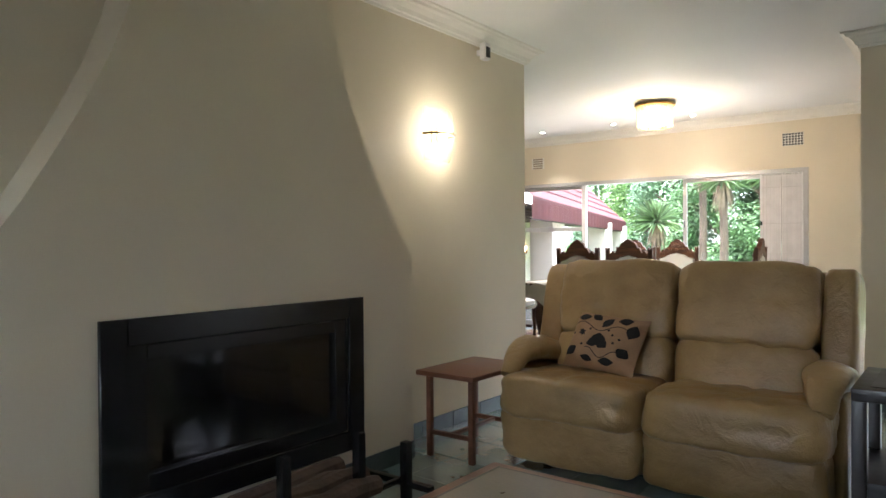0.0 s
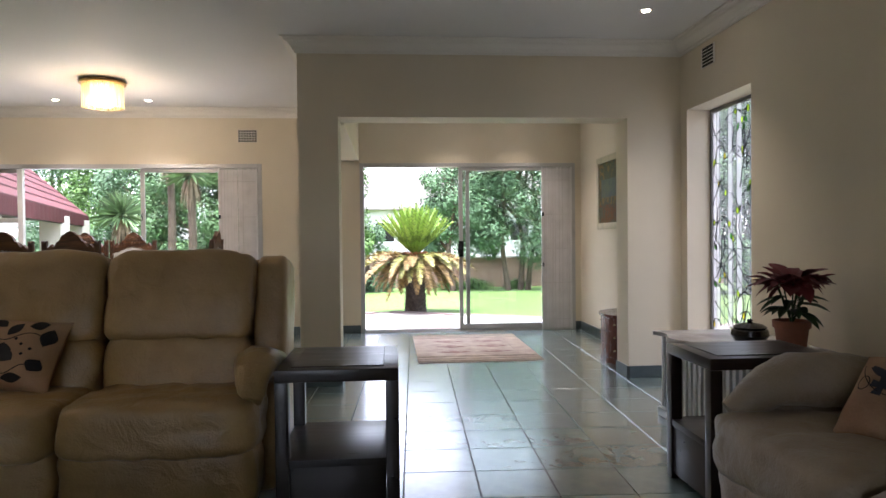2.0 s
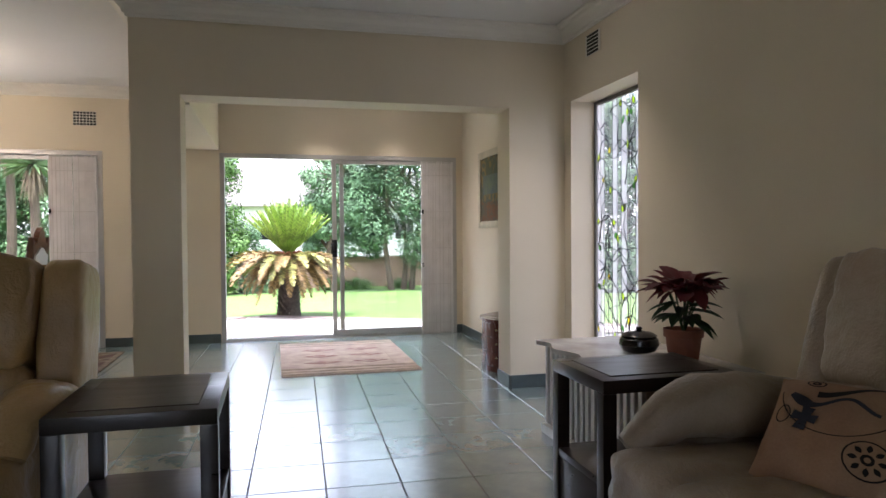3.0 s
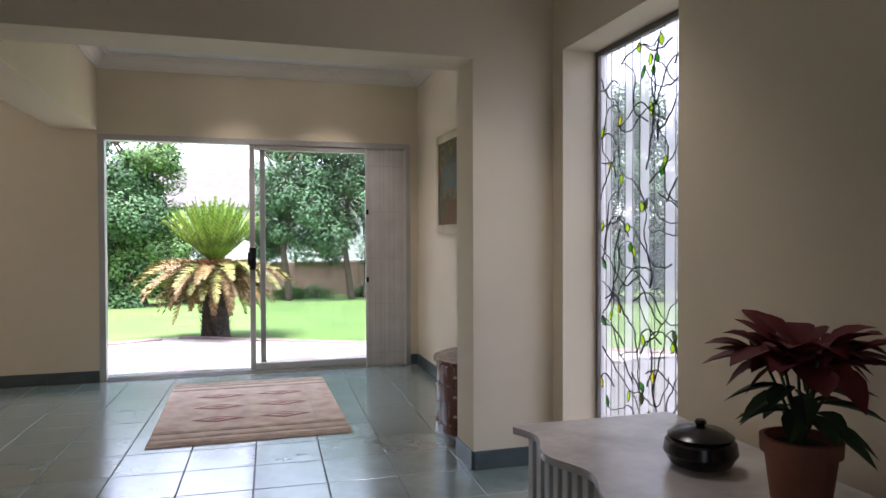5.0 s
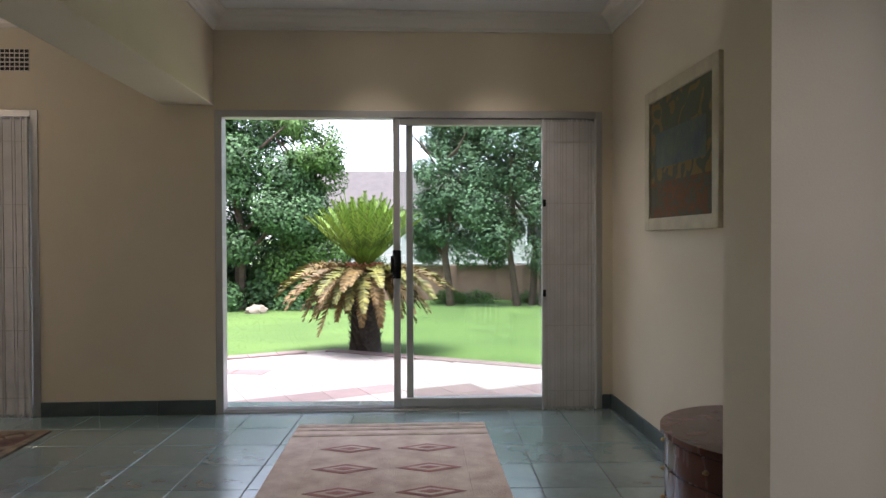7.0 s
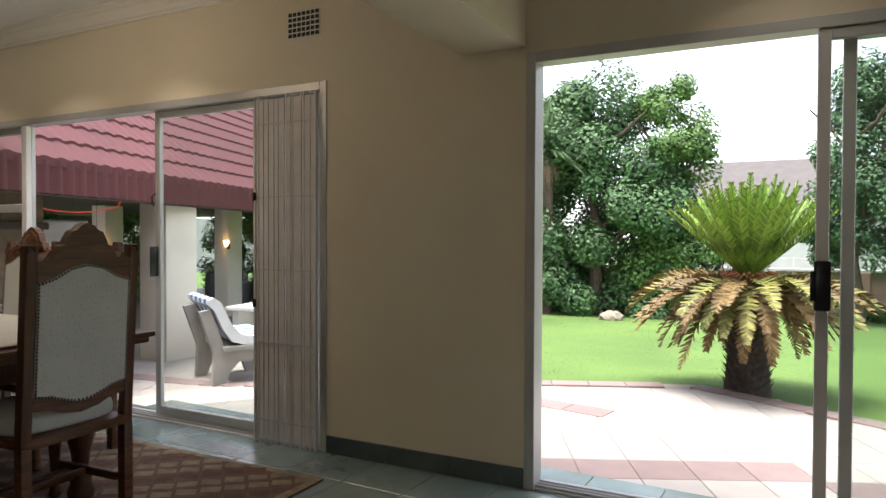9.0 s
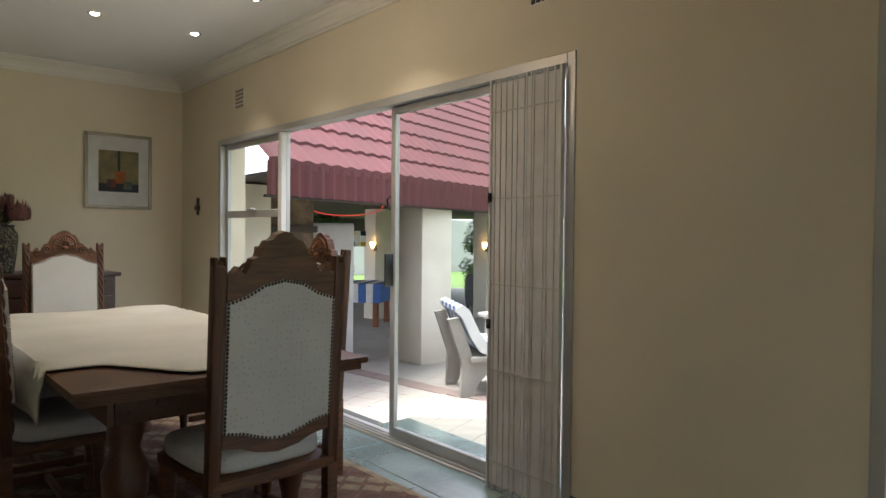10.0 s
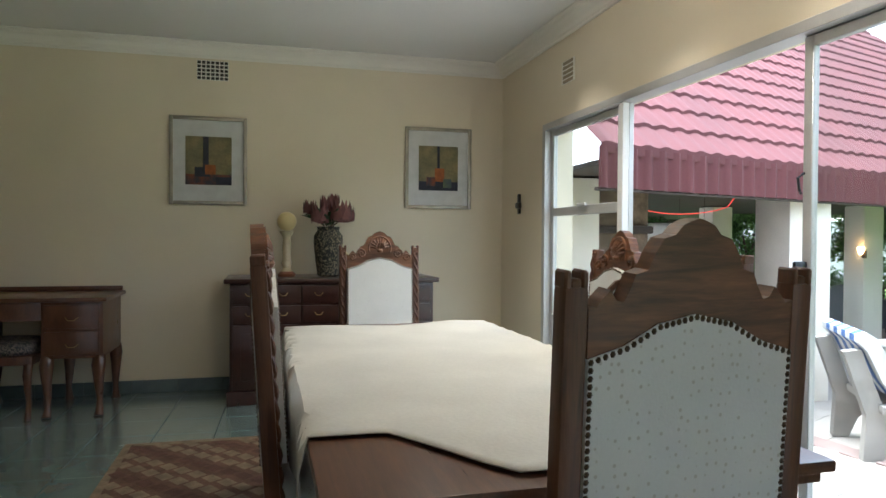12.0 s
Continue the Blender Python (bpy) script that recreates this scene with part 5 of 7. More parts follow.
c2, at2 = cushion(pose(1.60, 2.86, 0.50, -48, 0, -62), 0.20, 0.18, CUSHION2, "square tan cushion with drawn curls and a sun on the sofa")
printed(c2, at2, arc(0.0, 0.62, 0.80, 0.86, 190, 352), 0.009, INK)
printed(c2, at2, arc(-0.38, 0.74, 0.12, 0.08), 0.012, INK, True)
printed(c2, at2, arc(-0.38, 0.74, 0.045, 0.03), 0.018, INK, True)
printed(c2, at2, [(-0.30 + 0.055 * k, 0.48 + 0.30 * math.sin(k * 0.10) ** 2) for k in range(15)], [0.07 - 0.003 * k for k in range(15)], INK)
printed(c2, at2, [(-0.62 + 0.06 * k, 0.34 + 0.10 * math.sin(k * 0.45 + 2.4)) for k in range(20)], [0.03 + 0.06 * math.exp(-((k - 3) / 2.5) ** 2) for k in range(20)], BLUEINK)
printed(c2, at2, leaf_line(-0.36, -0.02, 80, 0.40), [0.055 + 0.03 * abs(k - 5) / 5 for k in range(11)], BLUEINK)
printed(c2, at2, leaf_line(-0.36, 0.0, -10, 0.34), [0.05 + 0.03 * abs(k - 5) / 5 for k in range(11)], BLUEINK)
printed(c2, at2, arc(-0.66, 0.02, 0.10, 0.15), 0.010, INK, True)
printed(c2, at2, arc(0.50, -0.50, 0.28, 0.28), 0.012, INK, True)
printed(c2, at2, arc(0.50, -0.50, 0.06, 0.06), 0.020, INK, True)
for k in range(8):
    a = radians(45 * k)
    printed(c2, at2, leaf_line(0.50 + 0.17 * math.cos(a), -0.50 + 0.17 * math.sin(a), 45 * k, 0.12), [0.035 * w for w in LEAFW], INK)


def side_table(m, w, d, h, label):
    """A dark square-legged side table with inset top and a lower shelf."""
    t = thing("side_table", m, label, "side table", "dark side tables")
    e = 0.055
    part("top_frame", box(B(), -w / 2, w / 2, -d / 2, d / 2, h - 0.055, h - 0.004, 0.006), EBONY, t)
    part("top_panel", box(B(), -w / 2 + 0.06, w / 2 - 0.06, -d / 2 + 0.06, d / 2 - 0.06, h - 0.01, h, 0.002, 1), EBONY, t)
    for x in (-w / 2, w / 2 - e):
        for y in (-d / 2, d / 2 - e):
            part("leg", box(B(), x + 0.001, x + e, y + 0.001, y + e, 0, h - 0.055, 0.004), EBONY, t)
    part("shelf", box(B(), -w / 2 + 0.004, w / 2 - 0.004, -d / 2 + 0.004, d / 2 - 0.004, 0.26, 0.29, 0.003), EBONY, t)
    for y in (-d / 2 + 0.010, d / 2 - 0.030):
        part("panel", box(B(), -w / 2 + e, w / 2 - e, y, y + 0.02, 0.03, 0.26, 0.003), EBONY, t)
    for x in (-w / 2 + 0.010, w / 2 - 0.030):
        part("panel", box(B(), x, x + 0.02, -d / 2 + e, d / 2 - e, 0.03, 0.26, 0.003), EBONY, t)
    return t


side_table(Matrix.Translation((-0.19, 3.90, 0)), 0.50, 0.58, 0.66, "dark-stained square side table with low shelf by the sofa")
side_table(Matrix.Translation((1.67, 3.86, 0)), 0.58, 0.46, 0.66, "dark-stained side table between sofa and white cabinet")

brown = thing("occasional_table", Matrix.Translation((-2.415, 3.825, 0)), "small brown wooden table on thin legs by the chimney", "side table")
part("tabletop", box(B(), -0.205, 0.205, -0.295, 0.295, 0.475, 0.505, 0.008), TEAK, brown)
for x in (-0.15, 0.15):
    for y in (-0.23, 0.23):
        part("leg", box(B(), x - 0.016, x + 0.016, y - 0.016, y + 0.016, 0, 0.475, 0.004), TEAK, brown)
for y in (-0.23, 0.23):
    part("stretcher", box(B(), -0.134, 0.134, y - 0.012, y + 0.012, 0.13, 0.155, 0.003), TEAK, brown)
part("stretcher", box(B(), -0.012, 0.012, -0.218, 0.218, 0.132, 0.153, 0.003), TEAK, brown)

# white cabinet under the stained glass
cab = thing("white_cabinet", Matrix.Translation((1.80, 4.66, 0)), "white painted cabinet with slatted sides and scalloped top", "cabinet")
outline = [(-0.03, -0.62), (0.60, -0.62), (0.60, 0.56), (-0.03, 0.56)]
for k in range(57):
    y = 0.54 - 0.02 * k
    outline.append((-0.040 + 0.028 * math.sin(2 * math.pi * y / 0.38 + 0.8), y))
part("top", slab(B(), outline, 0.525, 0.55), material("pale_marbled_top", (0.66, 0.64, 0.63), 0.22, vary=0.1, scale=5, fine=30, bump=0.01, second=(0.50, 0.47, 0.46)), cab, "white scalloped top", False)
# one brown body fills the gaps between the white slats
part("body", box(B(), 0.06, 0.58, -0.58, 0.50, 0.05, 0.524, 0.004), material("brown_slat_gap", (0.13, 0.075, 0.05), 0.6, vary=0.1, scale=6, fine=60, bump=0.03), cab, "brown body behind the slats")
for k in range(17):
    part("slat", box(B(), 0.0, 0.022, -0.575 + 0.066 * k, -0.540 + 0.066 * k, 0.06, 0.52, 0.003, 1), WHITE, cab)
for k in range(8):
    part("slat", box(B(), 0.03 + 0.07 * k, 0.065 + 0.07 * k, 0.505, 0.525, 0.06, 0.52, 0.003, 1), WHITE, cab)
part("plinth", box(B(), -0.02, 0.58, -0.60, 0.535, 0, 0.055, 0.005), WHITE, cab)

pot = thing("lidded_pot", Matrix.Translation((2.12, 4.66, 0.55)), "small black lidded pot on the white cabinet", "pot")
part("bowl", turned(B(), [(0.055, 0), (0.085, 0.012), (0.105, 0.045), (0.10, 0.075), (0.088, 0.085)], steps=28), BLACK, pot)
part("lid", turned(B(), [(0.09, 0.086), (0.094, 0.092), (0.07, 0.108), (0.02, 0.116), (0.012, 0.122), (0.018, 0.13), (0.012, 0.138)], steps=28), BLACK, pot)

PETAL = leaf_material("poinsettia_red", (0.20, 0.014, 0.020), (0.09, 0.007, 0.011), 0.6)
POINGREEN = leaf_material("poinsettia_green", (0.035, 0.075, 0.025), (0.015, 0.04, 0.014), 0.6)
poin = thing("poinsettia", Matrix.Translation((2.19, 4.36, 0.55)), "red poinsettia in a terracotta pot on the cabinet", "plant")
part("pot", turned(B(), [(0.062, 0), (0.07, 0.005), (0.085, 0.125), (0.095, 0.127), (0.097, 0.165), (0.085, 0.167), (0.08, 0.14)], steps=28), TERRA, poin, "terracotta flower pot")
part("soil", turned(B(), [(0.08, 0.135), (0.07, 0.145), (0.03, 0.15)], steps=16), SHADE_SOIL, poin)
rng = random.Random(12)
for k in range(9):
    a = k * 2.4
    top = Vector((0.11 * math.cos(a) * (k / 9 + 0.3), 0.11 * math.sin(a) * (k / 9 + 0.3), 0.34 + 0.05 * rng.random()))
    part("stem", tube(B(), [(0, 0, 0.14), (top.x * 0.4, top.y * 0.4, 0.24), tuple(top)], 0.004, 5), POINGREEN, poin)


def blade(name, base, way, length, width, droop, mat, parent):
    """One pointed, folded leaf."""
    way = Vector(way).normalized()
    side = way.cross(Vector((0, 0, 1))).normalized()
    bm = B()
    rows = []
    for k, w in enumerate((0.10, 0.55, 0.95, 1.0, 0.66, 0.0)):
        u = k / 5
        p = Vector(base) + way * length * u + Vector((0, 0, -droop * u * u))
        rows.append([bm.verts.new(p - side * width * w / 2 + Vector((0, 0, 0.012 * w))), bm.verts.new(p), bm.verts.new(p + side * width * w / 2 + Vector((0, 0, 0.012 * w)))])
    for a, b in zip(rows, rows[1:]):
        for j in range(2):
            bm.faces.new((a[j], a[j + 1], b[j + 1], b[j]))
    return part(name, bm, mat, parent)


for k in range(78):
    a, u = k * 2.4, rng.random()
    b = Vector((0.09 * math.cos(a) * u, 0.09 * math.sin(a) * u, 0.335 + 0.06 * rng.random()))
    blade("red_bract", b, (math.cos(a), math.sin(a), rng.uniform(-0.2, 1.1)), rng.uniform(0.10, 0.18), rng.uniform(0.06, 0.09), rng.uniform(0.02, 0.08), PETAL, poin)
for k in range(22):
    a = k * 2.4 + 0.7
    b = Vector((0.03 * math.cos(a), 0.03 * math.sin(a), rng.uniform(0.20, 0.30)))
    blade("green_leaf", b, (math.cos(a), math.sin(a), rng.uniform(-0.2, 0.3)), rng.uniform(0.11, 0.16), 0.055, 0.05, POINGREEN, poin)

# ---- stained glass window ----
window_1 = new("window_1")
tagged(window_1, "tall leaded glass window with leafy branches", "stained glass window", kind="structure")
GXP = XR + 0.205
bm = B()
for y0, y1, z0, z1 in ((SGY0, SGY0 + 0.03, SGZ0, SGZ1), (SGY1 - 0.03, SGY1, SGZ0, SGZ1), (SGY0 + 0.03, SGY1 - 0.03, SGZ0, SGZ0 + 0.03), (SGY0 + 0.03, SGY1 - 0.03, SGZ1 - 0.03, SGZ1)):
    box(bm, GXP - 0.015, GXP + 0.02, y0 + 0.001, y1 - 0.001, z0 + 0.001, z1 - 0.001, 0.002, 1)
part("window_frame", bm, material("grey_window_frame", (0.20, 0.19, 0.185), 0.5, vary=0.08, scale=6, fine=60, bump=0.02), window_1, "grey slim frame")
CLEARG = clear("clear_textured_glass", (0.76, 0.75, 0.75), 0.05, 0.06)
MILKG = clear("milky_glass", (0.72, 0.70, 0.69), 0.05, 0.28)
LEAD = material("dark_leading", (0.02, 0.02, 0.022), 0.5, metal=0.5, vary=0.1, scale=30, fine=120, bump=0.0)
edges = [SGY0 + 0.03, 5.31, 5.37, 5.44, 5.52, 5.60, 5.68, 5.73, 5.80, 5.86, 5.93, 5.99, 6.06, 6.11, SGY1 - 0.03]
for k, (a, b) in enumerate(zip(edges, edges[1:])):
    p = part("pane", box(B(), GXP, GXP + 0.004, a, b, SGZ0 + 0.03, SGZ1 - 0.03), MILKG if k in (2, 4, 7, 9, 12, 13) else CLEARG, window_1, smooth=False)
    p.visible_shadow = False
rng = random.Random(21)
for k, y in enumerate(edges[1:-1]):
    if k in (1, 6):
        continue
    path = [(GXP - 0.003, y + 0.010 * noise.noise(Vector((k, z * 2.2, 0))), z) for z in [SGZ0 + 0.03 + (SGZ1 - SGZ0 - 0.06) * j / 24 for j in range(25)]]
    part("lead_line", tube(B(), path, 0.0016, 5), LEAD, window_1)
LEAFG = [clear("leaf_glass_lime", (0.62, 0.80, 0.10), 0.05, 0.5), clear("leaf_glass_green", (0.16, 0.42, 0.10), 0.05, 0.5), clear("leaf_glass_yellow", (0.85, 0.78, 0.12), 0.05, 0.5), clear("leaf_glass_olive", (0.20, 0.24, 0.10), 0.05, 0.4)]
for k in range(76):
    y, z = rng.uniform(SGY0 + 0.05, SGY1 - 0.05), SGZ0 + 0.06 + (SGZ1 - SGZ0 - 0.14) * ((k + rng.random()) / 76)
    a = rng.choice((-1, 1)) * rng.uniform(0.3, 1.3)
    path = []
    for j in range(18):
        path.append((GXP - 0.004, y, z))
        a += rng.uniform(-0.55, 0.55)
        y += 0.026 * math.sin(a)
        z += 0.026 * math.cos(a) * (1 if k % 3 else -1)
        if not (SGY0 + 0.035 < y < SGY1 - 0.035 and SGZ0 + 0.04 < z < SGZ1 - 0.04):
            break
    if len(path) > 2:
        part("lead_twig", tube(B(), path, [0.0045 - 0.00012 * j for j in range(len(path))], 5), LEAD, window_1)
    if len(path) > 4 and k % 8 < 6:
        _, ly, lz = path[-1]
        turn = rng.uniform(-0.6, 0.6) + (math.pi if rng.random() < 0.5 else 0)
        L, W = rng.uniform(0.045, 0.07), rng.uniform(0.012, 0.019)
        shape = [(W * math.sin(math.pi * u) ** 0.8 * s, L * u) for s, us in ((1, (0, .2, .4, .6, .8, 1)), (-1, (.8, .6, .4, .2))) for u in us]
        pts = [(ly + p * math.cos(turn) - q * math.sin(turn), lz + p * math.sin(turn) + q * math.cos(turn)) for p, q in shape]
        if all(SGY0 + 0.03 < p < SGY1 - 0.03 and SGZ0 + 0.03 < q < SGZ1 - 0.03 for p, q in pts):
            lf = part("glass_leaf", slab(B(), pts, GXP - 0.005, GXP - 0.001, "x"), LEAFG[rng.choice((0, 0, 1, 1, 2, 3))], window_1, "coloured glass leaf", False)
            lf.visible_shadow = False
            part("lead_edge", tube(B(), [(GXP - 0.004, p, q) for p, q in pts + pts[:1]], 0.0022, 5), LEAD, lf)


# ---- vents and wall fittings ----
def vent(m, w, h, nx, nz, label="cream plaster air vent with rows of holes", gap=None):
    """An air brick flush in the wall; faces -y. Coloured plates paint the holes' shade."""
    v = thing("air_vent", m, label, "air vent", "wall vents")
    part("plate", box(B(), -w / 2, w / 2, -0.004, 0.0, -h / 2, h / 2, 0.001, 1), PLASTER, v)
    for i in range(nx):
        for j in range(nz):
            x, z = (i + 0.5) * w / nx - w / 2, (j + 0.5) * h / nz - h / 2
            part("hole_shade", box(B(), x - w / nx * 0.38, x + w / nx * 0.38, -0.0065, -0.004, z - h / nz * 0.35, z + h / nz * 0.35), gap or SHADE_SOIL, v, smooth=False)
    return v


vent(Matrix.Translation((-1.68, YG, 2.43)), 0.225, 0.15, 7, 5)
# paler colour for the painted shade in this vent's slots
SLOTSHADE = material("vent_slot_shade", (0.34, 0.28, 0.20), 0.8, vary=0.1, bump=0.02)
vent(Matrix.Translation((-5.07, YG, 2.40)), 0.21, 0.16, 1, 5, "cream plaster air vent with lightly shaded slots painted on", SLOTSHADE)
vent(pose(XW, 6.83, 2.555, 0, 0, 90), 0.24, 0.155, 7, 5)
vent(pose(XR, 5.83, 2.53, 0, 0, -90), 0.225, 0.15, 1, 6, "cream plaster air vent with slots")
sensor = thing("alarm_sensor", pose(XS, 4.52, 2.60, 0, 0, 90), "small white alarm sensor high on the wall", "sensor")
part("bracket", box(B(), -0.015, 0.015, -0.04, 0.0, -0.02, 0.02, 0.004), WHITE, sensor)
part("case", box(B(), -0.035, 0.035, -0.09, -0.04, -0.06, 0.06, 0.012), WHITE, sensor)
part("lens", box(B(), -0.024, 0.024, -0.097, -0.088, -0.045, 0.03, 0.004), BLACK, sensor, "dark lens")
hook = thing("wall_bell", Matrix.Translation((-5.98, YG, 1.525)), "small dark carved wall ornament beside the patio doors", "ornament")
bm = B()
box(bm, -0.022, 0.022, -0.02, 0.0, -0.09, 0.075, 0.01)
box(bm, -0.045, 0.045, -0.03, -0.002, -0.045, 0.005, 0.012)
part("body", bm, EBONY, hook)

# ---- passage ----
DEMI = wood("polished_red_mahogany", (0.14, 0.040, 0.022), (0.07, 0.018, 0.010), 0.25, stretch=(9, 9, 1.5), coat=0.3)
demi = thing("half_round_cabinet", Matrix.Translation((XR - 0.012, 7.12, 0)) @ Matrix.Diagonal((1, 1, 0.87, 1)), "half-round polished red-brown cabinet with curved drawers", "cabinet")


def half_round(r, z0, z1, a0=90, a1=270, inner=0.0):
    n = 24
    pts = [(r * math.cos(radians(a0 + (a1 - a0) * k / n)), r * math.sin(radians(a0 + (a1 - a0) * k / n))) for k in range(n + 1)]
    if inner:
        pts += [(inner * math.cos(radians(a0 + (a1 - a0) * k / n)), inner * math.sin(radians(a0 + (a1 - a0) * k / n))) for k in range(n, -1, -1)]
    return slab(B(), pts, z0, z1)


part("body", half_round(0.39, 0.05, 0.49), DEMI, demi)
part("top", half_round(0.42, 0.49, 0.515), DEMI, demi)
part("plinth", half_round(0.41, 0.0, 0.05), DEMI, demi)
for k in range(3):
    d = part("drawer", half_round(0.402, 0.07 + 0.138 * k, 0.195 + 0.138 * k, 125, 235, 0.385), DEMI, demi)
    for a in (150, 210):
        part("pull", turned(B(), [(0.004, 0), (0.012, 0.004), (0.012, 0.010), (0.005, 0.018)], (0.412 * math.cos(radians(a)), 0.412 * math.sin(radians(a)), 0.13 + 0.138 * k), 10), BRASS, d, "small brass pull")

PAINT = print_material("oil_painting_greens", (0.10, 0.115, 0.07), (0.22, 0.15, 0.055), 6, 0.52, 0.72)
PAINT2 = print_material("oil_painting_reds", (0.19, 0.09, 0.035), (0.10, 0.10, 0.06), 9, 0.5, 0.8)
BLUE = material("oil_painting_blue", (0.05, 0.075, 0.10), 0.5, vary=0.25, scale=7, fine=50, bump=0.1, second=(0.10, 0.13, 0.06))


def picture(m, w, h, frame_w, frame_mat, mount, layers, label, category="picture"):
    """A framed picture facing -y; layers: (x0, x1, z0, z1, material) in shares of the image."""
    p = thing("picture", m, label, category, "framed pictures")
    bm = B()
    for x0, x1, z0, z1 in ((-w / 2, -w / 2 + frame_w, -h / 2, h / 2), (w / 2 - frame_w, w / 2, -h / 2, h / 2), (-w / 2 + frame_w, w / 2 - frame_w, -h / 2, -h / 2 + frame_w), (-w / 2 + frame_w, w / 2 - frame_w, h / 2 - frame_w, h / 2)):
        box(bm, x0, x1, -0.028, -0.003, z0, z1, 0.004)
    part("frame", bm, frame_mat, p)
    iw, ih = w - 2 * frame_w, h - 2 * frame_w
    part("mount", box(B(), -iw / 2, iw / 2, -0.012, -0.004, -ih / 2, ih / 2), LINEN if mount else frame_mat, p, smooth=False)
    for n, (x0, x1, z0, z1, mat) in enumerate(layers):
        part("image", box(B(), (x0 - 0.5) * iw, (x1 - 0.5) * iw, -0.0145 - 0.0006 * n, -0.012, (z0 - 0.5) * ih, (z1 - 0.5) * ih), mat, p, smooth=False)
    return p


SILVER = material("silver_gilt_frame", (0.36, 0.33, 0.27), 0.35, metal=0.6, vary=0.1, scale=12, fine=90, bump=0.03)
CREAMFRAME = material("cream_gilt_frame", (0.62, 0.55, 0.40), 0.45, metal=0.1, vary=0.1, scale=8, fine=80, bump=0.05)
picture(pose(XR, 8.05, 1.655, 0, 0, -90), 0.98, 0.81, 0.07, CREAMFRAME, False, [(0, 1, 0, 1, PAINT), (0, 1, 0, 0.3, PAINT2), (0.1, 0.9, 0.42, 0.72, BLUE)], "oil painting of a garden in a cream gilt frame", "painting")
OCHRE = material("abstract_ochre", (0.26, 0.21, 0.10), 0.7, vary=0.25, scale=9, fine=60, bump=0.03, second=(0.14, 0.13, 0.07))
RUST = material("abstract_rust", (0.20, 0.055, 0.025), 0.7, vary=0.25, scale=14, fine=60, bump=0.03, second=(0.04, 0.035, 0.05))
NAVY = material("abstract_navy", (0.03, 0.035, 0.06), 0.7, vary=0.25, scale=14, fine=60, bump=0.03)
ORANGE = material("abstract_orange", (0.40, 0.12, 0.03), 0.7, vary=0.2, scale=20, fine=60, bump=0.03)
for y, layers in ((6.80, [(0.17, 0.83, 0.2, 0.8, OCHRE), (0.17, 0.83, 0.2, 0.33, RUST), (0.42, 0.5, 0.33, 0.8, NAVY), (0.3, 0.52, 0.3, 0.42, NAVY), (0.45, 0.6, 0.33, 0.45, ORANGE), (0.6, 0.83, 0.2, 0.3, NAVY)]), (8.69, [(0.17, 0.83, 0.2, 0.8, OCHRE), (0.17, 0.83, 0.2, 0.32, NAVY), (0.44, 0.6, 0.32, 0.5, ORANGE), (0.48, 0.52, 0.5, 0.8, NAVY), (0.3, 0.45, 0.26, 0.38, RUST), (0.58, 0.72, 0.24, 0.36, BLUE)])):
    picture(pose(XW, y, 1.835, 0, 0, 90), 0.59, 0.70, 0.03, SILVER, True, layers, "abstract print in ochre and rust, white mount, silver frame")

# rugs
RUGPALE = material("faded_kilim_cream", (0.74, 0.63, 0.53), 0.95, vary=0.12, scale=7, fine=120, bump=0.3, second=(0.56, 0.42, 0.36))
RUGPINK = material("faded_kilim_rose", (0.48, 0.24, 0.22), 0.95, vary=0.15, scale=12, fine=120, bump=0.3)
RUGTAN = material("faded_kilim_tan", (0.58, 0.46, 0.35), 0.95, vary=0.2, scale=12, fine=120, bump=0.3)


def cloth(x0, x1, y0, y1, z, thick=0.007, ripple=0.004, cuts=16):
    bm = B()
    nx = max(2, int((x1 - x0) / 0.06))
    ny = max(2, int((y1 - y0) / 0.06))
    grid = []
    for lift in (0, 1):
        grid.append([[bm.verts.new((x0 + (x1 - x0) * i / nx, y0 + (y1 - y0) * j / ny, z + lift * thick + (ripple * abs(noise.noise(Vector((x0 + (x1 - x0) * i / nx, y0 + (y1 - y0) * j / ny, 0)) * 3)) if lift else 0))) for i in range(nx + 1)] for j in range(ny + 1)])
    for j in range(ny):
        for i in range(nx):
            bm.faces.new((grid[1][j][i], grid[1][j][i + 1], grid[1][j + 1][i + 1], grid[1][j + 1][i]))
    rim = [(0, i) for i in range(nx)] + [(j, nx) for j in range(ny)] + [(ny, i) for i in range(nx, 0, -1)] + [(j, 0) for j in range(ny, 0, -1)]
    for a, b in zip(rim, rim[1:] + rim[:1]):
        bm.faces.new((grid[0][a[0]][a[1]], grid[0][b[0]][b[1]], grid[1][b[0]][b[1]], grid[1][a[0]][a[1]]))
    return bm


rug = thing("rug", Matrix.Translation((0.885, 8.07, 0)), "faded cream and rose woven rug with diamond motifs", "rug")
part("rug_body", cloth(-0.60, 0.60, -0.87, 0.87, 0.0), RUGPALE, rug)
for y0, y1 in ((-0.85, -0.80), (-0.74, -0.70), (-0.62, -0.57), (0.60, 0.64), (0.72, 0.76), (0.80, 0.85)):
    part("woven_band", cloth(-0.60, 0.60, y0, y1, 0.004, 0.006), RUGTAN, rug)
for x0, x1 in ((-0.60, -0.42), (0.42, 0.60)):
    part("woven_border", cloth(x0, x1, -0.56, 0.59, 0.003, 0.0062), RUGPALE, rug)
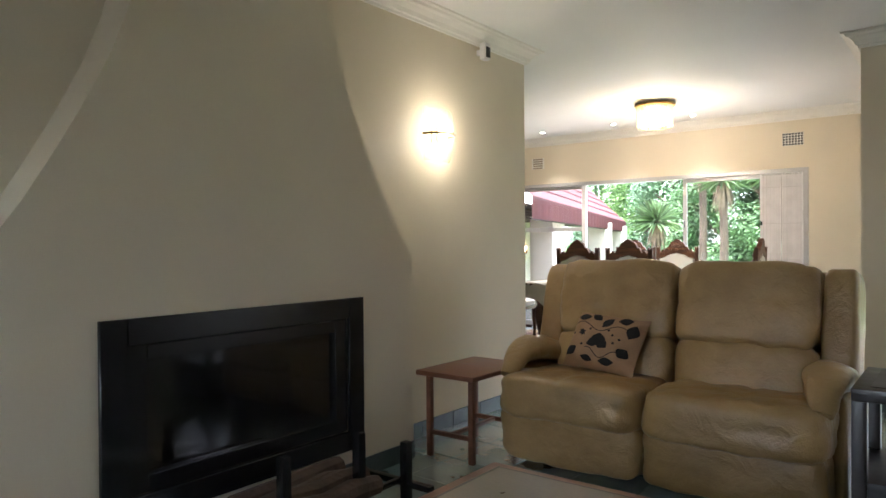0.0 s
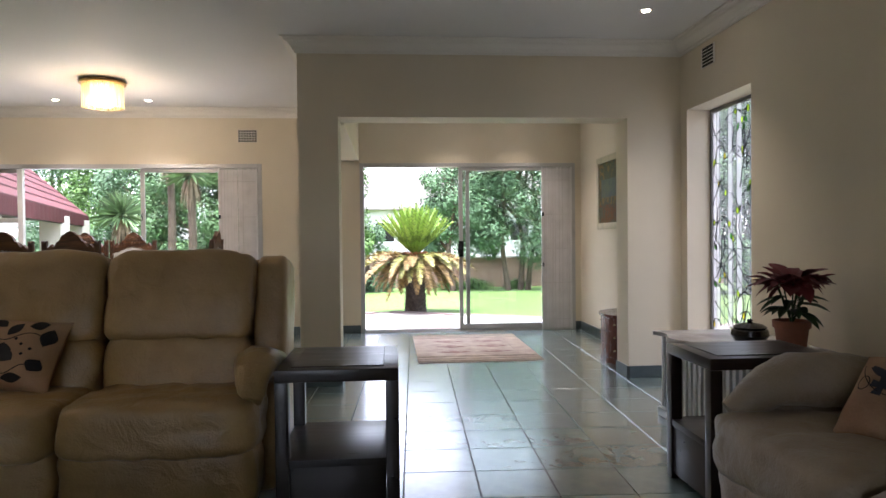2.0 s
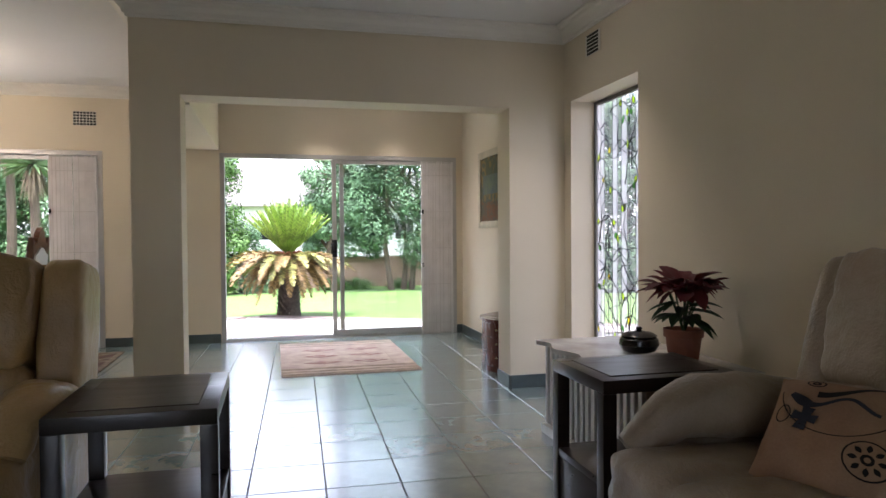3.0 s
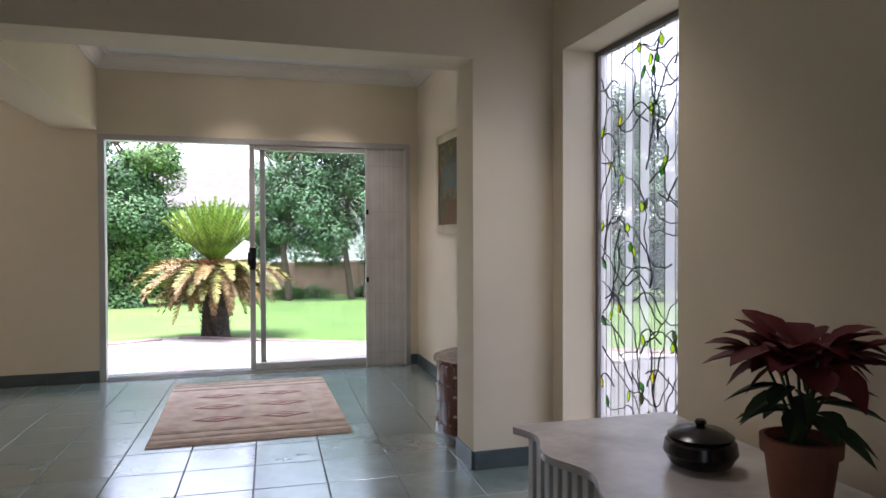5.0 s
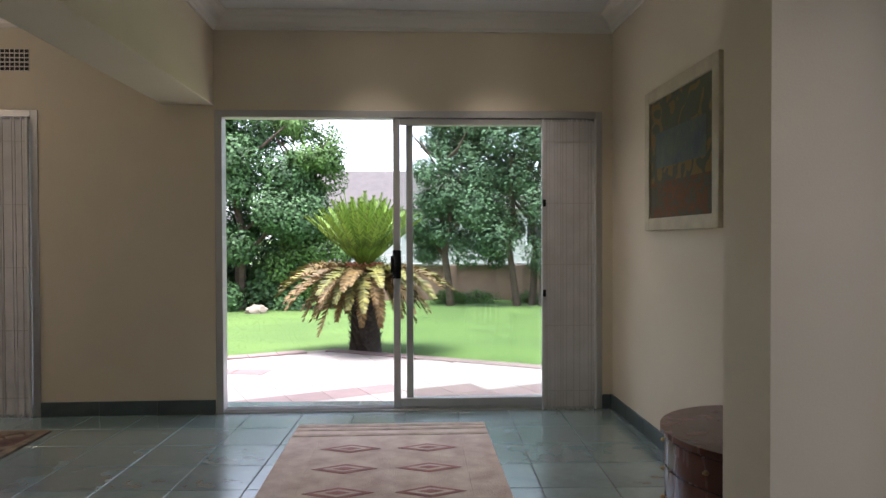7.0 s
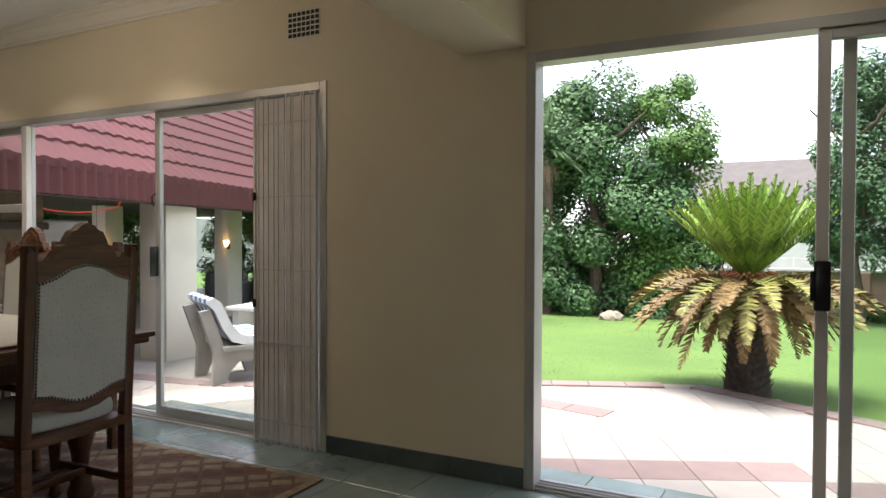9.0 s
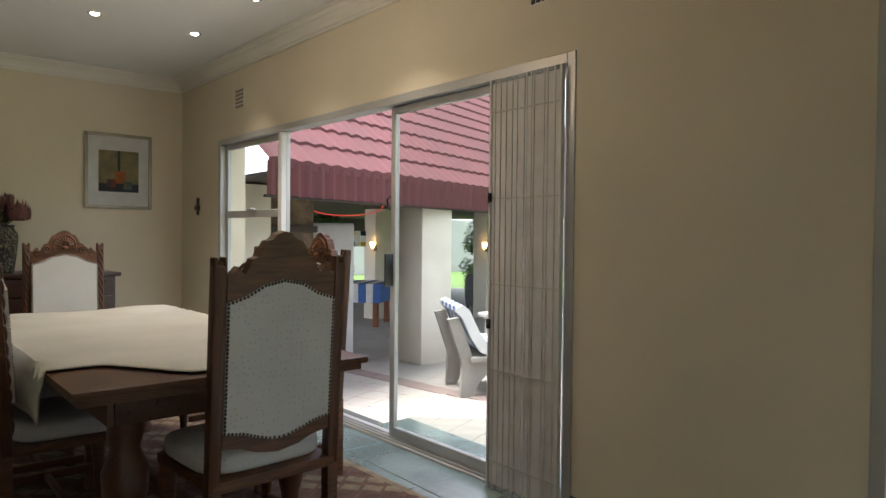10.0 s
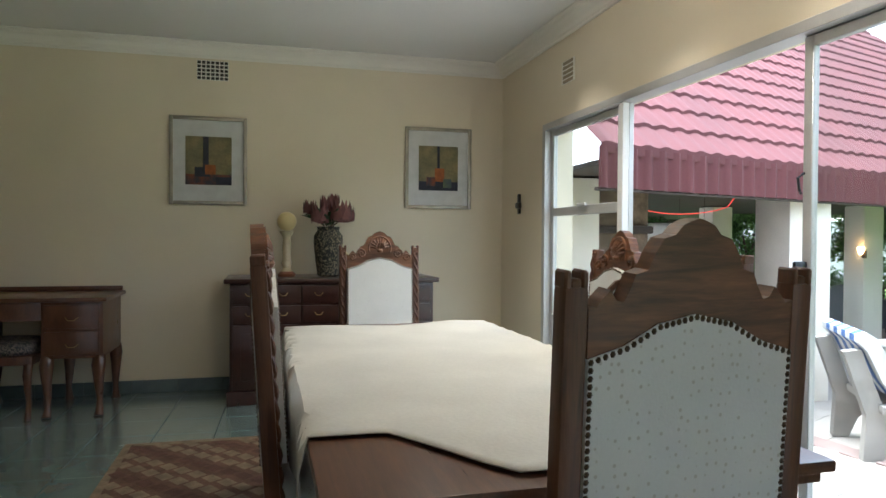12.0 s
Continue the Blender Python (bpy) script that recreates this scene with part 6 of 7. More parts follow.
for i in range(2):
    for j in range(3):
        x, y = -0.22 + 0.44 * i, -0.34 + 0.34 * j
        for n, (a, b, mat) in enumerate(((0.17, 0.075, RUGPINK), (0.115, 0.048, RUGPALE), (0.06, 0.024, RUGPINK))):
            part("diamond", slab(B(), [(x - a, y), (x, y - b), (x + a, y), (x, y + b)], 0.0095 + 0.001 * n, 0.0112 + 0.001 * n), mat, rug, smooth=False)
rng = random.Random(31)
for y, s in ((-0.87, -1), (0.87, 1)):
    bm = B()
    for k in range(110):
        x = -0.595 + 1.19 * k / 109
        dx = rng.uniform(-0.012, 0.012)
        v = [bm.verts.new(p) for p in ((x - 0.004, y, 0.006), (x + 0.004, y, 0.006), (x + dx, y + s * rng.uniform(0.03, 0.05), 0.002))]
        bm.faces.new(v)
    tagged(part("fringe", bm, RUGTAN, rug, "frayed fringe"), kind="stuff")

# ---- dining room ----
KILIM1 = material("kilim_brown", (0.16, 0.085, 0.055), 0.95, vary=0.2, scale=14, fine=120, bump=0.3)
KILIM2 = material("kilim_cream", (0.27, 0.20, 0.13), 0.95, vary=0.2, scale=14, fine=120, bump=0.3)
KILIM3 = material("kilim_rust", (0.13, 0.06, 0.045), 0.95, vary=0.2, scale=14, fine=120, bump=0.3)
drug = thing("dining_rug", Matrix.Translation((-3.13, 7.68, 0)), "brown and cream geometric kilim under the dining table", "rug")
part("rug_body", cloth(-1.87, 1.87, -1.23, 1.23, 0.0, 0.006, 0.002), KILIM1, drug)
for n, mat in ((0, KILIM2), (1, KILIM3)):
    verts, faces = [], []
    for i in range(47):
        for j in range(31):
            if (i + j) % 2 or ((i - j) % 6 == 0) != (n == 1):
                continue
            x, y, a, b = -1.79 + 0.078 * i, -1.165 + 0.078 * j, 0.060, 0.052
            k = len(verts)
            verts += [(x - a, y, 0.0095), (x - a * 0.3, y - b, 0.0095), (x + a, y, 0.0095), (x + a * 0.3, y + b, 0.0095)]
            faces.append((k, k + 1, k + 2, k + 3))
    tagged(mesh_part("woven_pattern", verts, faces, mat, drug), kind="stuff")
for y0, y1 in ((-1.23, -1.19), (1.19, 1.23)):
    part("woven_border", cloth(-1.87, 1.87, y0, y1, 0.003, 0.006, 0.002), KILIM2, drug)
for x0, x1 in ((-1.87, -1.82), (1.82, 1.87)):
    part("woven_border", cloth(x0, x1, -1.18, 1.18, 0.003, 0.006, 0.002), KILIM2, drug)

TZ, TX0, TX1, TY0, TY1 = 0.77, -4.30, -1.87, 7.34, 8.42
DARKOAK = wood("dark_table_oak", (0.13, 0.055, 0.027), (0.06, 0.024, 0.013), 0.3, stretch=(1.5, 22, 22), coat=0.2, bump=0.01, vary=0.25)
table = thing("dining_table", Matrix.Translation(((TX0 + TX1) / 2, (TY0 + TY1) / 2, 0.008)), "large dark oak dining table with turned carved legs", "dining table")
hw, hd = (TX1 - TX0) / 2, (TY1 - TY0) / 2
bm = B()
box(bm, -hw, hw, -hd, hd, TZ - 0.035, TZ - 0.008, 0.008)
box(bm, -hw + 0.02, hw - 0.02, -hd + 0.02, hd - 0.02, TZ - 0.062, TZ - 0.035, 0.006)
part("tabletop", bm, DARKOAK, table, "moulded dark oak top")
for y in (-hd + 0.14, hd - 0.16):
    part("apron", box(B(), -hw + 0.16, hw - 0.16, y, y + 0.022, TZ - 0.17, TZ - 0.062, 0.004), DARKOAK, table)
for x in (-hw + 0.16, hw - 0.18):
    part("apron", box(B(), x, x + 0.022, -hd + 0.165, hd - 0.165, TZ - 0.17, TZ - 0.062, 0.004), DARKOAK, table)
for x in (-hw + 0.24, hw - 0.24):
    for y in (-hd + 0.22, hd - 0.22):
        part("leg", turned(B(), [(0.055, 0), (0.06, 0.03), (0.045, 0.07), (0.05, 0.10), (0.035, 0.14), (0.04, 0.2), (0.075, 0.34), (0.08, 0.42), (0.05, 0.50), (0.06, 0.54), (0.06, TZ - 0.062)], (x, y, 0), 18), DARKOAK, table, "turned bulbous leg")
    part("stretcher", box(B(), x - 0.03, x + 0.03, -hd + 0.27, hd - 0.27, 0.10, 0.15, 0.008), DARKOAK, table)
part("stretcher", box(B(), -hw + 0.27, hw - 0.27, -0.03, 0.03, 0.10, 0.15, 0.008), DARKOAK, table)

hide = thing("hide_tablecloth", Matrix.Translation(((TX0 + TX1) / 2, (TY0 + TY1) / 2, 0.008)), "cream leather hide laid as a cloth over the table", "tablecloth")
bm = B()
NR, NA = 26, 160
last = None
for r in range(NR + 1):
    ring = []
    for k in range(NA):
        a = 2 * math.pi * k / NA
        c, s = math.cos(a), math.sin(a)
        box_r = min(0.99 / max(abs(c), 1e-6), 0.66 / max(abs(s), 1e-6))
        if c > 0:                                       # the near end: cut straight by one corner, then a lobe
            for _ in range(12):
                w = box_r * s
                reach = 0.83 + 0.33 * min(1.0, max(0.0, (w + 0.36) / 0.20)) * min(1.0, max(0.0, (0.42 - w) / 0.25))
                box_r = 0.5 * box_r + 0.5 * min((reach + 0.13) / max(c, 1e-6), 0.66 / max(abs(s), 1e-6))
        edge = box_r * (1.0 + 0.012 * noise.noise(Vector((c * 5, s * 5, 0)))) if c > 0.15 else box_r * (1.0 + 0.055 * math.sin(5 * a + 0.6) + 0.045 * math.sin(9 * a + 2.0) + 0.03 * noise.noise(Vector((c * 3, s * 3, 0))))
        u = (r / NR)
        x, y = edge * u * c - 0.13, edge * u * s
        z = TZ + 0.001
        over = 0.0
        for val, lim in ((y, hd), (-y, hd), (x, hw), (-x, hw)):
            over = max(over, val - lim)
        if over > 0:
            fold = 0.02 * math.sin(k * 0.7)
            y = max(-hd - 0.014 - fold * over * 4, min(hd + 0.014 + fold * over * 4, y)) if abs(y) > hd else y
            x = max(-hw - 0.014, min(hw + 0.014, x))
            z -= over * 1.7
        z += 0.0015 * abs(noise.noise(Vector((x * 5, y * 5, 0)))) if over <= 0 else 0
        ring.append(bm.verts.new((x, y, z)))
    if last:
        for k in range(NA):
            bm.faces.new((last[k], last[(k + 1) % NA], ring[(k + 1) % NA], ring[k]))
    last = ring
bmesh.ops.remove_doubles(bm, verts=bm.verts[:], dist=0.0004)
bmesh.ops.recalc_face_normals(bm, faces=bm.faces[:])
h = part("hide", bm, HIDE, hide)
mod = h.modifiers.new("thickness", "SOLIDIFY")
mod.thickness, mod.offset = 0.003, 1


def dotted(name, base, dot):
    """White upholstery with small raised dots."""
    m = material(name, base, 0.8, vary=0.04, scale=5, fine=160, bump=0.05, sheen=0.2)
    nt = m.node_tree
    n, l = nt.nodes, nt.links
    vor, ramp, mix = n.new("ShaderNodeTexVoronoi"), n.new("ShaderNodeValToRGB"), n.new("ShaderNodeMix")
    tex = next(k for k in n if k.type == "TEX_COORD")
    vor.inputs["Scale"].default_value, vor.inputs["Randomness"].default_value = 46, 0.55
    l.new(tex.outputs["Object"], vor.inputs["Vector"])
    ramp.color_ramp.elements[0].position, ramp.color_ramp.elements[1].position = 0.13, 0.20
    ramp.color_ramp.elements[0].color, ramp.color_ramp.elements[1].color = (1, 1, 1, 1), (0, 0, 0, 1)
    l.new(vor.outputs["Distance"], ramp.inputs["Fac"])
    mix.data_type = "RGBA"
    b = n["Principled BSDF"]
    l.new(ramp.outputs["Color"], mix.inputs["Factor"])
    l.new(b.inputs["Base Color"].links[0].from_socket, mix.inputs["A"])
    mix.inputs["B"].default_value = (*dot, 1)
    l.new(mix.outputs["Result"], b.inputs["Base Color"])
    return m


DOTS = dotted("dotted_white_upholstery", (0.66, 0.66, 0.64), (0.48, 0.46, 0.41))


def dining_chair(m, label):
    """A tall carved oak chair, seat towards -y; the back plane at y = 0."""
    c = thing("dining_chair", m, label, "chair", "chairs round the table")
    W = 0.25
    lean = Matrix.Rotation(radians(-3.5), 4, "X")
    for s in (-1, 1):
        b = part("back_post", box(B(), s * W - 0.024, s * W + 0.024, -0.022, 0.022, -0.06, 0.695, 0.008), OAKPOST, c)
        b.matrix_basis = Matrix.Translation((0, 0, 0.455)) @ lean
        part("rear_leg", box(B(), s * W - 0.024, s * W + 0.024, -0.022, 0.022, 0, 0.40, 0.005), OAK, c)
        part("front_leg", turned(B(), [(0.02, 0), (0.032, 0.012), (0.024, 0.04), (0.018, 0.10), (0.026, 0.2), (0.036, 0.32), (0.032, 0.38), (0.036, 0.40)], (s * 0.225, -0.43, 0), 14), OAK, c, "turned front leg")
        part("side_rail", box(B(), s * 0.225 - 0.014, s * 0.225 + 0.014, -0.40, -0.022, 0.14, 0.175, 0.004), OAK, c)
    part("stretcher", box(B(), -0.21, 0.21, -0.23, -0.205, 0.145, 0.17, 0.004), OAK, c)
    part("seat_rail", box(B(), -0.26, 0.26, -0.45, 0.02, 0.39, 0.43, 0.006), OAK, c)
    part("seat", pillow(B(), -0.265, 0.265, -0.465, -0.02, 0.42, 0.515, 4.5, 8), DOTS, c, "white dotted upholstered seat")
    top = [(-0.224, 0.575), (-0.15, 0.595), (-0.08, 0.63), (0.0, 0.645), (0.08, 0.63), (0.15, 0.595), (0.224, 0.575)]
    crest = [(-0.226, 0.665), (-0.21, 0.66), (-0.198, 0.675), (-0.182, 0.69), (-0.17, 0.672), (-0.155, 0.668), (-0.142, 0.69), (-0.13, 0.715), (-0.105, 0.722), (-0.092, 0.75), (-0.075, 0.775), (-0.05, 0.782), (-0.035, 0.798), (-0.015, 0.806), (0.0, 0.81)]
    crest = crest + [(-x, z) for x, z in crest[-2::-1]]
    for s in (-1, 1):
        bm = B()
        for x in (-0.017, 0.017):
            box(bm, s * W + x - 0.007, s * W + x + 0.007, -0.021, 0.021, 0.690, 0.722, 0.004, 1)
        box(bm, s * W - 0.012, s * W + 0.012, -0.018, 0.018, 0.690, 0.708, 0.004, 1)
        part("finial", bm, OAKPOST, c, "notched post top").matrix_basis = Matrix.Translation((0, 0, 0.455)) @ lean
        bm = B()                                        # rope twist down the front of the post
        for phase in (0.0, math.pi):
            tube(bm, [(s * W + 0.012 * math.cos(phase + k * 0.55), -0.021 - 0.006 * math.sin(phase + k * 0.55), 0.02 + 0.66 * k / 64) for k in range(65)], 0.008, 6)
        part("rope_twist", bm, OAKPOST, c, "carved rope-twist post front").matrix_basis = Matrix.Translation((0, 0, 0.455)) @ lean
    bm = B()                                            # shell and scrolls on the front of the crest
    for k in range(9):
        a = radians(-80 + 20 * k)
        tube(bm, [(0, -0.022, 0.690), (0.034 * math.sin(a), -0.034, 0.700 + 0.034 * math.cos(a)), (0.066 * math.sin(a), -0.024, 0.702 + 0.066 * math.cos(a))], [0.005, 0.010, 0.006], 6)
    turned(bm, [(0.015, -0.012), (0.022, 0.0), (0.015, 0.012)], (0, -0.026, 0.688), 12)
    tube(bm, [(0.075 * math.cos(radians(10 * k)), -0.024, 0.702 + 0.075 * math.sin(radians(10 * k))) for k in range(-2, 21)], 0.007, 6)
    part("carved_shell", bm, OAK, c, "carved shell").matrix_basis = Matrix.Translation((0, 0, 0.455)) @ lean
    for s in (-1, 1):
        for x0, z0, size in ((0.125, 0.668, 0.034), (0.185, 0.645, 0.026)):
            bm = tube(B(), [(s * (x0 + size * (1 - k / 22) * math.cos(k * 0.5)), -0.024, z0 + size * (1 - k / 22) * math.sin(k * 0.5)) for k in range(20)], 0.006, 6)
            part("scroll", bm, OAK, c, "carved scroll").matrix_basis = Matrix.Translation((0, 0, 0.455)) @ lean
    p = part("crest_rail", slab(B(), top + crest[::-1], -0.020, 0.020, "y"), OAK, c, "carved scalloped crest", False)
    p.matrix_basis = Matrix.Translation((0, 0, 0.455)) @ lean
    low = [(-0.224, 0.135), (-0.15, 0.125), (-0.09, 0.105), (-0.04, 0.092), (0.0, 0.088), (0.04, 0.092), (0.09, 0.105), (0.15, 0.125), (0.224, 0.135)]
    base = [(-0.226, 0.085), (-0.15, 0.075), (-0.09, 0.052), (0.0, 0.038), (0.09, 0.052), (0.15, 0.075), (0.226, 0.085)]
    p = part("lower_rail", slab(B(), base + low[::-1], -0.018, 0.018, "y"), OAK, c, "", False)
    p.matrix_basis = Matrix.Translation((0, 0, 0.455)) @ lean
    outline = [(-0.2245, 0.136)] + low[1:-1] + [(0.2245, 0.136), (0.2245, 0.574)] + top[-2:0:-1] + [(-0.2245, 0.574)]
    p = part("back_pad", slab(B(), outline, -0.046, 0.026, "y"), DOTS, c, "white dotted upholstered back", False)
    p.matrix_basis = Matrix.Translation((0, 0, 0.455)) @ lean
    bm = B()
    ring = outline + outline[:1]
    for (x0, z0), (x1, z1) in zip(ring, ring[1:]):
        d = math.hypot(x1 - x0, z1 - z0)
        for k in range(max(1, int(d / 0.0135))):
            u = k / max(1, int(d / 0.0135))
            x, z = (x0 + (x1 - x0) * u) * 0.98, 0.33 + (z0 + (z1 - z0) * u - 0.33) * 0.985
            for y, s in ((0.026, 1), (-0.046, -1)):
                q = [bm.verts.new((x + 0.0062 * math.cos(t), y, z + 0.0062 * math.sin(t))) for t in (0, 1.05, 2.09, 3.14, 4.19, 5.24)]
                tip = bm.verts.new((x, y + s * 0.005, z))
                for j in range(6):
                    bm.faces.new((q[j], q[(j + 1) % 6], tip))
    bmesh.ops.recalc_face_normals(bm, faces=bm.faces[:])
    p = tagged(part("studs", bm, STUD, c, "row of dark brass nail heads"), kind="stuff")
    p.matrix_basis = Matrix.Translation((0, 0, 0.455)) @ lean
    return c


first = dining_chair(pose(-1.78, 7.963, 0.008, 0, 0, -87) @ Matrix.Diagonal((0.92, 1, 1, 1)), "tall carved oak dining chair with white dotted upholstery")
for x, y, turn in ((-3.38, 8.72, 0), (-2.86, 8.74, 2), (-3.42, 7.275, 180), (-2.84, 7.27, 180)):
    copy_thing(first, pose(x, y, 0.008, 0, 0, turn))
far_chair = copy_thing(first, pose(-4.92, 7.94, 0.008, 0, 0, 89))
far_chair["label"] = "tall carved oak dining chair at the table's far end"

side = thing("sideboard", Matrix.Translation((XW + 0.015, 7.75, 0)), "dark red-brown sideboard with drawers against the wall", "sideboard")
part("plinth", box(B(), 0, 0.60, -0.78, 0.78, 0, 0.10, 0.006), MAHOG, side)
part("body", box(B(), 0, 0.575, -0.76, 0.76, 0.10, 0.89, 0.006), MAHOG, side)
part("top", box(B(), 0, 0.61, -0.80, 0.80, 0.89, 0.925, 0.010), MAHOG, side)
for k in range(3):
    y0 = -0.74 + 0.497 * k
    for z0, z1 in ((0.74, 0.875), (0.60, 0.725)):
        d = part("drawer", box(B(), 0.577, 0.592, y0, y0 + 0.482, z0, z1, 0.004), MAHOG, side)
        for y in (0.12, 0.36):
            part("handle", tube(B(), [(0.592, y0 + y - 0.03, (z0 + z1) / 2 + 0.012), (0.606, y0 + y - 0.015, (z0 + z1) / 2 - 0.008), (0.606, y0 + y + 0.015, (z0 + z1) / 2 - 0.008), (0.592, y0 + y + 0.03, (z0 + z1) / 2 + 0.012)], 0.003, 6), BRASS, d, "brass drop handle")
    d = part("door", box(B(), 0.577, 0.592, y0, y0 + 0.482, 0.12, 0.585, 0.004), MAHOG, side)
    part("panel", box(B(), 0.592, 0.598, y0 + 0.06, y0 + 0.422, 0.18, 0.525, 0.004), MAHOG, d)

VASE = print_material("dark_speckled_vase", (0.02, 0.022, 0.02), (0.20, 0.17, 0.11), 42, 0.55, 0.70)
vase = thing("vase", Matrix.Translation((XW + 0.33, 7.72, 0.925)), "dark speckled vase with dried proteas on the sideboard", "vase")
part("body", turned(B(), [(0.07, 0), (0.085, 0.01), (0.10, 0.12), (0.115, 0.27), (0.112, 0.32), (0.085, 0.36), (0.088, 0.385), (0.10, 0.39)], steps=28), VASE, vase)
PROTEA = leaf_material("dried_protea_pink", (0.26, 0.11, 0.10), (0.12, 0.05, 0.05), 0.8)
rng = random.Random(77)
for k, (x, y, z, s) in enumerate(((0.06, -0.07, 0.47, 0.085), (0.07, 0.09, 0.49, 0.10), (-0.02, 0.15, 0.48, 0.07), (0.0, -0.01, 0.56, 0.07), (-0.05, -0.14, 0.53, 0.065), (-0.04, 0.05, 0.60, 0.05))):
    part("stem", tube(B(), [(0, 0, 0.36), (x * 0.5, y * 0.5, 0.43), (x, y, z - s * 0.6)], 0.005, 5), BARK, vase)
    bm = B()
    for j in range(34):
        a, e = j * 2.4, (j / 34) * 1.3 - 0.5
        d = Vector((math.cos(a) * math.cos(e), math.sin(a) * math.cos(e), math.sin(e) + 0.25))
        t = Vector((-math.sin(a), math.cos(a), 0)) * s * 0.28
        b = Vector((x, y, z - s * 0.5))
        bm.faces.new([bm.verts.new(b), bm.verts.new(b + d * s * 0.8 + t), bm.verts.new(b + d * s * 0.9 + Vector((0, 0, s * 0.9))), bm.verts.new(b + d * s * 0.8 - t)])
    part("protea_head", bm, PROTEA, vase, "dried pink protea head")
for k in range(16):
    a = k * 2.4
    blade("dry_leaf", (0.03 * math.cos(a), 0.03 * math.sin(a), 0.40), (math.cos(a), math.sin(a), rng.uniform(0.5, 1.6)), rng.uniform(0.14, 0.24), 0.035, 0.03, POINGREEN, vase)

WAX = material("yellow_wax", (0.62, 0.50, 0.24), 0.4, vary=0.05, scale=8, fine=60, bump=0.02)
BONE = material("cream_turned_wood", (0.50, 0.42, 0.28), 0.45, vary=0.1, scale=12, fine=60, bump=0.03)
cand = thing("candle_stand", Matrix.Translation((XW + 0.33, 7.40, 0.925)), "cream turned candle stand with a round yellow candle", "candle holder")
part("base", turned(B(), [(0.065, 0), (0.07, 0.02), (0.05, 0.04)], steps=20), TEAK, cand)
part("column", turned(B(), [(0.045, 0.04), (0.03, 0.07), (0.042, 0.10), (0.032, 0.14), (0.036, 0.24), (0.028, 0.30), (0.05, 0.34), (0.055, 0.355)], steps=20), BONE, cand)
bm = B()
bmesh.ops.create_uvsphere(bm, u_segments=20, v_segments=14, radius=0.075)
bmesh.ops.translate(bm, verts=bm.verts[:], vec=(0, 0, 0.427))
part("candle", bm, WAX, cand, "round yellow wax candle")

desk = thing("writing_desk", Matrix.Translation((XW + 0.06, 5.58, 0)), "walnut writing desk with drawers on cabriole legs", "desk")
WALNUT = wood("figured_walnut", (0.13, 0.050, 0.024), (0.055, 0.020, 0.010), 0.3, stretch=(5, 9, 4), coat=0.3, bump=0.01, vary=0.25)
part("top", box(B(), 0, 0.66, -0.62, 0.62, 0.785, 0.815, 0.010), WALNUT, desk)
part("rim", box(B(), 0.0, 0.02, -0.60, 0.60, 0.815, 0.85, 0.006), WALNUT, desk)
for s in (-1, 1):
    part("pedestal", box(B(), 0.03, 0.62, s * 0.40 - 0.19, s * 0.40 + 0.19, 0.40, 0.785, 0.005), WALNUT, desk)
    for z in (0.425, 0.605):
        d = part("drawer", box(B(), 0.622, 0.634, s * 0.40 - 0.17, s * 0.40 + 0.17, z, z + 0.16, 0.006), WALNUT, desk)
        part("handle", tube(B(), [(0.634, s * 0.40 - 0.04, z + 0.075), (0.65, s * 0.40 - 0.02, z + 0.055), (0.65, s * 0.40 + 0.02, z + 0.055), (0.634, s * 0.40 + 0.04, z + 0.075)], 0.003, 6), BRASS, d)
    for x in (0.07, 0.58):
        for y in (s * 0.24, s * 0.56):
            out = 0.03 if x > 0.3 else -0.02
            part("cabriole_leg", tube(B(), [(x, y, 0.41), (x + out, y, 0.35), (x + out * 0.8, y, 0.25), (x - out * 0.2, y, 0.10), (x + out * 0.4, y, 0.035), (x + out, y, 0.0)], [0.042, 0.046, 0.034, 0.020, 0.026, 0.034], 10), WALNUT, desk)
part("apron", box(B(), 0.60, 0.62, -0.21, 0.21, 0.66, 0.785, 0.004), WALNUT, desk)
stool = thing("stool", Matrix.Translation((XW + 0.50, 5.54, 0)), "upholstered stool with cabriole legs under the desk", "stool")
part("seat", pillow(B(), -0.20, 0.22, -0.21, 0.21, 0.42, 0.53, 4, 8), print_material("dark_striped_seat", (0.16, 0.13, 0.11), (0.03, 0.03, 0.035), 20, 0.45, 0.6), stool, "dark striped seat pad")
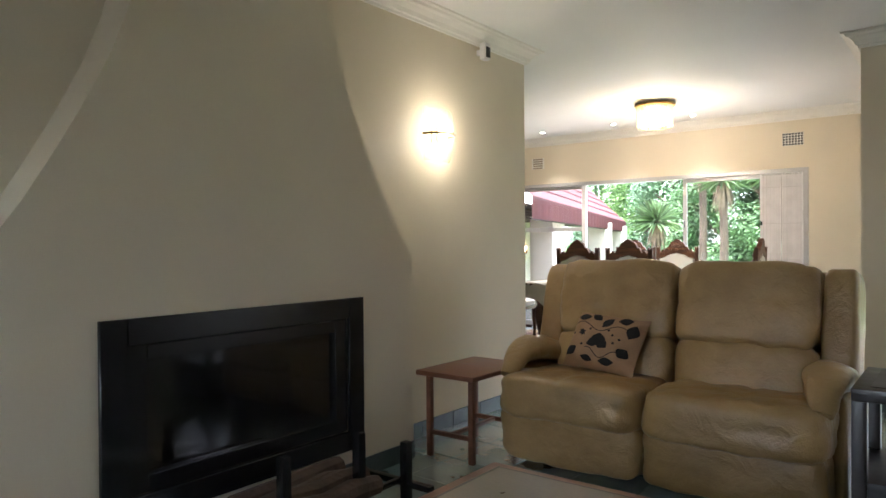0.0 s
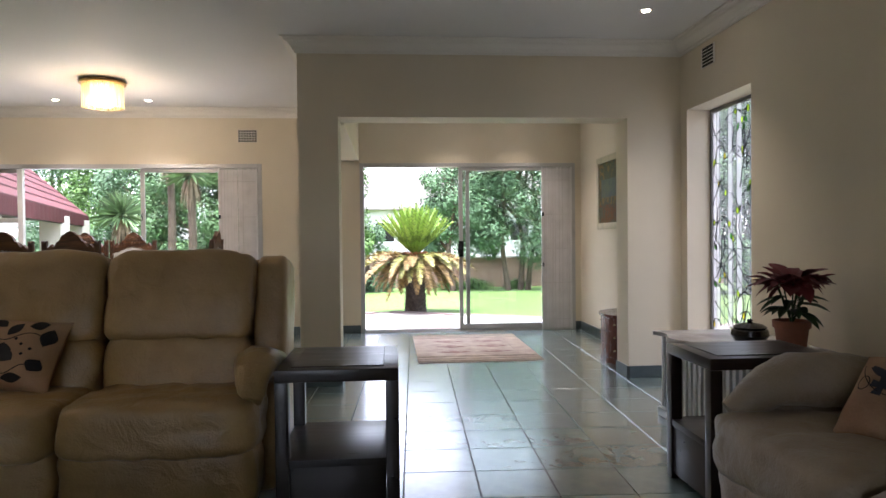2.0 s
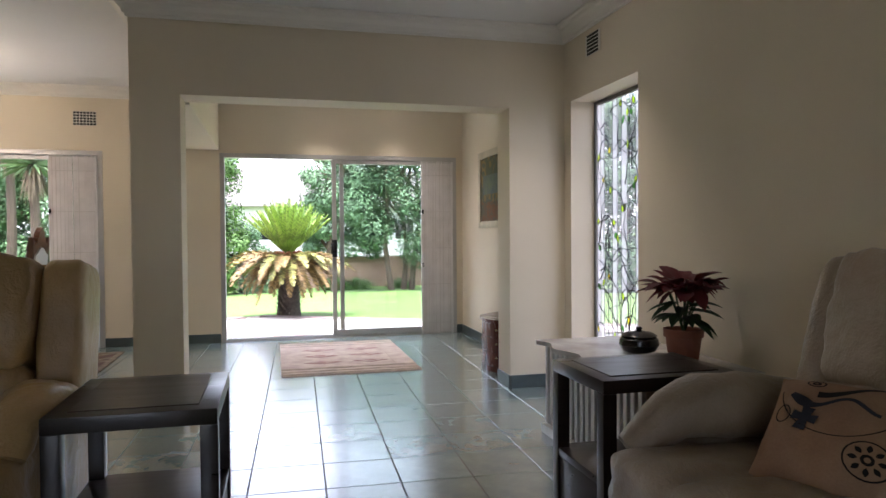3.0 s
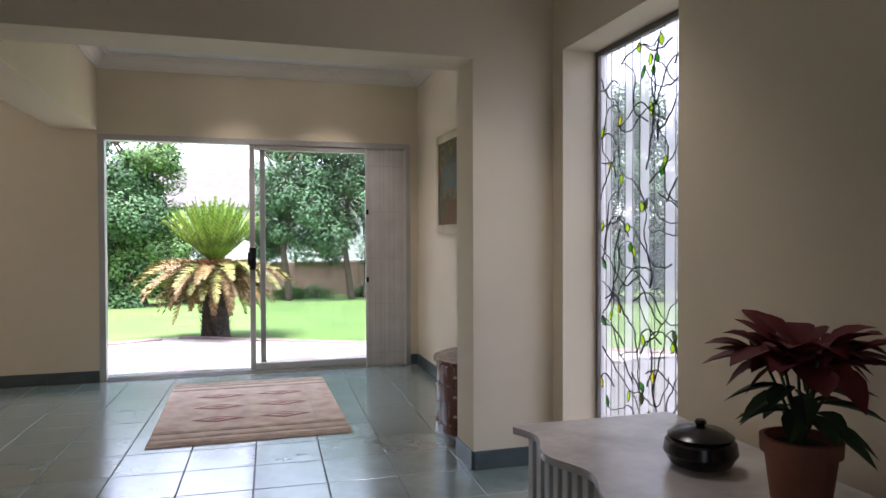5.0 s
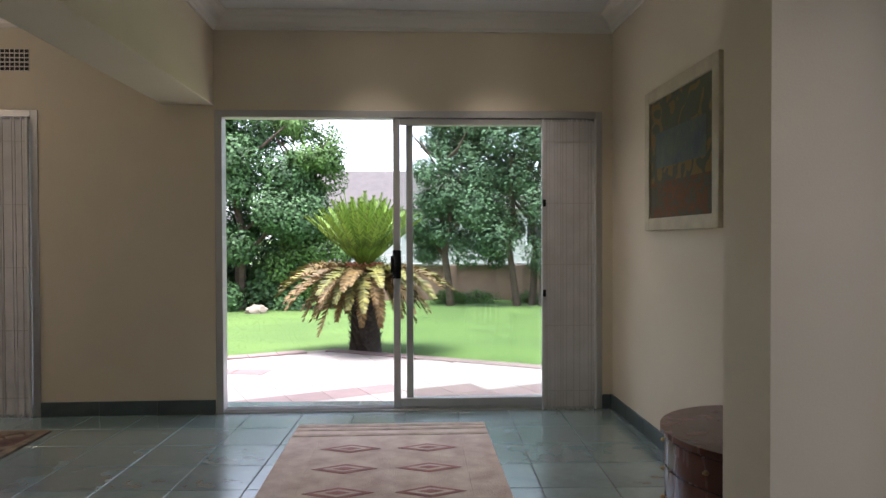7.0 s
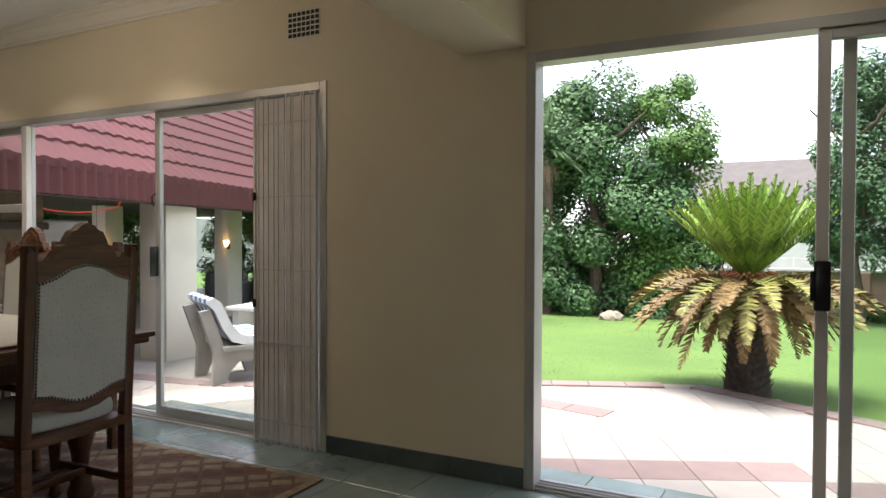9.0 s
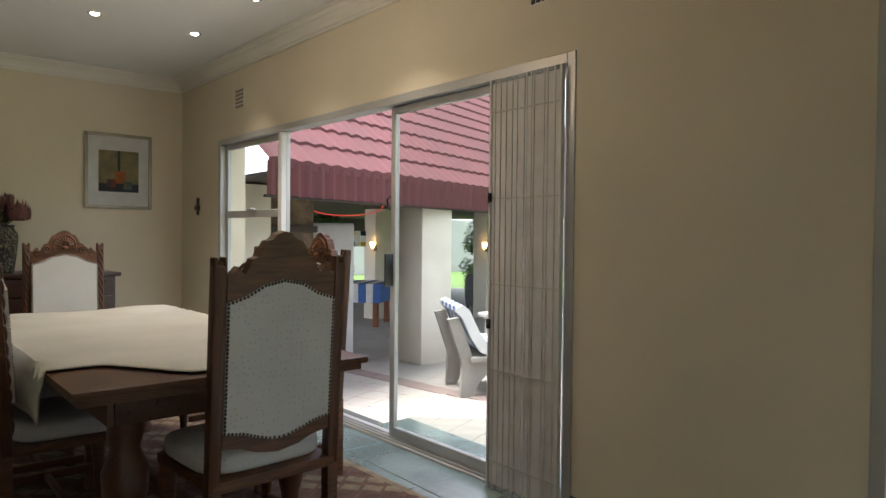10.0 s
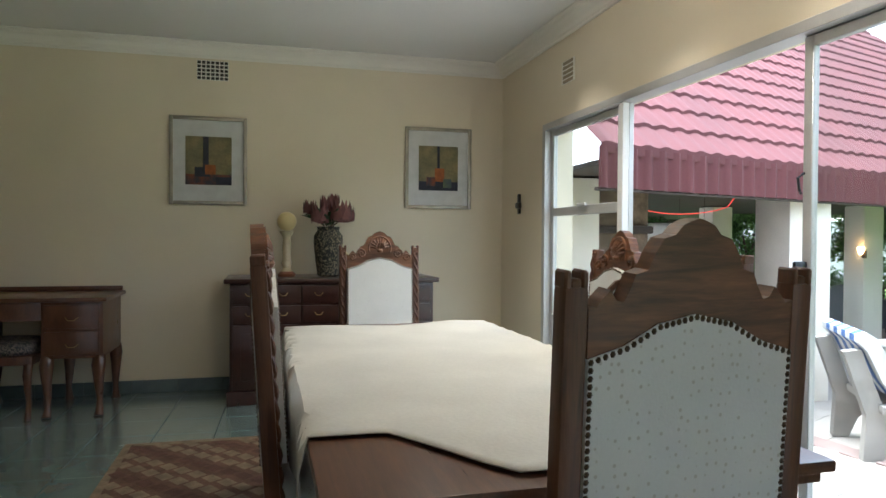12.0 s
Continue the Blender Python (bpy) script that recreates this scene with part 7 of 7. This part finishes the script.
part("frame", box(B(), -0.20, 0.22, -0.21, 0.21, 0.37, 0.43, 0.006), WALNUT, stool)
for x in (-0.17, 0.19):
    for y in (-0.18, 0.18):
        out = 0.03 if x > 0 else -0.03
        part("cabriole_leg", tube(B(), [(x, y, 0.38), (x + out, y, 0.30), (x, y, 0.12), (x + out * 0.8, y, 0.0)], [0.03, 0.028, 0.016, 0.024], 10), WALNUT, stool)

# ---- floor tiles ----
PITCH, TX, TY = 0.357, 0.85, 5.58
GRID = Matrix.Translation((TX, TY, 0)) @ Matrix.Rotation(radians(-2), 4, "Z")      # the tiles lie a little askew to the walls
tile_bm = box(B(), 0.0025, PITCH - 0.0025, 0.0025, PITCH - 0.0025, -0.02, 0.0, 0.002, 1)
tile_first = None
near, far = [], []
for i in range(-22, 6):
    for j in range(-24, 13):
        a, b = i * PITCH, (j + 0.227) * PITCH
        x, y, _ = GRID @ Vector((a, b, 0))
        if x + PITCH < XW or x > XR or y + PITCH < YB or y > YG + 0.1:
            continue
        keep = (-0.9 < x < XR and 3.2 < y < YG) or (-2.0 < x < -0.6 and 8.3 < y)
        (near if keep and len(near) < 300 else far).append((a, b))
for x, y in near:
    if tile_first is None:
        tile_first = part("tile", tile_bm, TILE, floor, smooth=False)
        ob = tile_first
    else:
        ob = new("tile", tile_first.data)
        ob.parent = floor
    ob.matrix_basis = GRID @ Matrix.Translation((x, y, 0))
verts, faces = [], []
for x, y in far:
    for r, z in ((0.0025, -0.02), (0.0025, -0.002), (0.0045, 0.0)):
        verts += [(x + r, y + r, z), (x + PITCH - r, y + r, z), (x + PITCH - r, y + PITCH - r, z), (x + r, y + PITCH - r, z)]
    s = len(verts) - 12
    for lo in (0, 4):
        for k in range(4):
            faces.append((s + lo + k, s + lo + (k + 1) % 4, s + lo + 4 + (k + 1) % 4, s + lo + 4 + k))
    faces.append((s + 8, s + 9, s + 10, s + 11))
rest = bpy.data.meshes.new("tiles")
rest.from_pydata([GRID @ Vector(v) for v in verts], [], faces)
rest.materials.append(TILE)
tagged(new("tiles", rest), kind="stuff").parent = floor
